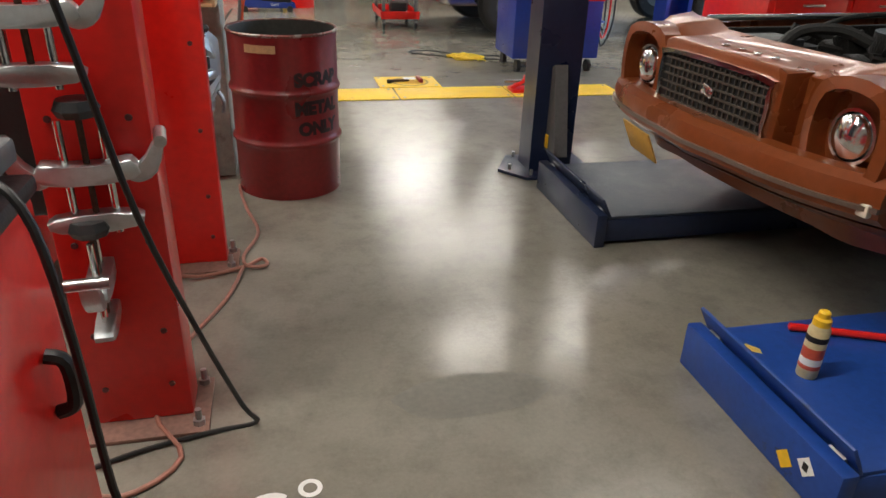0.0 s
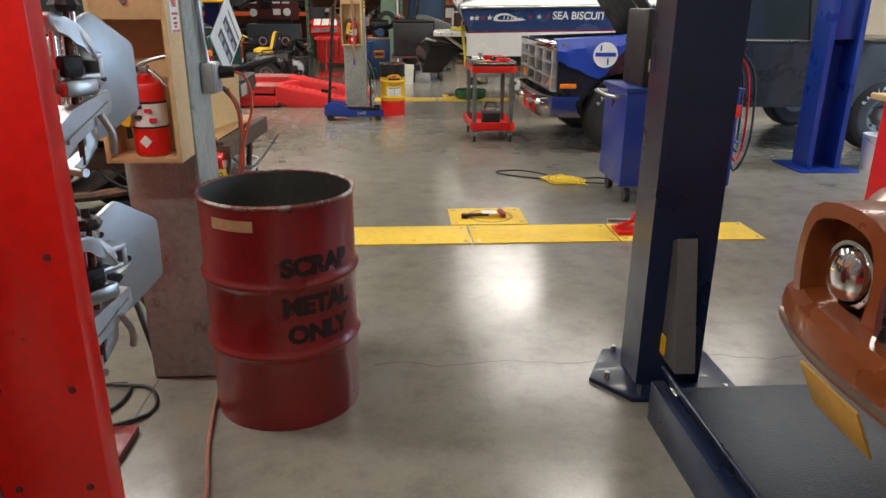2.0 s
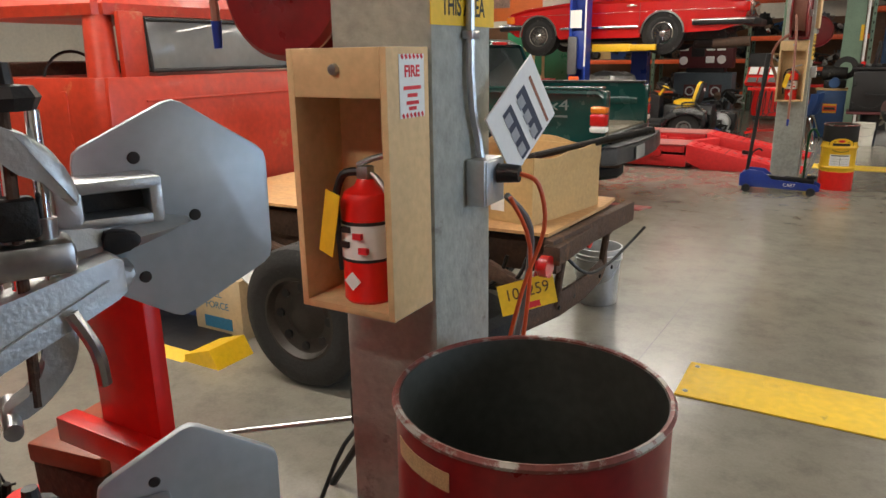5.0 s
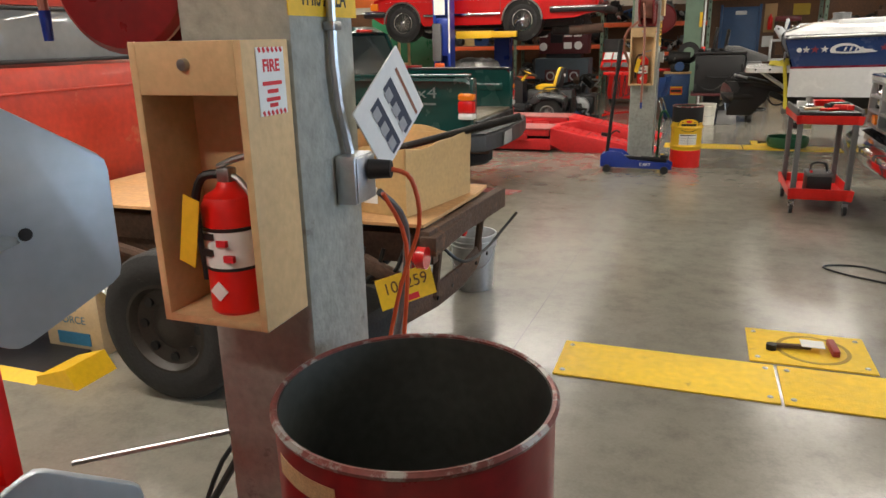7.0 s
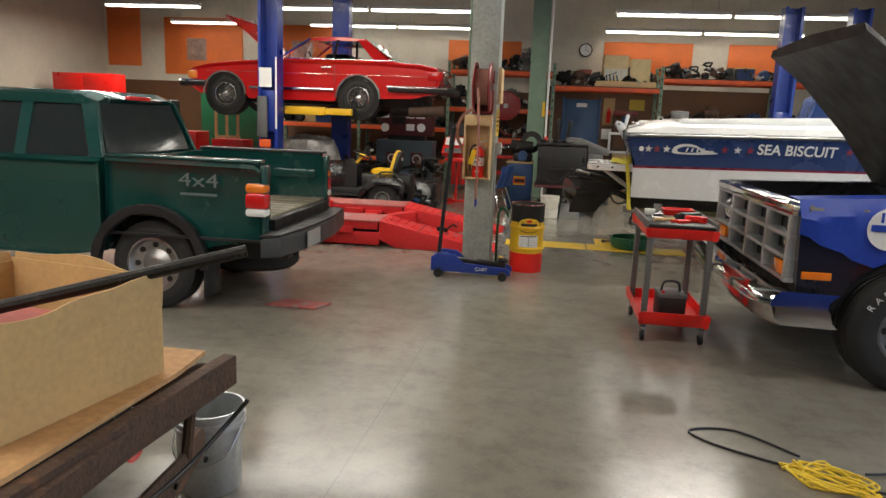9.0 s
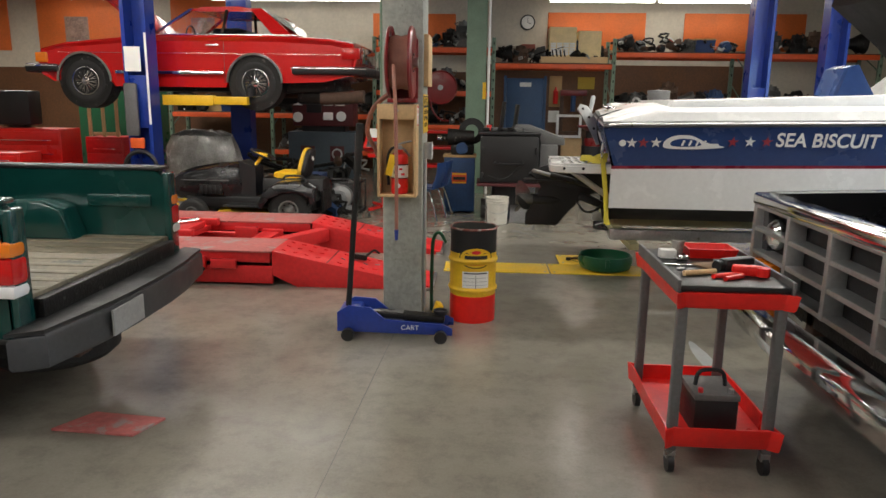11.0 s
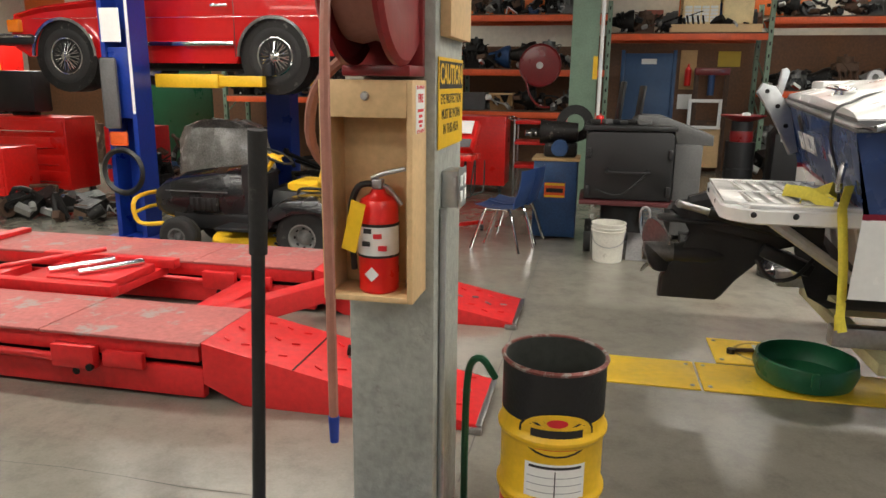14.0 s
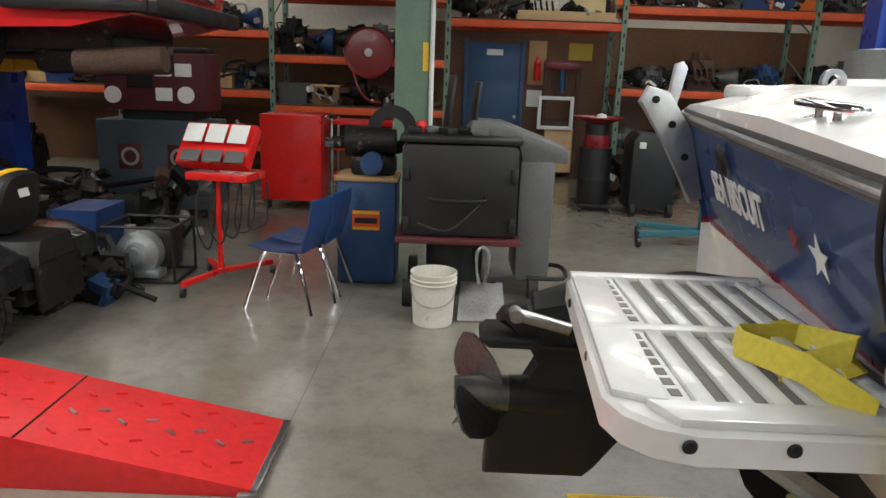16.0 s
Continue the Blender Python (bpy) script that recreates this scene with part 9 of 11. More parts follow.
    tool("cup", "clear plastic cup on the cart", "cup", open_lathe([(0.026, 0.906), (0.034, 0.985), (0.032, 0.985), (0.024, 0.91)], (1.53, 10.62, 0), "z", 24), CLEARPLASTIC)
    tool("wrench", "steel wrench lying on the cart mat", "wrench", box(1.40, 1.56, 10.36, 10.385, 0.906, 0.914, 0.003), CHROME)
    tool("socket", "steel socket lying on the cart mat", "socket", cyl((1.48, 10.46, 0.922), (1.54, 10.47, 0.922), 0.016, seg=14), CHROME)
    tool("rag", "brown shop rag on the cart", "rag", obox((1.63, 10.36, 0.912), (0.16, 0.12, 0.012), 0, 2, 25, 0.005), mat("brown_rag", (0.20, 0.13, 0.08), 0.9, 0, 0.3, 20))
    tool("ratchet", "chrome ratchet with a red handle on the mat", "ratchet", tube([(1.66, 10.44, 0.918), (1.78, 10.46, 0.918), (1.82, 10.47, 0.918)], 0.011), CHROME)
    tool("grinder", "red and black angle grinder on the cart", "grinder", obox((1.74, 10.20, 0.930), (0.14, 0.05, 0.05), 0, 0, -12, 0.015, cyl((1.80, 10.17, 0.91), (1.80, 10.17, 0.95), 0.03, seg=16)), RED)
    tool("parts_box", "small white carton on the cart mat", "box", box(1.42, 1.50, 10.52, 10.58, 0.906, 0.95, 0.003), PAPER)
    tool("bolt", "loose steel bolt on the mat", "bolt", cyl((1.44, 10.28, 0.912), (1.48, 10.29, 0.912), 0.008, seg=6), STEEL)
    for o in laid:
        o.matrix_world = Matrix.Translation((0.045, 0.09, 0.0)) @ BASES[o.name]


cart()


def floor_ring(cx, cy, label):
    th = at_base("tie_down_tool", label, "tool", (cx, cy, 0.01))
    part("ring_mark", open_lathe([(0.155, 0.0085), (0.175, 0.0085), (0.175, 0.0105), (0.155, 0.0105)], (cx + 0.03, cy, 0), "z", 40), mat("worn_yellow_dark", (0.40, 0.25, 0.03), 0.6), th)
    part("arm", obox((cx - 0.08, cy - 0.02, 0.026), (0.20, 0.025, 0.022), 0, 0, 8, 0.004), RUST, th)
    part("head", obox((cx + 0.12, cy, 0.032), (0.035, 0.16, 0.035), 0, 0, 3, 0.006), mat("maroon_tool", (0.28, 0.03, 0.03), 0.5), th)
    part("knob", cyl((cx - 0.17, cy - 0.05, 0.010), (cx - 0.17, cy - 0.05, 0.04), 0.025, seg=14), GREASE, th)
    part("white_card", box(cx - 0.03, cx + 0.08, cy - 0.04, cy + 0.05, 0.038, 0.041), PAPER, th)


floor_ring(1.21, 6.98, "rusty clamp tool on the yellow plate")
floor_ring(1.66, 14.56, "rusty clamp tool on the yellow plate")
r_ = at_base("red_plate", "flat dusty red plate on the floor", "plate", (-1.36, 10.32, 0))
part("sheet", prism([(-1.62, 10.25), (-1.18, 10.22), (-1.10, 10.42), (-1.5, 10.46)], 0, 0.015, "xy", None, 0.003), RACK_DUSTY, r_)

# ---- blue equipment cart, cables, bench beyond ----
wb = at_base("bucket", "white plastic bucket beside the blue column", "bucket", (5.36, 8.55, 0))
part("pail", open_lathe([(0.0, 0.0), (0.13, 0.0), (0.15, 0.33), (0.157, 0.34), (0.145, 0.345), (0.125, 0.01), (0.0, 0.01)], (5.36, 8.55, 0), "z", 28), WHITE, wb)
part("bail", tube([(5.21, 8.55, 0.31), (5.24, 8.42, 0.26), (5.36, 8.38, 0.24), (5.48, 8.42, 0.26), (5.51, 8.55, 0.31)], 0.004), STEEL, wb)
c = at_base("equipment_cart", "blue steel cart carrying a black service machine", "cart", (2.7, 7.6, 0))
part("body", box(2.24, 3.16, 7.32, 7.92, 0.14, 0.90, 0.012), BLUE, c)
part("top", box(2.22, 3.18, 7.30, 7.94, 0.90, 0.93, 0.006), BLUE, c)
part("red_panel", box(2.75, 3.17, 7.312, 7.32, 0.70, 0.80, 0.003), RED, c)
part("black_case", box(2.36, 3.08, 7.36, 7.86, 0.93, 1.52, 0.02), BLACK, c)
for x0_, x1_ in ((2.40, 2.66), (2.80, 3.04)):
    part("label_plate", box(x0_, x1_, 7.354, 7.36, 1.05, 1.15, 0.002), mat("light_grey_label", (0.5, 0.5, 0.5), 0.5), c)
part("push_handle", tube([(2.24, 7.40, 0.86), (2.14, 7.40, 0.86), (2.14, 7.84, 0.86), (2.24, 7.84, 0.86)], 0.014), STEEL, c)
for x in (2.32, 3.08):
    for y in (7.38, 7.86):
        part("castor", cyl((x - 0.02, y, 0.06), (x + 0.02, y, 0.06), 0.06, seg=20), BLACK, c)
for k in range(4):
    part("hose", tube([(3.16, 7.4 + 0.1 * k, 1.2), (3.28, 7.38 + 0.1 * k, 1.0), (3.30, 7.36 + 0.1 * k, 0.5), (3.22, 7.4, 0.25 + 0.08 * k), (3.17, 7.45, 0.5)], 0.010), (CORD, RED, CORD, BLUE)[k], c)
c.matrix_world = pose(2.80, 7.6, 0)
random.seed(12)
c = at_base("extension_cord", "coiled yellow extension cord on the floor", "cord", (2.06, 8.06, 0))
pts = [(2.06 + 0.20 * math.cos(a * 1.07) * (0.75 + 0.25 * math.sin(a * 0.37)), 8.06 + 0.15 * math.sin(a) * (0.8 + 0.2 * math.cos(a * 0.53)), 0.008 + 0.006 * (i % 7)) for i, a in enumerate([k * 0.55 for k in range(95)])]
part("cable", tube(pts, 0.006, 6, None, 2), CORD_Y, c)
part("black_cable", tube([(2.20, 7.98, 0.02), (2.5, 8.0, 0.008), (2.45, 8.2, 0.008), (2.25, 8.15, 0.02)], 0.007), CORD, c)
part("black_cable", tube([(1.95, 8.15, 0.01), (1.6, 8.35, 0.007), (1.50, 8.5, 0.007), (1.75, 8.55, 0.007), (2.0, 8.3, 0.01)], 0.007), CORD, c)
rj = at_base("bottle_jack", "red scissor jack at the end of the trench cover", "jack", (2.2, 6.6, 0))
part("base", box(2.08, 2.40, 6.45, 6.62, 0.009, 0.04, 0.006), RED, rj)
part("arm", obox((2.18, 6.53, 0.09), (0.22, 0.05, 0.03), 0, -28, 0, 0.006, obox((2.30, 6.53, 0.09), (0.22, 0.05, 0.03), 0, 28, 0, 0.006)), RED, rj)
part("screw", cyl((2.02, 6.53, 0.10), (2.5, 6.53, 0.10), 0.012, seg=10), STEEL, rj)
w_ = at_base("tool_chest", "long red tool chest with a wooden top", "tool chest", (4.8, 5.9, 0))
part("body", box(3.76, 5.9, 5.48, 6.36, 0.12, 0.96, 0.012), RED, w_)
part("wood_top", box(3.70, 5.96, 5.42, 6.42, 0.96, 1.00, 0.005), WOOD, w_)
for i in range(3):
    for k in range(3):
        dr = part("drawer", box(3.82 + i * 0.7, 4.46 + i * 0.7, 5.464, 5.48, 0.18 + k * 0.26, 0.42 + k * 0.26, 0.005), RED, w_)
        part("handle", box(4.05 + i * 0.7, 4.25 + i * 0.7, 5.448, 5.464, 0.36 + k * 0.26, 0.38 + k * 0.26, 0.004), CHROME, dr)
for x in (3.9, 5.75):
    for y in (5.58, 6.24):
        part("castor", cyl((x - 0.02, y, 0.06), (x + 0.02, y, 0.06), 0.06, seg=16), BLACK, w_)
lp = at_base("laptop", "open laptop with a bright blue screen", "laptop", (4.7, 5.9, 1.0))
part("base", box(4.50, 4.92, 5.72, 6.0, 1.001, 1.018, 0.004), BLACK, lp)
part("lid", obox((4.71, 6.04, 1.14), (0.42, 0.012, 0.26), -14, 0, 0, 0.004), BLACK, lp)
part("screen", obox((4.71, 6.032, 1.14), (0.39, 0.004, 0.23), -14, 0, 0), glow("laptop_screen", (0.25, 0.45, 0.85), 1.2), lp)
bt = at_base("bottle", "green bottle on the wooden bench top", "bottle", (4.08, 6.1, 1.0))
part("bottle", lathe([(0.0, 0.0), (0.055, 0.0), (0.06, 0.02), (0.06, 0.26), (0.03, 0.32), (0.025, 0.36), (0.0, 0.36)], (4.08, 6.1, 1.001), "z", 24), mat("green_bottle", (0.03, 0.16, 0.06), 0.25), bt)
pp_ = at_base("paper_sheet", "loose white papers on the wooden bench top", "paper", (4.0, 5.85, 1.0))
part("sheet", box(3.85, 4.2, 5.72, 5.98, 1.0005, 1.004), PAPER, pp_)
lift_post(4.78, 8.62, "blue lift column beside the charcoal truck", 3.9, 1)
lift_post(5.1, 19.5, "blue lift column behind the boat", 3.9, 1)
lift_post(6.3, 19.5, "blue lift column near the back racks", 3.9, 1)
lift_post(-8.0, 14.0, "blue lift column beyond the green pickup", 3.9, 1)


# ---- pallet racks along the back wall ----
RY0, RY1 = 23.3, 24.3


def upright(x):
    th = at_base("rack_upright", "green steel pallet rack upright frame", "pallet rack", (x, 23.8, 0), group="rack uprights")
    for y in (RY0, RY1 - 0.08):
        part("post", box(x - 0.04, x + 0.04, y, y + 0.08, 0, 3.05, 0.004), GREEN_STEEL, th)
        for k in range(14):
            part("slot", box(x - 0.012, x + 0.012, y - 0.002, y + 0.002, 0.3 + k * 0.2, 0.36 + k * 0.2), GREASE, th)
    for k in range(4):
        part("brace", cyl((x, RY0 + 0.05, 0.3 + k * 0.7), (x, RY1 - 0.05, 0.75 + k * 0.7), 0.014, seg=6), GREEN_STEEL, th)


for x in (-6.75, -4.36, -1.97, 0.72, 3.38, 6.25, 9.1):
    upright(x)
SHELVES = []
for xa, xb, zs in ((-6.71, -4.40, (1.33, 2.23)), (-4.32, -2.01, (0.5, 1.33, 2.23)), (-1.93, 0.68, (1.12, 1.88, 2.83)), (0.76, 3.34, (2.50,)), (3.42, 6.21, (0.5, 1.55, 2.76)), (6.29, 9.06, (0.5, 1.55, 2.76))):
    for z in zs:
        th = at_base("rack_shelf", "pallet rack shelf on orange steel beams", "shelf", ((xa + xb) / 2, 23.8, z), group="rack shelves")
        part("front_beam", box(xa, xb, RY0, RY0 + 0.05, z - 0.11, z - 0.002, 0.004), ORANGE_BEAM, th)
        part("rear_beam", box(xa, xb, RY1 - 0.05, RY1, z - 0.11, z - 0.002, 0.004), ORANGE_BEAM, th)
        part("deck", box(xa, xb, RY0 + 0.012, RY1 - 0.012, z, z + 0.02, 0.002), mat("dark_shelf_board", (0.10, 0.065, 0.04), 0.8, 0, 0.3, 5), th)
        SHELVES.append((xa, xb, z + 0.02))
random.seed(77)


def gearbox_lump(x, y, z, s, seed):
    rnd = random.Random(seed)
    b = lathe([(0.0, -0.5 * s), (0.16 * s, -0.5 * s), (0.2 * s, -0.3 * s), (0.28 * s, -0.1 * s), (0.42 * s, 0.15 * s), (0.45 * s, 0.3 * s), (0.44 * s, 0.34 * s), (0.2 * s, 0.34 * s), (0.0, 0.36 * s)], (x, y, z + 0.45 * s), "x", 18)
    for i in range(6):
        obox((x + rnd.uniform(-0.3, 0.25) * s, y + rnd.uniform(-0.25, 0.25) * s, z + (0.25 + rnd.random() * 0.5) * s), (0.2 * s, 0.16 * s, 0.14 * s), rnd.uniform(0, 60), rnd.uniform(0, 60), rnd.uniform(0, 90), 0.01, b)
    cyl((x - 0.7 * s, y, z + 0.45 * s), (x + 0.3 * s, y, z + 0.45 * s), 0.06 * s, seg=10, bm=b)
    tube([(x, y - 0.2 * s, z + 0.7 * s), (x + 0.1 * s, y - 0.3 * s, z + 0.4 * s), (x + 0.3 * s, y - 0.25 * s, z + 0.1 * s)], 0.025 * s, 6, b)
    return b


KINDS = (("engine_block", "greasy engine block stored on the rack", "engine"), ("gearbox", "dull grey gearbox stored on the rack", "gearbox"), ("parts_bin", "plastic bin of small parts on the rack", "bin"), ("alternator", "loose alternator and pulley on the rack", "engine part"))
PALETTE = (GREASE, ENG_GREY, GREASE, ENG_RUST, ENG_GREY, GREASE, ENG_BLUE)
n_ = 0
for xa, xb, z in SHELVES:
    x = xa + 0.22
    while x < xb - 0.18:
        s = random.uniform(0.34, 0.56)
        y = RY0 + 0.30 + random.uniform(0, 0.15)
        k = random.random()
        pal = PALETTE[n_ % len(PALETTE)]
        if k < 0.42:
            nm, lb, ct = KINDS[0]
            o = at_base(nm, lb, ct, (x, y, z), group="engines on the rack")
            part("casting", engine_lump(x, y, z, s, s, s * random.uniform(0.8, 1.1), 200 + n_), pal, o)
        elif k < 0.74:
            nm, lb, ct = KINDS[1]
            o = at_base(nm, lb, ct, (x, y, z), group="gearboxes on the rack")
            part("casting", gearbox_lump(x, y, z, s, 300 + n_), pal, o)
        elif k < 0.86:
            nm, lb, ct = KINDS[2]
            o = at_base(nm, lb, ct, (x, y, z), group="bins on the rack")
            h = s * 0.55
            part("shell", loft([[(x - s * 0.4, y - s * 0.35, z), (x + s * 0.4, y - s * 0.35, z), (x + s * 0.4, y + s * 0.35, z), (x - s * 0.4, y + s * 0.35, z)], [(x - s * 0.44, y - s * 0.4, z + h), (x + s * 0.44, y - s * 0.4, z + h), (x + s * 0.44, y + s * 0.4, z + h), (x - s * 0.44, y + s * 0.4, z + h)]]), random.choice((CARD, BLUEPL, GREY_P, mat("tan_bin", (0.34, 0.20, 0.08), 0.6), PAPER)), o)
            part("lid", box(x - s * 0.46, x + s * 0.46, y - s * 0.42, y + s * 0.42, z + h, z + h + 0.03, 0.006), random.choice((CARD, GREY_P, WOOD)), o)
        else:
            nm, lb, ct = KINDS[3]
            o = at_base(nm, lb, ct, (x, y, z), group="small parts on the rack")
            r0 = s * 0.26
            bb = lathe([(0, -r0), (r0 * 0.8, -r0), (r0, -r0 * 0.6), (r0, r0 * 0.6), (r0 * 0.7, r0), (0, r0)], (x, y, z + r0), "y", 18)
            cyl((x, y - r0 * 1.5, z + r0), (x, y + r0, z + r0), r0 * 0.45, seg=16, bm=bb)
            part("casting", bb, pal, o)
        x += s * random.uniform(0.72, 1.0)
        n_ += 1
# small loose parts heaped between the castings
def heap(xa, xb, ya, yb, z, n, seed, material, label, size=0.10, high=0.25):
    """Many small brackets, rods, caps and pipes in one heap."""
    rnd = random.Random(seed)
    b = bmesh.new()
    for _ in range(n):
        x, y, h = rnd.uniform(xa, xb), rnd.uniform(ya, yb), rnd.random() ** 1.6 * high
        q = size * rnd.uniform(0.5, 1.5)
        kind = rnd.random()
        if kind < 0.35:
            obox((x, y, z + h + q * 0.35), (q, q * rnd.uniform(0.3, 0.9), q * rnd.uniform(0.3, 0.8)), rnd.uniform(-35, 35), rnd.uniform(-35, 35), rnd.uniform(0, 180), 0, b)
        elif kind < 0.65:
            d = Vector((rnd.uniform(-1, 1), rnd.uniform(-1, 1), rnd.uniform(-0.3, 0.8))).normalized() * q * 0.6
            cyl(Vector((x, y, z + h + q * 0.5)) - d * 0.5, Vector((x, y, z + h + q * 0.5)) + d * 0.5, q * rnd.uniform(0.2, 0.5), seg=12, bm=b)
        elif kind < 0.82:
            p0 = Vector((x, y, z + h + 0.02))
            tube([p0, p0 + Vector((q * rnd.uniform(-1, 1), q * 0.3, q * 0.9)), p0 + Vector((q * rnd.uniform(-2, 2), q * 0.2, q * 0.7)), p0 + Vector((q * rnd.uniform(-2.4, 2.4), 0, 0))], q * 0.12, 6, b, 3)
        else:
            o2 = open_lathe([(q * 0.3, -q * 0.12), (q * 0.5, -q * 0.12), (q * 0.5, q * 0.12), (q * 0.3, q * 0.12)], (0, 0, 0), "z", 14)
            merge(b, o2, pose(x, y, z + h + q * 0.4, rnd.uniform(20, 100), rnd.uniform(-30, 30), rnd.uniform(0, 180)))
    o = part("loose_parts", b, material)
    return tagged(o, label, "engine parts", "loose parts", "stuff")


BRIGHT = mat("dull_aluminium_parts", (0.42, 0.42, 0.40), 0.45, 0.6, 0.3, 9)
TAGS = mat("faded_coloured_parts", (0.40, 0.06, 0.03), 0.6, 0, 0.3, 9)
for q_, (xa, xb, z) in enumerate(SHELVES):
    for m__, n__, sz, lab in ((GREASE, 26, 0.15, "greasy loose engine parts heaped on the shelf"), (BRIGHT, 16, 0.11, "bare aluminium parts scattered on the shelf"), (ENG_RUST, 12, 0.13, "rusty brackets and pipes on the shelf"), (TAGS, 4, 0.10, "faded red caps and tins on the shelf"), (PAPER, 4, 0.11, "white cartons and tags on the shelf")):
        heap(xa + 0.1, xb - 0.1, RY0 + 0.10, RY0 + 0.55, z, n__, 900 + q_ * 10 + n__, m__, lab, sz, 0.22)
for q_, (xa, xb, ya, yb, hh) in enumerate(((-4.4, -2.6, 18.6, 19.4, 0.55), (-3.0, -1.5, 18.2, 19.0, 0.55), (-6.6, -4.6, 19.2, 20.4, 0.7), (-6.4, -4.6, 17.0, 17.9, 0.12), (2.9, 4.2, 22.2, 23.0, 0.5), (-2.1, -1.5, 16.9, 17.3, 0.15))):
    for m__, n__, sz, lab in ((GREASE, 34, 0.20, "greasy engine parts heaped on the floor"), (BRIGHT, 12, 0.12, "bare aluminium parts among the heap"), (ENG_RUST, 14, 0.16, "rusty brackets and pipes in the heap"), (ENG_BLUE, 5, 0.15, "blue painted engine parts in the heap")):
        heap(xa, xb, ya, yb, 0.0, n__, 1500 + q_ * 10 + n__, m__, lab, sz, hh)
# yellow cabinets and a pallet on the door bay's shelf
o = at_base("parts_cabinet", "cream parts cabinets on a wooden pallet", "cabinet", (2.5, 23.7, 2.52))
part("pallet", box(1.75, 3.25, 23.36, 24.2, 2.523, 2.66, 0.01), WOOD, o)
part("cabinet", box(1.95, 2.55, 23.45, 24.0, 2.662, 3.30, 0.01), mat("cream_steel", (0.84, 0.66, 0.34), 0.5), o)
part("cabinet", box(2.60, 3.10, 23.45, 24.0, 2.662, 3.22, 0.01), mat("cream_steel", (0, 0, 0)), o)
for i in range(4):
    for k in range(5):
        part("drawer", box(1.98 + i * 0.14, 2.10 + i * 0.14, 23.44, 23.45, 2.70 + k * 0.055, 2.745 + k * 0.055, 0.002), PAPER, o)
b = at_base("hose_reel", "large dark red hose reel on the rack", "hose reel", (-0.45, 23.1, 1.9))
part("disc", lathe([(0.0, -0.04), (0.10, -0.05), (0.34, -0.03), (0.37, -0.05), (0.38, 0.0), (0.34, 0.02), (0.0, 0.03)], (-0.45, 23.12, 1.95), "y", 36), RED_DARK, b)
part("hub", cyl((-0.45, 23.0, 1.95), (-0.45, 23.3, 1.95), 0.06), STEEL, b)
part("hose", tube([(-0.70, 23.1, 1.75), (-0.62, 23.08, 1.45), (-0.45, 23.08, 1.25), (-0.25, 23.1, 1.22)], 0.02), RED_DARK, b)
ck = at_base("wall_clock", "round white wall clock with black rim", "clock", (1.5, Y1, 3.5))
part("rim", open_lathe([(0.15, -0.04), (0.175, -0.04), (0.18, 0.0), (0.15, 0.0)], (1.52, Y1 - 0.005, 3.52), "y", 36), BLACK, ck)
part("dial", cyl((1.52, Y1 - 0.03, 3.52), (1.52, Y1 - 0.012, 3.52), 0.152, seg=36), PAPER, ck)
part("hand", box(1.515, 1.525, Y1 - 0.036, Y1 - 0.032, 3.52, 3.63), INK, ck)
part("hand", obox((1.56, Y1 - 0.036, 3.50), (0.09, 0.003, 0.01), 0, 20, 0), INK, ck)
nb = at_base("notice", "small red-brown notice under the clock", "notice", (1.5, Y1, 2.9))
part("sheet", box(1.40, 1.72, Y1 - 0.012, Y1 - 0.004, 2.78, 3.02), mat("brick_notice", (0.32, 0.09, 0.06), 0.6), nb)
# board beside the door: extinguisher, notices, press and window frame
wb = at_base("extinguisher_board", "tan board with a red extinguisher beside the door", "board", (2.2, Y1 - 0.05, 1.6))
part("board", box(2.10, 2.40, Y1 - 0.06, Y1 - 0.03, 1.55, 2.28, 0.004), mat("tan_board", (0.42, 0.27, 0.12), 0.7), wb)
part("bottle", lathe([(0, 1.62), (0.055, 1.62), (0.06, 1.64), (0.06, 1.92), (0.02, 1.98), (0.02, 2.02), (0, 2.02)], (2.25, Y1 - 0.13, 0), "z", 20), RED, wb)
part("notice", box(2.10, 2.36, Y1 - 0.05, Y1 - 0.031, 1.18, 1.46), PAPER, wb)
part("yellow_sign", box(2.78, 3.18, Y1 - 0.05, Y1 - 0.031, 1.98, 2.26), mat("dim_yellow_sign", (0.42, 0.30, 0.03), 0.6), wb)
pr_ = at_base("shop_press", "red-headed hydraulic press against the wall", "press", (2.65, 24.3, 0))
for x in (2.38, 2.92):
    part("upright", box(x - 0.04, x + 0.04, 24.3, 24.38, 0, 1.95, 0.006), RUST, pr_)
part("head", box(2.34, 2.96, 24.28, 24.40, 1.82, 1.95, 0.008), RED_DARK, pr_)
part("ram", cyl((2.65, 24.34, 1.45), (2.65, 24.34, 1.82), 0.06), ENG_BLUE, pr_)
part("bed", box(2.34, 2.96, 24.28, 24.40, 0.85, 0.98, 0.008), RUST, pr_)
part("guard", box(2.40, 2.90, 24.30, 24.36, 0.1, 0.85), WOOD, pr_)
wf = at_base("window_sash", "white wooden window frame leaning on the press", "window frame", (2.6, 24.2, 0.84))
for q in (((2.26, 2.32), (0.83, 1.38)), ((2.80, 2.86), (0.83, 1.38)), ((2.32, 2.80), (0.83, 0.89)), ((2.32, 2.80), (1.32, 1.38))):
    part("bar", box(q[0][0], q[0][1], 24.20, 24.24, q[1][0], q[1][1], 0.004), WHITE, wf)

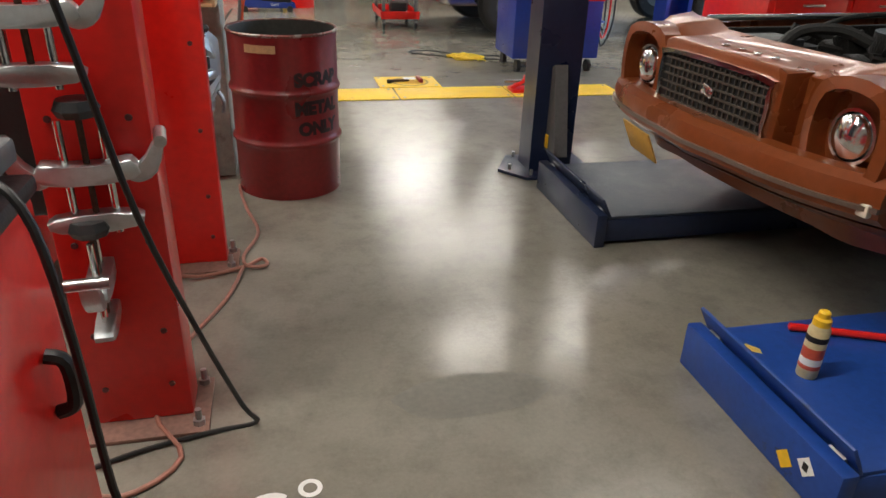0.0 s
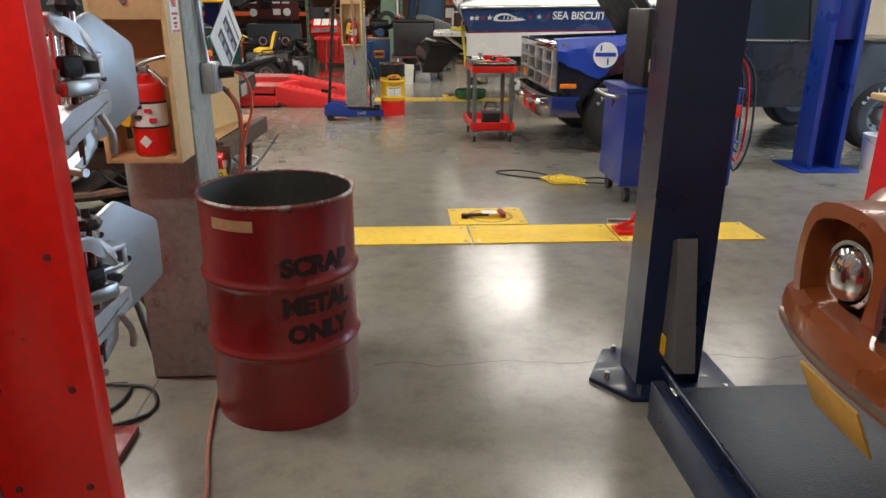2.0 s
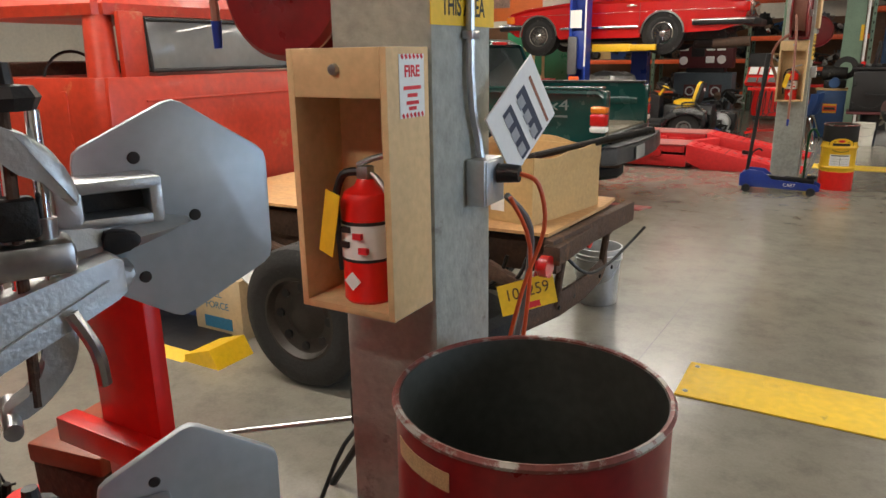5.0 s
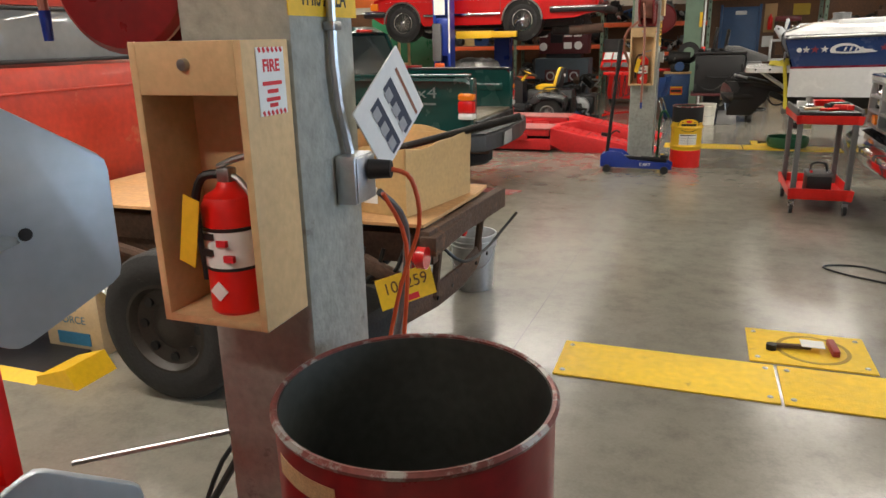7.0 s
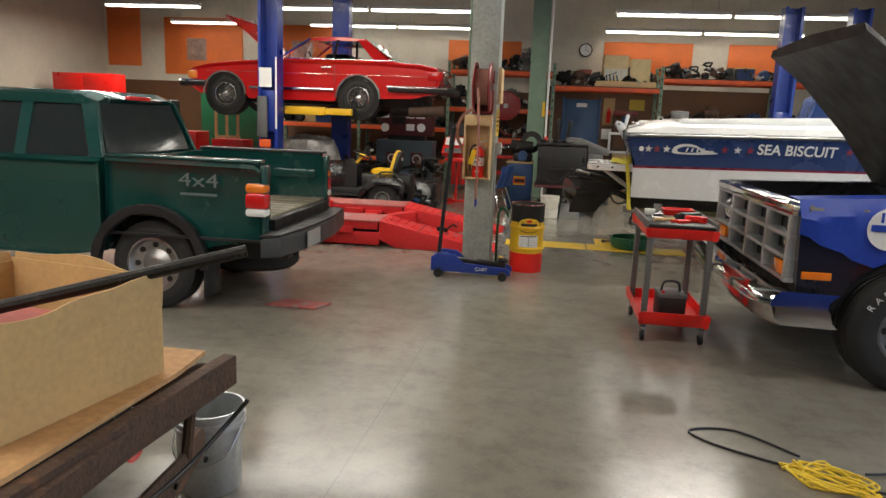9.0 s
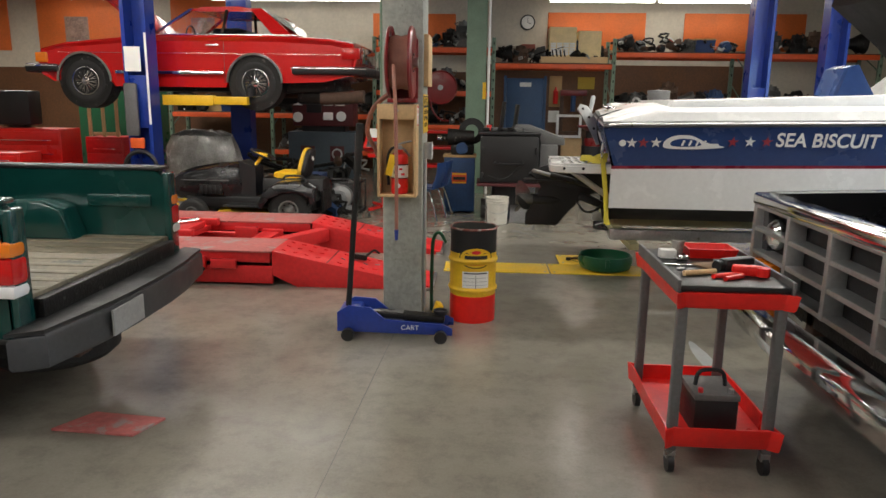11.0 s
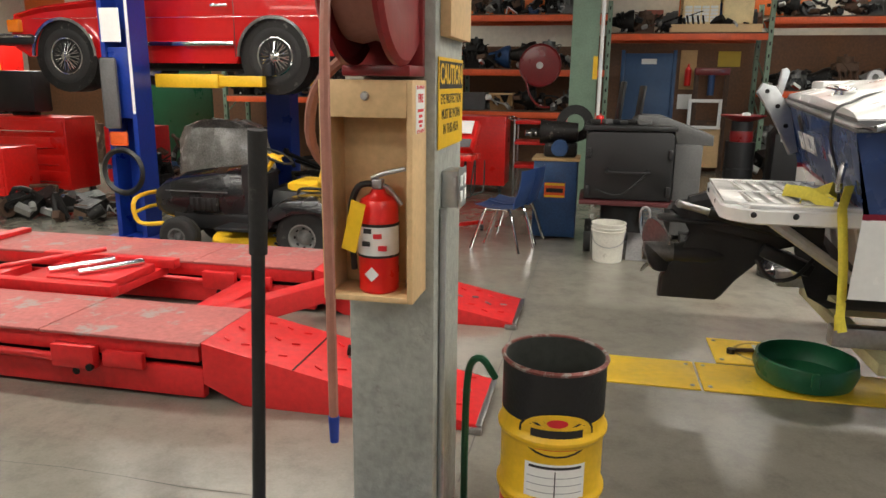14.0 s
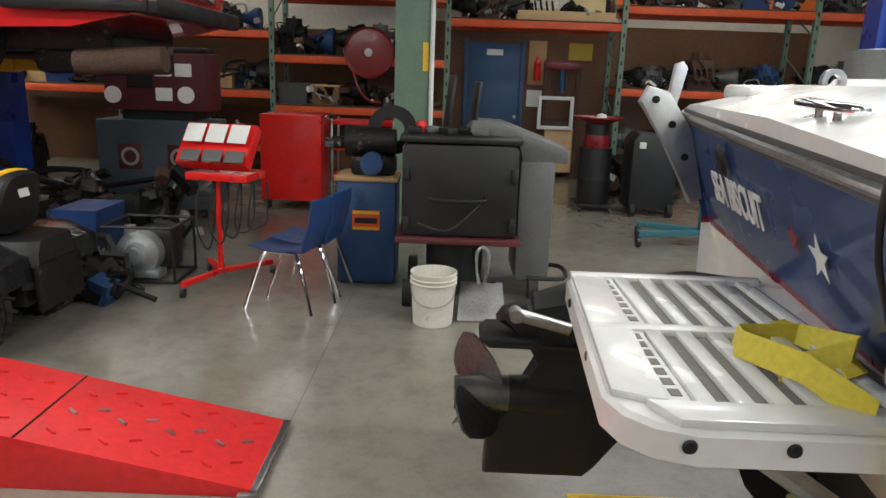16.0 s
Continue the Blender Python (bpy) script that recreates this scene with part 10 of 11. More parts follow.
# ---- service area behind the rack ----
def plastic_chair(x, y, rz):
    th = thing("plastic_chair", "navy plastic shell chair with chrome legs", "chair", (x, y, 0), rz)
    rows = []
    for s in range(11):
        t = s / 10
        row = []
        for u in (-1, -0.8, -0.4, 0, 0.4, 0.8, 1):
            if t < 0.5:
                px, pz = 0.24 - t * 0.84, 0.445 - 0.03 * math.sin(math.pi * t * 2)
            else:
                k = (t - 0.5) / 0.5
                px, pz = -0.18 - 0.10 * k - 0.03 * math.sin(math.pi * k), 0.445 + 0.37 * k
            w = 0.22 - 0.02 * abs(t - 0.5)
            row.append((px + 0.03 * u * u * (1 if t > 0.5 else 0), u * w, pz + 0.018 * u * u * (1 if t < 0.5 else 0)))
        rows.append(row + [(p[0] - 0.008, p[1], p[2] - 0.008) for p in row[::-1]])
    part("shell", loft(rows), BLUEPL, th, "navy moulded shell")
    for sx in (-1, 1):
        for sy in (-1, 1):
            part("leg", tube([(sx * 0.10, sy * 0.16, 0.42), (sx * 0.15, sy * 0.19, 0.36), (sx * 0.26, sy * 0.24, 0.0)], 0.014), CHROME, th)
    part("rail", tube([(-0.12, -0.17, 0.415), (0.12, -0.17, 0.415), (0.12, 0.17, 0.415), (-0.12, 0.17, 0.415)], 0.010, 8, None, 1), CHROME, th)
    return th


plastic_chair(-0.28, 17.12, 165)
plastic_chair(-0.20, 17.40, 172)
c = at_base("brake_lathe_cabinet", "dark blue cabinet with a brake lathe on top", "cabinet", (0.18, 17.9, 0))
part("body", box(-0.04, 0.42, 17.64, 18.1, 0.02, 0.84, 0.008), ENG_BLUE, c)
part("tan_top", box(-0.06, 0.44, 17.62, 18.12, 0.84, 0.87, 0.004), mat("tan_board", (0, 0, 0)), c)
lb_ = part("logo_plate", box(0.08, 0.30, 17.632, 17.64, 0.45, 0.61, 0.002), mat("orange_logo", (0.75, 0.10, 0.015), 0.5), c, "orange and yellow badge")
part("logo_bar", box(0.085, 0.295, 17.629, 17.632, 0.58, 0.605, 0, box(0.085, 0.295, 17.629, 17.632, 0.455, 0.475)), YELLOW_P, lb_)
part("logo_bar", box(0.10, 0.28, 17.629, 17.632, 0.505, 0.55), INK, lb_)
bl = at_base("brake_lathe", "grey cast brake lathe with a drive motor", "brake lathe", (0.2, 17.9, 0.87))
bb = box(0.05, 0.40, 17.75, 18.02, 0.871, 1.02, 0.03)
cyl((0.0, 17.88, 1.13), (0.40, 17.88, 1.13), 0.13, 0.10, 22, bb)
cyl((-0.10, 17.80, 1.12), (0.02, 17.84, 1.12), 0.05, seg=16, bm=bb)
part("casting", bb, GREASE, bl)
part("arbor", cyl((-0.16, 17.78, 1.12), (-0.04, 17.80, 1.12), 0.035, seg=16), CHROME, bl)
part("motor", cyl((0.22, 17.70, 0.97), (0.22, 17.95, 0.97), 0.09, seg=20), ENG_BLUE, bl)
part("belt_wheel", open_lathe([(0.10, -0.03), (0.20, -0.03), (0.20, 0.03), (0.10, 0.03)], (0.36, 17.98, 1.22), "y", 28), RUBBER, bl)
m = at_base("tyre_machine", "large black service machine on a wheeled cart", "machine", (1.0, 17.7, 0))
part("tank", prism([(0.50, 0.52), (0.50, 1.16), (0.54, 1.19), (1.30, 1.20), (1.34, 1.16), (1.34, 0.52)], 17.2, 17.85, "xz", None, 0.025), BLACK, m)
part("lid", box(0.48, 1.36, 17.18, 17.87, 1.20, 1.25, 0.015), BLACK, m)
part("console", prism([(0.95, 1.25), (1.0, 1.34), (1.25, 1.33), (1.72, 1.16), (1.72, 1.06), (1.36, 1.06), (1.36, 1.25)], 17.4, 18.1, "xz", None, 0.02), GREY_P, m, "dark grey sloping console")
part("column", box(1.36, 1.62, 17.35, 17.95, 0.16, 1.07, 0.02), GREY_P, m)
part("maroon_shelf", box(0.46, 1.38, 17.15, 17.9, 0.47, 0.515, 0.008), MAROON, m)
for z in (0.62, 0.98):
    for x in (0.53, 1.31):
        part("corner_clip", obox((x, 17.19, z), (0.05, 0.04, 0.10), 0, 0, 0, 0.012), BLACK, m)
part("grab_bar", tube([(0.72, 17.19, 0.82), (0.74, 17.13, 0.80), (1.08, 17.13, 0.80), (1.10, 17.19, 0.82)], 0.015), BLACK, m)
part("drum_tank", cyl((0.9, 17.5, 0.10), (0.9, 17.5, 0.47), 0.22, seg=28), BLACK, m)
for x, y in ((0.56, 17.15), (1.5, 17.3), (0.56, 17.85), (1.5, 17.95)):
    part("wheel", cyl((x - 0.035, y, 0.10), (x + 0.035, y, 0.10), 0.10, seg=24), RUBBER, m)
part("foot_bar", tube([(1.45, 17.3, 0.20), (1.72, 17.25, 0.22), (1.74, 17.6, 0.22), (1.5, 17.7, 0.20)], 0.018), BLACK, m)
part("cable", tube([(0.62, 17.17, 0.62), (0.85, 17.14, 0.58), (1.08, 17.15, 0.78)], 0.010), CORD, m)
for x, h in ((0.82, 0.42), (1.02, 0.38)):
    part("screen_panel", obox((x, 17.75, 1.25 + h / 2), (0.03, 0.2, h), 0, 6, 10, 0.01), BLACK, m)
part("red_cap", lathe([(0.0, 0.09), (0.035, 0.08), (0.05, 0.0)], (0.62, 17.5, 1.25), "z", 16), RED, m)
for k in range(5):
    part("clutter", obox((0.58 + 0.12 * k, 17.35 + 0.1 * (k % 2), 1.275), (0.10, 0.12, 0.05), 0, 0, 20 * k, 0.01), (GREASE, GREY_P, BLACK)[k % 3], m)
pail("bucket", 0.76, 16.80, 0.155, 0.37, BUCKETW, "dirty white plastic bucket with wire bail")
d_ = at_base("dustpan", "steel dustpan with a loop handle", "dustpan", (1.1, 16.95, 0))
part("pan", loft([[(0.93, 16.82, 0.005), (1.27, 16.82, 0.005), (1.27, 16.82, 0.012), (0.93, 16.82, 0.012)], [(0.95, 17.02, 0.02), (1.25, 17.02, 0.02), (1.25, 17.02, 0.22), (0.95, 17.02, 0.22)], [(0.95, 17.05, 0.02), (1.25, 17.05, 0.02), (1.25, 17.05, 0.23), (0.95, 17.05, 0.23)]]), STEEL, d_)
part("loop_handle", tube([(1.08, 17.04, 0.22), (1.06, 17.04, 0.34), (1.06, 17.04, 0.45), (1.10, 17.04, 0.49), (1.14, 17.04, 0.45), (1.14, 17.04, 0.34), (1.12, 17.04, 0.22)], 0.013), STEEL, d_)
g = at_base("water_pump", "cast pump in a black tube frame", "pump", (-1.55, 17.65, 0))
for y in (17.42, 17.88):
    part("frame_hoop", tube([(-1.82, y, 0.02), (-1.28, y, 0.02), (-1.28, y, 0.45), (-1.82, y, 0.45), (-1.82, y, 0.02)], 0.016, 8, None, 1), BLACK, g)
for x in (-1.82, -1.28):
    for z in (0.02, 0.45):
        part("frame_bar", cyl((x, 17.42, z), (x, 17.88, z), 0.016, seg=8), BLACK, g)
bb = lathe([(0.0, -0.1), (0.08, -0.1), (0.10, -0.06), (0.17, -0.04), (0.18, 0.06), (0.12, 0.1), (0.0, 0.12)], (-1.60, 17.55, 0.22), "y", 24)
cyl((-1.60, 17.50, 0.22), (-1.60, 17.42, 0.22), 0.06, seg=16, bm=bb)
cyl((-1.66, 17.55, 0.30), (-1.66, 17.55, 0.44), 0.045, seg=14, bm=bb)
obox((-1.52, 17.55, 0.06), (0.2, 0.16, 0.06), 0, 0, 0, 0.01, bb)
part("pump_casting", bb, ALU, g, "grey cast pump housing")
part("engine", box(-1.66, -1.36, 17.62, 17.86, 0.06, 0.40, 0.04), BLACK, g)
s_ = at_base("tester_stand", "red diagnostic tester on a wheeled pole stand", "tester", (-0.95, 17.55, 0))
part("pole", box(-0.97, -0.93, 17.53, 17.57, 0.08, 0.92, 0.004), RED, s_)
for ex, ey in ((-1.10, 17.12), (-0.62, 17.86), (-1.15, 17.85)):
    part("foot_bar", obox(((-0.95 + ex) / 2, (17.55 + ey) / 2, 0.10), (math.hypot(ex + 0.95, ey - 17.55), 0.04, 0.04), 0, 0, math.degrees(math.atan2(ey - 17.55, ex + 0.95)), 0.004), RED, s_)
    part("castor", cyl((ex - 0.015, ey, 0.035), (ex + 0.015, ey, 0.035), 0.035, seg=16), BLACK, s_)
part("shelf", obox((-0.90, 17.6, 0.86), (0.50, 0.35, 0.06), 0, 0, -8, 0.008), RED, s_)
cs = part("console", obox((-0.93, 17.55, 1.08), (0.58, 0.10, 0.36), -38, 0, -10, 0.012), RED, s_)
for i in range(3):
    part("gauge_face", obox((-1.10 + i * 0.175, 17.53 - i * 0.03, 1.185), (0.15, 0.012, 0.16), -38, 0, -10, 0.004), PAPER, cs)
    part("button_panel", obox((-1.10 + i * 0.175, 17.40 - i * 0.03, 1.03), (0.15, 0.012, 0.10), -38, 0, -10, 0.004), GREY_P, cs)
for k in range(5):
    part("lead", tube([(-1.05 + 0.1 * k, 17.45, 0.84), (-1.08 + 0.1 * k, 17.40, 0.5), (-1.0 + 0.1 * k, 17.42, 0.30 + 0.05 * k), (-0.95 + 0.1 * k, 17.45, 0.55), (-0.95 + 0.1 * k, 17.48, 0.84)], 0.008, 6), CORD, s_)
g = at_base("engine_analyzer", "large maroon and slate engine analyzer with gauges", "machine", (-2.4, 20.1, 0))
part("lower_cabinet", box(-3.02, -1.80, 19.82, 20.5, 0.12, 1.08, 0.015), SLATE, g)
part("upper_panel", box(-2.96, -1.84, 19.95, 20.45, 1.18, 1.80, 0.02), MAROON, g)
part("neck", box(-2.8, -2.0, 20.0, 20.4, 1.08, 1.18), BLACK, g)
part("chrome_handle", tube([(-2.86, 20.0, 1.80), (-2.84, 20.0, 2.02), (-2.7, 20.0, 2.06), (-2.2, 20.0, 2.02)], 0.02), CHROME, g)
part("top_tray", box(-2.8, -1.9, 19.97, 20.4, 1.80, 1.86, 0.01), BLACK, g)
for x, z, sq in ((-2.86, 1.62, 1), (-2.86, 1.34, 0), (-2.30, 1.62, 1), (-2.08, 1.62, 1), (-2.30, 1.36, 1), (-2.06, 1.36, 0)):
    if sq:
        part("gauge", box(x - 0.09, x + 0.09, 19.935, 19.95, z - 0.07, z + 0.07, 0.015), PAPER, g, "cream gauge dial")
    else:
        part("gauge", cyl((x, 19.93, z), (x, 19.95, z), 0.09, seg=24), PAPER, g, "cream gauge dial")
part("screen", box(-2.70, -2.42, 19.94, 19.95, 1.42, 1.70, 0.01), BLACK, g)
for x in (-2.66, -2.12):
    part("speaker", box(x - 0.13, x + 0.13, 19.812, 19.82, 0.55, 0.83, 0.004), MAROON, g)
    part("speaker_ring", open_lathe([(0.07, -0.014), (0.10, -0.014), (0.10, -0.008), (0.07, -0.008)], (x, 19.82, 0.69), "y", 24), ALU, g)
for x in (-2.9, -1.92):
    part("castor", cyl((x - 0.02, 19.95, 0.06), (x + 0.02, 19.95, 0.06), 0.06, seg=16), BLACK, g)
c = at_base("tool_cabinet", "red steel cabinet on castors", "tool cabinet", (-1.05, 20.9, 0))
part("body", box(-1.45, -0.72, 20.6, 21.2, 0.12, 1.15, 0.012), RED, c)
for x in (-1.38, -0.8):
    part("castor", cyl((x - 0.02, 20.7, 0.06), (x + 0.02, 20.7, 0.06), 0.06, seg=16), BLACK, c)
c = at_base("shelf_cart", "red three-shelf steel cart with a tube handle", "cart", (-0.25, 20.9, 0))
for z in (0.4, 0.75, 1.05):
    part("shelf", box(-0.6, 0.15, 20.6, 21.1, z, z + 0.05, 0.006), RED, c)
for x in (-0.6, 0.13):
    for y in (20.6, 21.08):
        part("post", box(x, x + 0.025, y, y + 0.025, 0.0, 1.12, 0.003), STEEL, c)
part("handle", tube([(-0.6, 20.62, 1.1), (-0.68, 20.62, 1.14), (-0.68, 21.08, 1.14), (-0.6, 21.08, 1.1)], 0.014), CHROME, c)
c = at_base("oil_drain", "black oil drain barrel with a wide red funnel", "oil drain", (2.72, 21.4, 0))
part("barrel", lathe([(0, 0.1), (0.2, 0.1), (0.21, 0.12), (0.21, 0.4), (0.217, 0.41), (0.217, 0.43), (0.21, 0.44), (0.21, 0.82), (0.0, 0.82)], (2.72, 21.4, 0), "z", 28), BLACK, c)
part("red_section", lathe([(0.16, 0.82), (0.17, 0.90), (0.16, 0.98), (0.0, 0.98)], (2.72, 21.4, 0), "z", 24), RED_DARK, c)
part("neck", cyl((2.72, 21.4, 0.98), (2.72, 21.4, 1.12), 0.15, seg=24), BLACK, c)
part("funnel", open_lathe([(0.12, 1.12), (0.27, 1.17), (0.32, 1.20), (0.32, 1.215), (0.26, 1.185), (0.11, 1.14)], (2.72, 21.4, 0), "z", 32), RED_DARK, c)
part("base", box(2.5, 2.94, 21.18, 21.62, 0.06, 0.10, 0.006), BLACK, c)
for x in (2.53, 2.91):
    part("castor", cyl((x - 0.015, 21.2, 0.035), (x + 0.015, 21.2, 0.035), 0.035, seg=14), BLACK, c)
part("white_rag", lathe([(0.0, 1.26), (0.06, 1.24), (0.07, 1.16)], (2.75, 21.35, 0), "z", 12), PAPER, c)
c = at_base("shop_vac", "black wheeled shop machine beside the drain", "machine", (3.4, 21.2, 0))
part("body", prism([(3.1, 0.10), (3.1, 0.95), (3.18, 1.05), (3.62, 1.02), (3.68, 0.9), (3.68, 0.10)], 21.0, 21.5, "xz", None, 0.03), BLACK, c)
part("badge", box(3.18, 3.26, 20.99, 21.0, 0.86, 0.94, 0.01), PAPER, c)
for x in (3.15, 3.62):
    part("wheel", cyl((x - 0.03, 21.0, 0.08), (x + 0.03, 21.0, 0.08), 0.08, seg=20), RUBBER, c)
c = at_base("engine_stand", "teal engine stand base on castors", "engine stand", (3.1, 19.4, 0))
part("leg", obox((3.2, 19.4, 0.14), (0.8, 0.06, 0.06), 0, 0, 12, 0.006), mat("teal_paint", (0.03, 0.13, 0.16), 0.5), c)
part("leg", obox((3.3, 19.7, 0.14), (0.8, 0.06, 0.06), 0, 0, -20, 0.006), mat("teal_paint", (0, 0, 0)), c)
part("post", box(3.5, 3.57, 19.5, 19.57, 0.12, 0.75, 0.005), mat("teal_paint", (0, 0, 0)), c)
for x, y in ((2.82, 19.32), (3.58, 19.5), (2.94, 19.83)):
    part("castor", cyl((x - 0.02, y, 0.055), (x + 0.02, y, 0.055), 0.055, seg=16), BLACK, c)
c = at_base("helmet", "glossy black welding helmet on the floor", "helmet", (2.2, 16.6, 0))
part("shell", lathe([(0.19, 0.0), (0.19, 0.08), (0.15, 0.17), (0.07, 0.22), (0.0, 0.23)], (2.25, 16.6, 0), "z", 24), mat("gloss_black", (0.012, 0.012, 0.013), 0.12, 0, 0.1, 5, coat=0.8), c)
part("band", tube([(2.08, 16.5, 0.06), (2.15, 16.43, 0.10), (2.25, 16.41, 0.12), (2.36, 16.43, 0.10)], 0.012), CHROME, c)


def mower():
    rx, cy = -1.93, 16.33
    th = at_base("lawn_tractor", "black lawn tractor with a yellow seat and steering hub", "lawn tractor", (rx - 0.6, cy, 0))
    P = lambda u, v, z: (rx - u, cy + v, z)
    for v, s in ((-0.40, -1), (0.40, 1)):
        wh = wheel(th, rx, cy + v, 0.265, 0.265, 0.24, s, "slots", 0.13, mat("grey_rim", (0.22, 0.22, 0.21), 0.45, 0.3))
        for k in range(22):
            a = 2 * math.pi * k / 22
            for w, t in ((-0.06, 24), (0.06, -24)):
                part("tread_lug", obox((0, 0, 0), (0.018, 0.11, 0.022), 0, 0, t, 0), RUBBER, wh).matrix_local = pose(rx + 0.266 * math.cos(a), cy + v + w, 0.265 + 0.266 * math.sin(a), 0, 90 - math.degrees(a), 0)
        wheel(th, rx - 1.30, cy + v * 0.92, 0.19, 0.19, 0.15, s, "slots", 0.09, GREY_P)
        e = 0.19 * s
        fender = [P(-0.36, 0, 0.42), P(-0.34, 0, 0.56), P(-0.16, 0, 0.64), P(0.12, 0, 0.63), P(0.30, 0, 0.54), P(0.40, 0, 0.36), P(0.34, 0, 0.34), P(0.24, 0, 0.48), P(0.06, 0, 0.56), P(-0.14, 0, 0.57), P(-0.28, 0, 0.50), P(-0.30, 0, 0.42)]
        part("rear_fender", loft([[(x, cy + v + d, z - k) for x, _, z in fender] for d, k in ((-0.17 * s, 0.0), (0.06 * s, 0.0), (0.14 * s, 0.02), (0.16 * s, 0.06))]), mat("glossy_black_paint", (0.010, 0.010, 0.011), 0.25, 0, 0.1, 4, coat=0.4), th, "glossy black fender")
        part("footboard", box(rx - 0.86, rx - 0.36, min(cy + v * 0.55, cy + v * 1.25), max(cy + v * 0.55, cy + v * 1.25), 0.29, 0.32, 0.008), BLACK, th)
    part("chassis", box(rx - 1.45, rx + 0.30, cy - 0.22, cy + 0.22, 0.24, 0.40, 0.02), BLACK, th)
    part("rear_body", loft([[P(u, v * w, z) for v, z in ((-1, 0.36), (-1, 0.56), (-0.8, 0.64), (0.8, 0.64), (1, 0.56), (1, 0.36))] for u, w in ((-0.38, 0.20), (-0.30, 0.26), (0.30, 0.26), (0.42, 0.20))]), BLACK, th)
    part("rear_plate", box(rx + 0.36, rx + 0.40, cy - 0.24, cy + 0.24, 0.22, 0.50, 0.01), GREASE, th)
    # hood: swollen sides, sloping nose and a dash cowl
    secs = []
    for u, w, z0, z1 in ((0.70, 0.20, 0.36, 0.80), (0.78, 0.23, 0.34, 0.84), (1.05, 0.245, 0.34, 0.82), (1.35, 0.24, 0.34, 0.77), (1.55, 0.22, 0.36, 0.70), (1.66, 0.18, 0.40, 0.62), (1.70, 0.12, 0.44, 0.56)):
        secs.append([P(u, v * w, z0 + (z1 - z0) * k) for v, k in ((-0.86, 0), (-1, 0.30), (-0.98, 0.62), (-0.82, 0.88), (-0.45, 1.0), (0.45, 1.0), (0.82, 0.88), (0.98, 0.62), (1, 0.30), (0.86, 0))])
    hd = part("hood", loft(secs), mat("glossy_black_paint", (0, 0, 0)), th, "glossy black hood")
    part("hood_line", box(rx - 1.5, rx - 0.85, cy - 0.252, cy - 0.245, 0.60, 0.612, 0.002), GREY_P, hd)
    part("vent_panel", box(rx - 1.25, rx - 0.95, cy - 0.256, cy - 0.240, 0.42, 0.55, 0.006), GREASE, hd)
    for k in range(5):
        part("louvre", box(rx - 1.24 + k * 0.06, rx - 1.21 + k * 0.06, cy - 0.262, cy - 0.256, 0.43, 0.54, 0.002), BLACK, hd)
    part("dash", loft([[P(0.52, v, z) for v, z in ((-0.17, 0.36), (-0.17, 0.78), (0.17, 0.78), (0.17, 0.36))], [P(0.72, v, z) for v, z in ((-0.20, 0.36), (-0.20, 0.86), (0.20, 0.86), (0.20, 0.36))]]), BLACK, th)
    part("steering_column", cyl(P(0.58, 0, 0.78), P(0.47, 0, 0.92), 0.024), YELLOW_P, th, "yellow steering column")
    wheel_ring = open_lathe([(0.150, 0), (0.165, 0.013), (0.180, 0), (0.165, -0.013)], (0, 0, 0), "z", 28)
    wheel_ring.transform(pose(*P(0.46, 0, 0.94), 0, 24, 0))
    sw = part("steering_wheel", wheel_ring, BLACK, th)
    hub = lathe([(0.0, 0.02), (0.055, 0.012), (0.065, -0.01), (0.0, -0.03)], (0, 0, 0), "z", 18)
    for a in (90, 210, 330):
        obox((0.10 * math.cos(radians(a)), 0.10 * math.sin(radians(a)), -0.004), (0.13, 0.035, 0.012), 0, 0, a, 0.004, hub)
    hub.transform(pose(*P(0.46, 0, 0.935), 0, 24, 0))
    part("wheel_hub", hub, YELLOW_P, sw, "yellow steering wheel hub")
    # seat: yellow cushion and shell edge, black back pad with a pale tag
    part("seat_cushion", loft([[P(u, v * w, z) for v, z in ((-1, z0), (-1, z1 - 0.02), (-0.8, z1), (0.8, z1), (1, z1 - 0.02), (1, z0))] for u, w, z0, z1 in ((0.28, 0.15, 0.66, 0.71), (0.22, 0.20, 0.65, 0.735), (0.0, 0.22, 0.65, 0.73), (-0.10, 0.21, 0.66, 0.75))]), YELLOW_P, th, "yellow seat cushion")
    back = smooth_out([(-0.21, 0.68), (0.21, 0.68), (0.215, 0.90), (0.16, 1.01), (0.06, 1.035), (-0.06, 1.035), (-0.16, 1.01), (-0.215, 0.90)], 3)
    part("backrest", loft([[P(-0.05 - d - 0.22 * (z - 0.68), v * k, z * kz + 0.68 * (1 - kz)) for v, z in back] for d, k, kz in ((-0.02, 0.86, 0.92), (0.0, 1.0, 1.0), (0.035, 1.0, 1.0), (0.045, 0.94, 0.97))]), YELLOW_P, th, "yellow seat shell")
    pad = part("back_pad", loft([[P(-0.05 - d - 0.22 * (z - 0.68), v * k, z * kz + 0.68 * (1 - kz)) for v, z in back] for d, k, kz in ((0.044, 0.97, 0.97), (0.085, 0.95, 0.96), (0.10, 0.86, 0.92))]), BLACK, th, "black back of the seat")
    plate(pose(*P(-0.21, 0.0, 0.90), 90, 0, 90) @ pose(0, 0, 0, -12, 0, 0), 0.10, 0.055, PAPER, pad, "tag", 0.003)
    part("seat_spring", box(rx - 0.14, rx + 0.05, cy - 0.12, cy + 0.12, 0.60, 0.66, 0.01), GREASE, th)
    part("fender_handle", tube([P(0.10, -0.34, 0.64), P(0.06, -0.34, 0.69), P(-0.14, -0.34, 0.69), P(-0.20, -0.34, 0.62)], 0.014), BLACK, th)
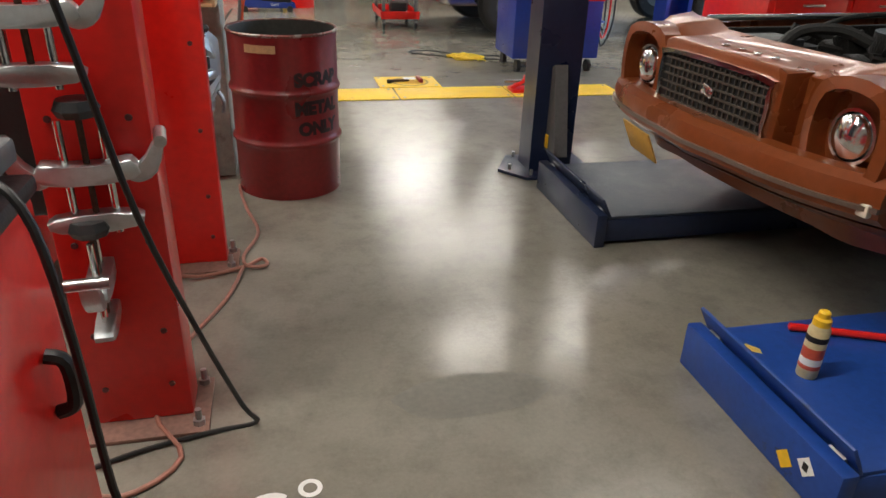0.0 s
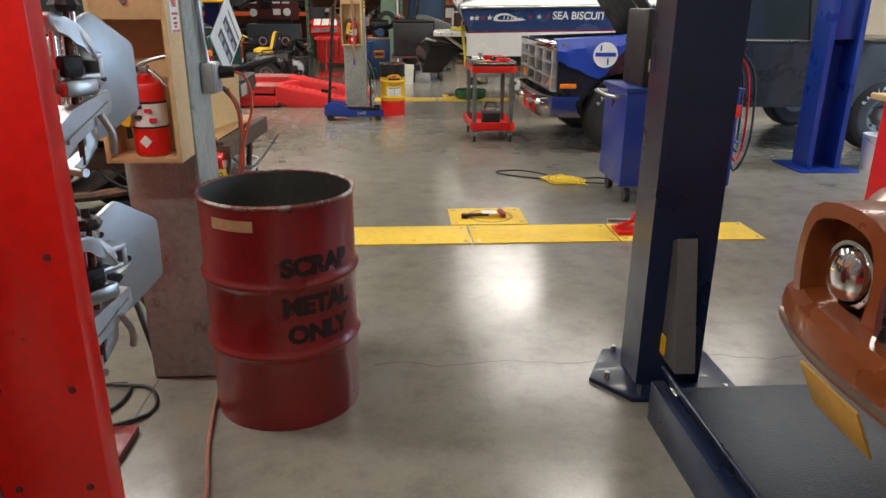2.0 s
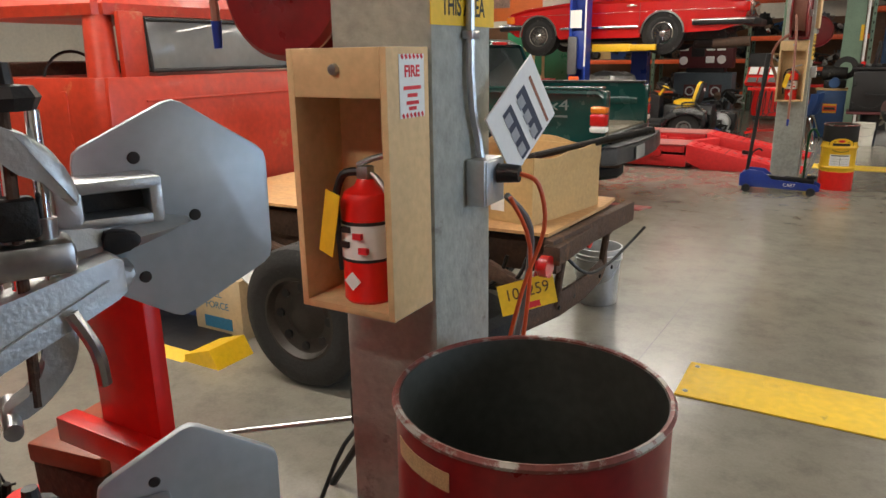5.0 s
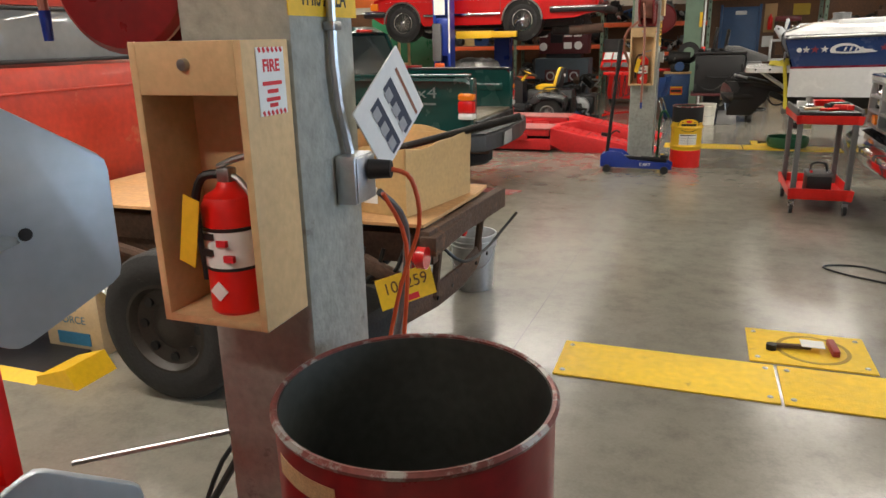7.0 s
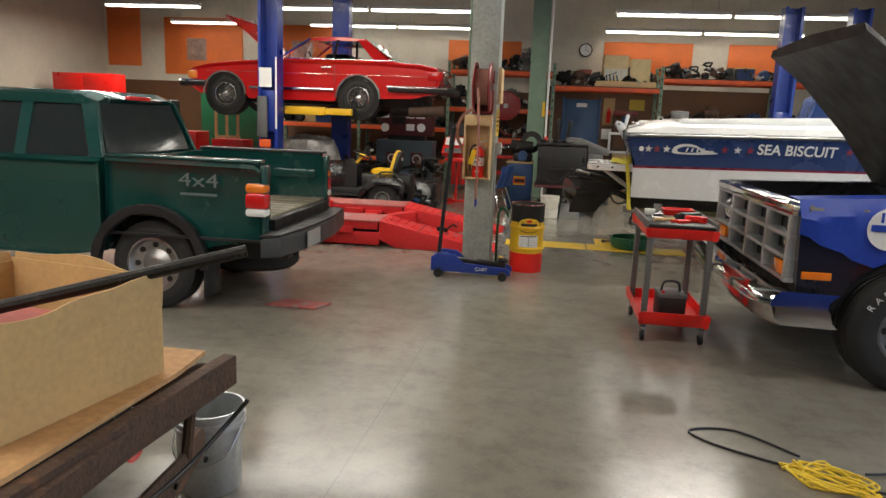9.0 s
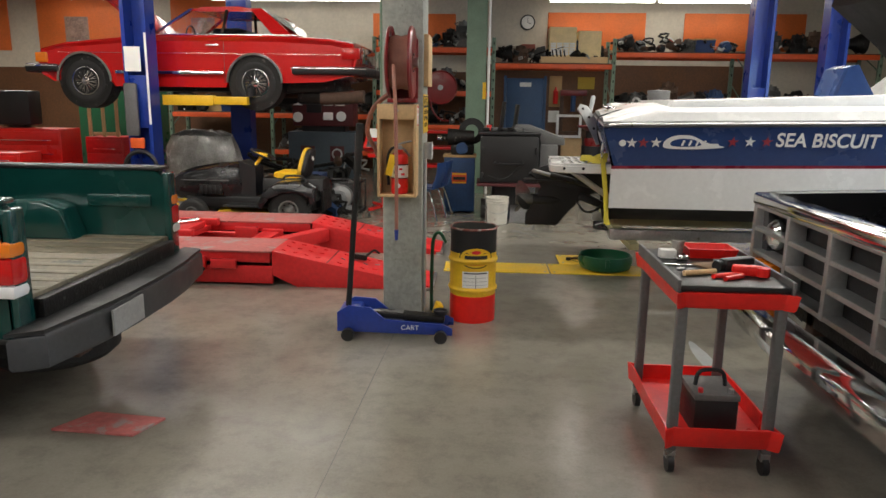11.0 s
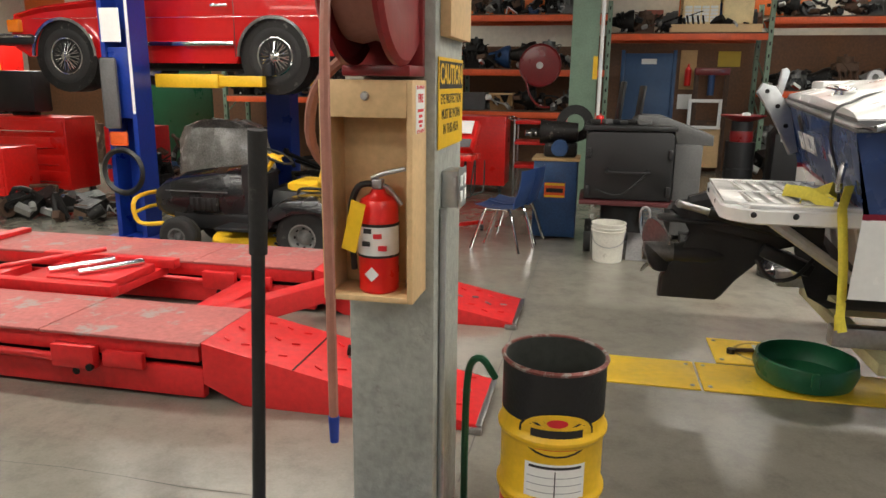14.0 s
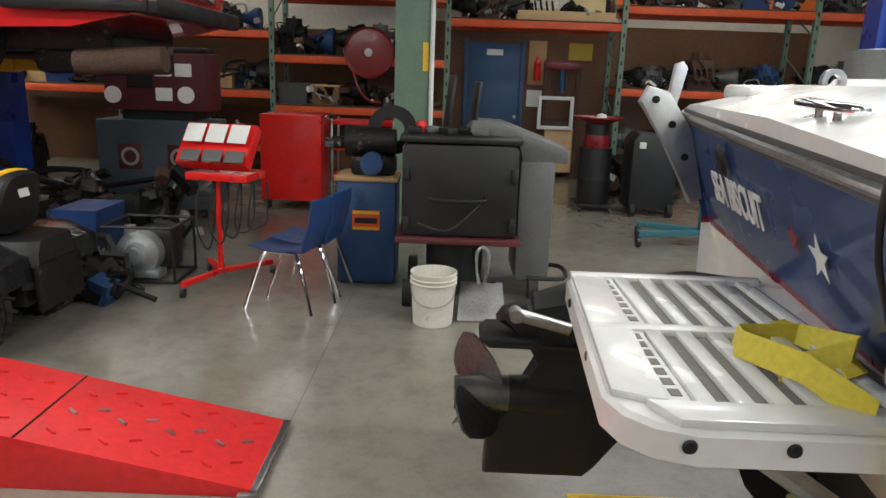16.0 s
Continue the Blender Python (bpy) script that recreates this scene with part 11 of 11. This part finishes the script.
    part("mower_deck", lathe([(0.0, 0.21), (0.40, 0.21), (0.45, 0.16), (0.46, 0.08), (0.42, 0.08), (0.0, 0.10)], P(0.66, 0, 0), "z", 32), YELLOW_P, th, "yellow mower deck")
    for u in (0.45, 0.95):
        part("deck_wheel", cyl(P(u, -0.50, 0.06), P(u, -0.45, 0.06), 0.055, seg=18), BLACK, th)
    part("front_guard", tube([P(1.55, -0.25, 0.28), P(1.82, -0.25, 0.28), P(1.86, -0.22, 0.50), P(1.86, 0.22, 0.50), P(1.82, 0.25, 0.28), P(1.55, 0.25, 0.28)], 0.022), YELLOW_P, th, "yellow brush guard")
    part("guard_bar", tube([P(1.84, -0.23, 0.38), P(1.86, 0, 0.39), P(1.84, 0.23, 0.38)], 0.018), YELLOW_P, th)
    part("axle", cyl(P(1.30, -0.36, 0.20), P(1.30, 0.36, 0.20), 0.03), GREASE, th)
    return th


mower()
c = at_base("covered_machine", "machine under cloudy plastic sheeting", "machine", (-3.95, 18.2, 0))
rows = []
for z, k in ((0.0, 1.05), (0.3, 1.0), (0.6, 1.02), (0.9, 0.95), (1.08, 0.8), (1.16, 0.45)):
    rows.append([(-3.95 + 0.60 * k * math.cos(a) * (1 + 0.24 * noise.noise((4 * math.cos(a), 4 * math.sin(a), z * 3))), 18.2 + 0.42 * k * math.sin(a) * (1 + 0.24 * noise.noise((4 * math.cos(a) + 7, 4 * math.sin(a), z * 3))), z + 0.03 * noise.noise((5 * math.cos(a), 5 * math.sin(a), z))) for a in [2 * math.pi * i / 36 for i in range(36)]])
part("sheet", loft(rows), CLEARPLASTIC, c)
random.seed(31)
for x, y, z0_, sx, sy, h, m__, lb in ((-1.9, 18.6, 0, 0.5, 0.5, 0.6, GREASE, "greasy engine on the floor by the analyzer"), (-2.2, 17.9, 0, 0.5, 0.45, 0.5, ENG_GREY, "bare engine on the floor by the tractor"), (-5.3, 18.6, 0, 0.6, 0.6, 0.7, GREASE, "greasy engine on the floor behind the lift"), (-4.8, 20.5, 0, 0.7, 0.7, 0.9, GREASE, "large engine standing on the floor")):
    o = at_base("engine", lb, "engine", (x, y, 0))
    part("casting", engine_lump(x, y, 0, sx, sy, h, int(x * -100)), m__, o)
o = at_base("storage_tote", "dark blue plastic tote on the floor", "tote", (-2.05, 17.2, 0))
part("shell", loft([[(-2.0 - 0.2, 17.55, 0), (-1.95, 17.55, 0), (-1.95, 17.95, 0), (-2.2, 17.95, 0)], [(-2.25, 17.5, 0.55), (-1.9, 17.5, 0.55), (-1.9, 18.0, 0.55), (-2.25, 18.0, 0.55)]]), BLUEPL, o)

# ---- far left: benches, chests and panels ----
def chest(x0, x1, y0, y1, z0, z1, label, drawers=4, m__=RED, castors=True):
    th = at_base("tool_chest", label, "tool chest", ((x0 + x1) / 2, (y0 + y1) / 2, 0))
    lo = 0.12 if castors else z0
    part("body", box(x0, x1, y0, y1, lo, z1, 0.012), m__, th)
    for k in range(drawers):
        a = lo + 0.05 + k * (z1 - lo - 0.08) / drawers
        d1 = part("drawer", box(x0 + 0.03, x1 - 0.03, y0 - 0.014, y0, a, a + (z1 - lo - 0.08) / drawers - 0.02, 0.005), m__, th)
        part("handle", box(x0 + 0.15, x1 - 0.15, y0 - 0.028, y0 - 0.014, a + 0.06, a + 0.075, 0.003), CHROME, d1)
    if castors:
        for x in (x0 + 0.08, x1 - 0.08):
            for y in (y0 + 0.08, y1 - 0.08):
                part("castor", cyl((x - 0.02, y, 0.06), (x + 0.02, y, 0.06), 0.06, seg=14), BLACK, th)
    return th


chest(-8.0, -6.5, 18.5, 19.1, 0, 1.12, "red rolling tool chest with open lid clutter")
chest(-7.5, -6.5, 17.4, 17.95, 0, 0.80, "red rolling tool chest by the bench")
chest(-6.6, -5.9, 19.4, 20.0, 0, 0.95, "orange-red rolling tool chest with a crate on it", 3, RED_RACK)
o = at_base("wall_cabinet", "red steel cabinet above the workbench", "cabinet", (-10.6, 21.6, 0))
part("body", box(-11.9, -10.2, 21.5, 22.0, 1.35, 2.35, 0.012), RED, o)
for x in (-11.85, -11.02):
    part("door", box(x, x + 0.78, 21.485, 21.5, 1.40, 2.30, 0.006), RED, o)
part("leg_panel", box(-11.9, -11.8, 21.5, 22.0, 0, 1.35), PLY_WALL, o)
part("leg_panel", box(-10.3, -10.2, 21.5, 22.0, 0, 1.35), PLY_WALL, o)
part("bench_top", box(-11.6, -9.4, 21.2, 22.0, 0.88, 0.94, 0.006), WOOD, o)
part("yellow_placard", box(-10.5, -10.24, 21.476, 21.484, 1.55, 1.9), YELLOW_P, o)
o = at_base("engine_monitor", "black monitor standing on the red chest", "monitor", (-7.7, 18.9, 1.15))
part("case", box(-7.84, -7.12, 18.7, 19.05, 1.17, 1.74, 0.03), BLACK, o)
part("stand", box(-7.6, -7.3, 18.8, 19.0, 1.12, 1.17, 0.006), BLACK, o)
o = at_base("welding_screen", "green welding screen panel behind the chests", "screen", (-6.9, 21.5, 0))
part("panel", box(-7.9, -6.0, 21.5, 21.54, 0.2, 2.1, 0.01), GREENP, o)
part("foot", box(-7.9, -7.8, 21.3, 21.74, 0, 0.2, 0.01), STEEL, o)
part("foot", box(-6.1, -6.0, 21.3, 21.74, 0, 0.2, 0.01), STEEL, o)
o = at_base("wood_crate", "open wooden crate on the tool chest", "crate", (-6.25, 19.7, 0.95))
for x in (-6.55, -6.3, -6.05):
    part("slat", box(x, x + 0.06, 19.45, 19.48, 0.95, 1.68, 0.003), WOOD, o)
part("rail", box(-6.55, -5.99, 19.48, 19.51, 0.97, 1.03, 0.003), WOOD, o)
part("rail", box(-6.55, -5.99, 19.48, 19.51, 1.60, 1.66, 0.003), WOOD, o)
for i in range(10):
    x, y = -11.0 + i * 0.62, 22.5 + 0.3 * (i % 3)
    o = at_base("engine", "dark engine stored along the back wall", "engine", (x, y, 0), group="engines along the wall")
    part("casting", engine_lump(x, y, 0, 0.55, 0.55, random.uniform(0.5, 0.95), 500 + i), PALETTE[i % 7], o)
for i in range(9):
    x, y = -11.2 + i * 0.19, 21.45
    o = at_base("bench_part", "small engine part on the workbench", "engine part", (x, y, 0.94), group="parts on the bench")
    part("casting", gearbox_lump(x, y, 0.94, 0.22, 600 + i), PALETTE[(i + 2) % 7], o)
for i, (xa, za) in enumerate(((-9.6, 2.95), (-6.4, 2.95))):
    o = at_base("wall_picture", "framed grey picture on the orange panel", "picture", (xa, Y1 - 0.05, za))
    part("sheet", box(xa - 0.3, xa + 0.3, Y1 - 0.05, Y1 - 0.042, za, za + 0.62, 0.004), mat("grey_picture", (0.30, 0.20, 0.16), 0.5, 0, 0.5, 4), o)
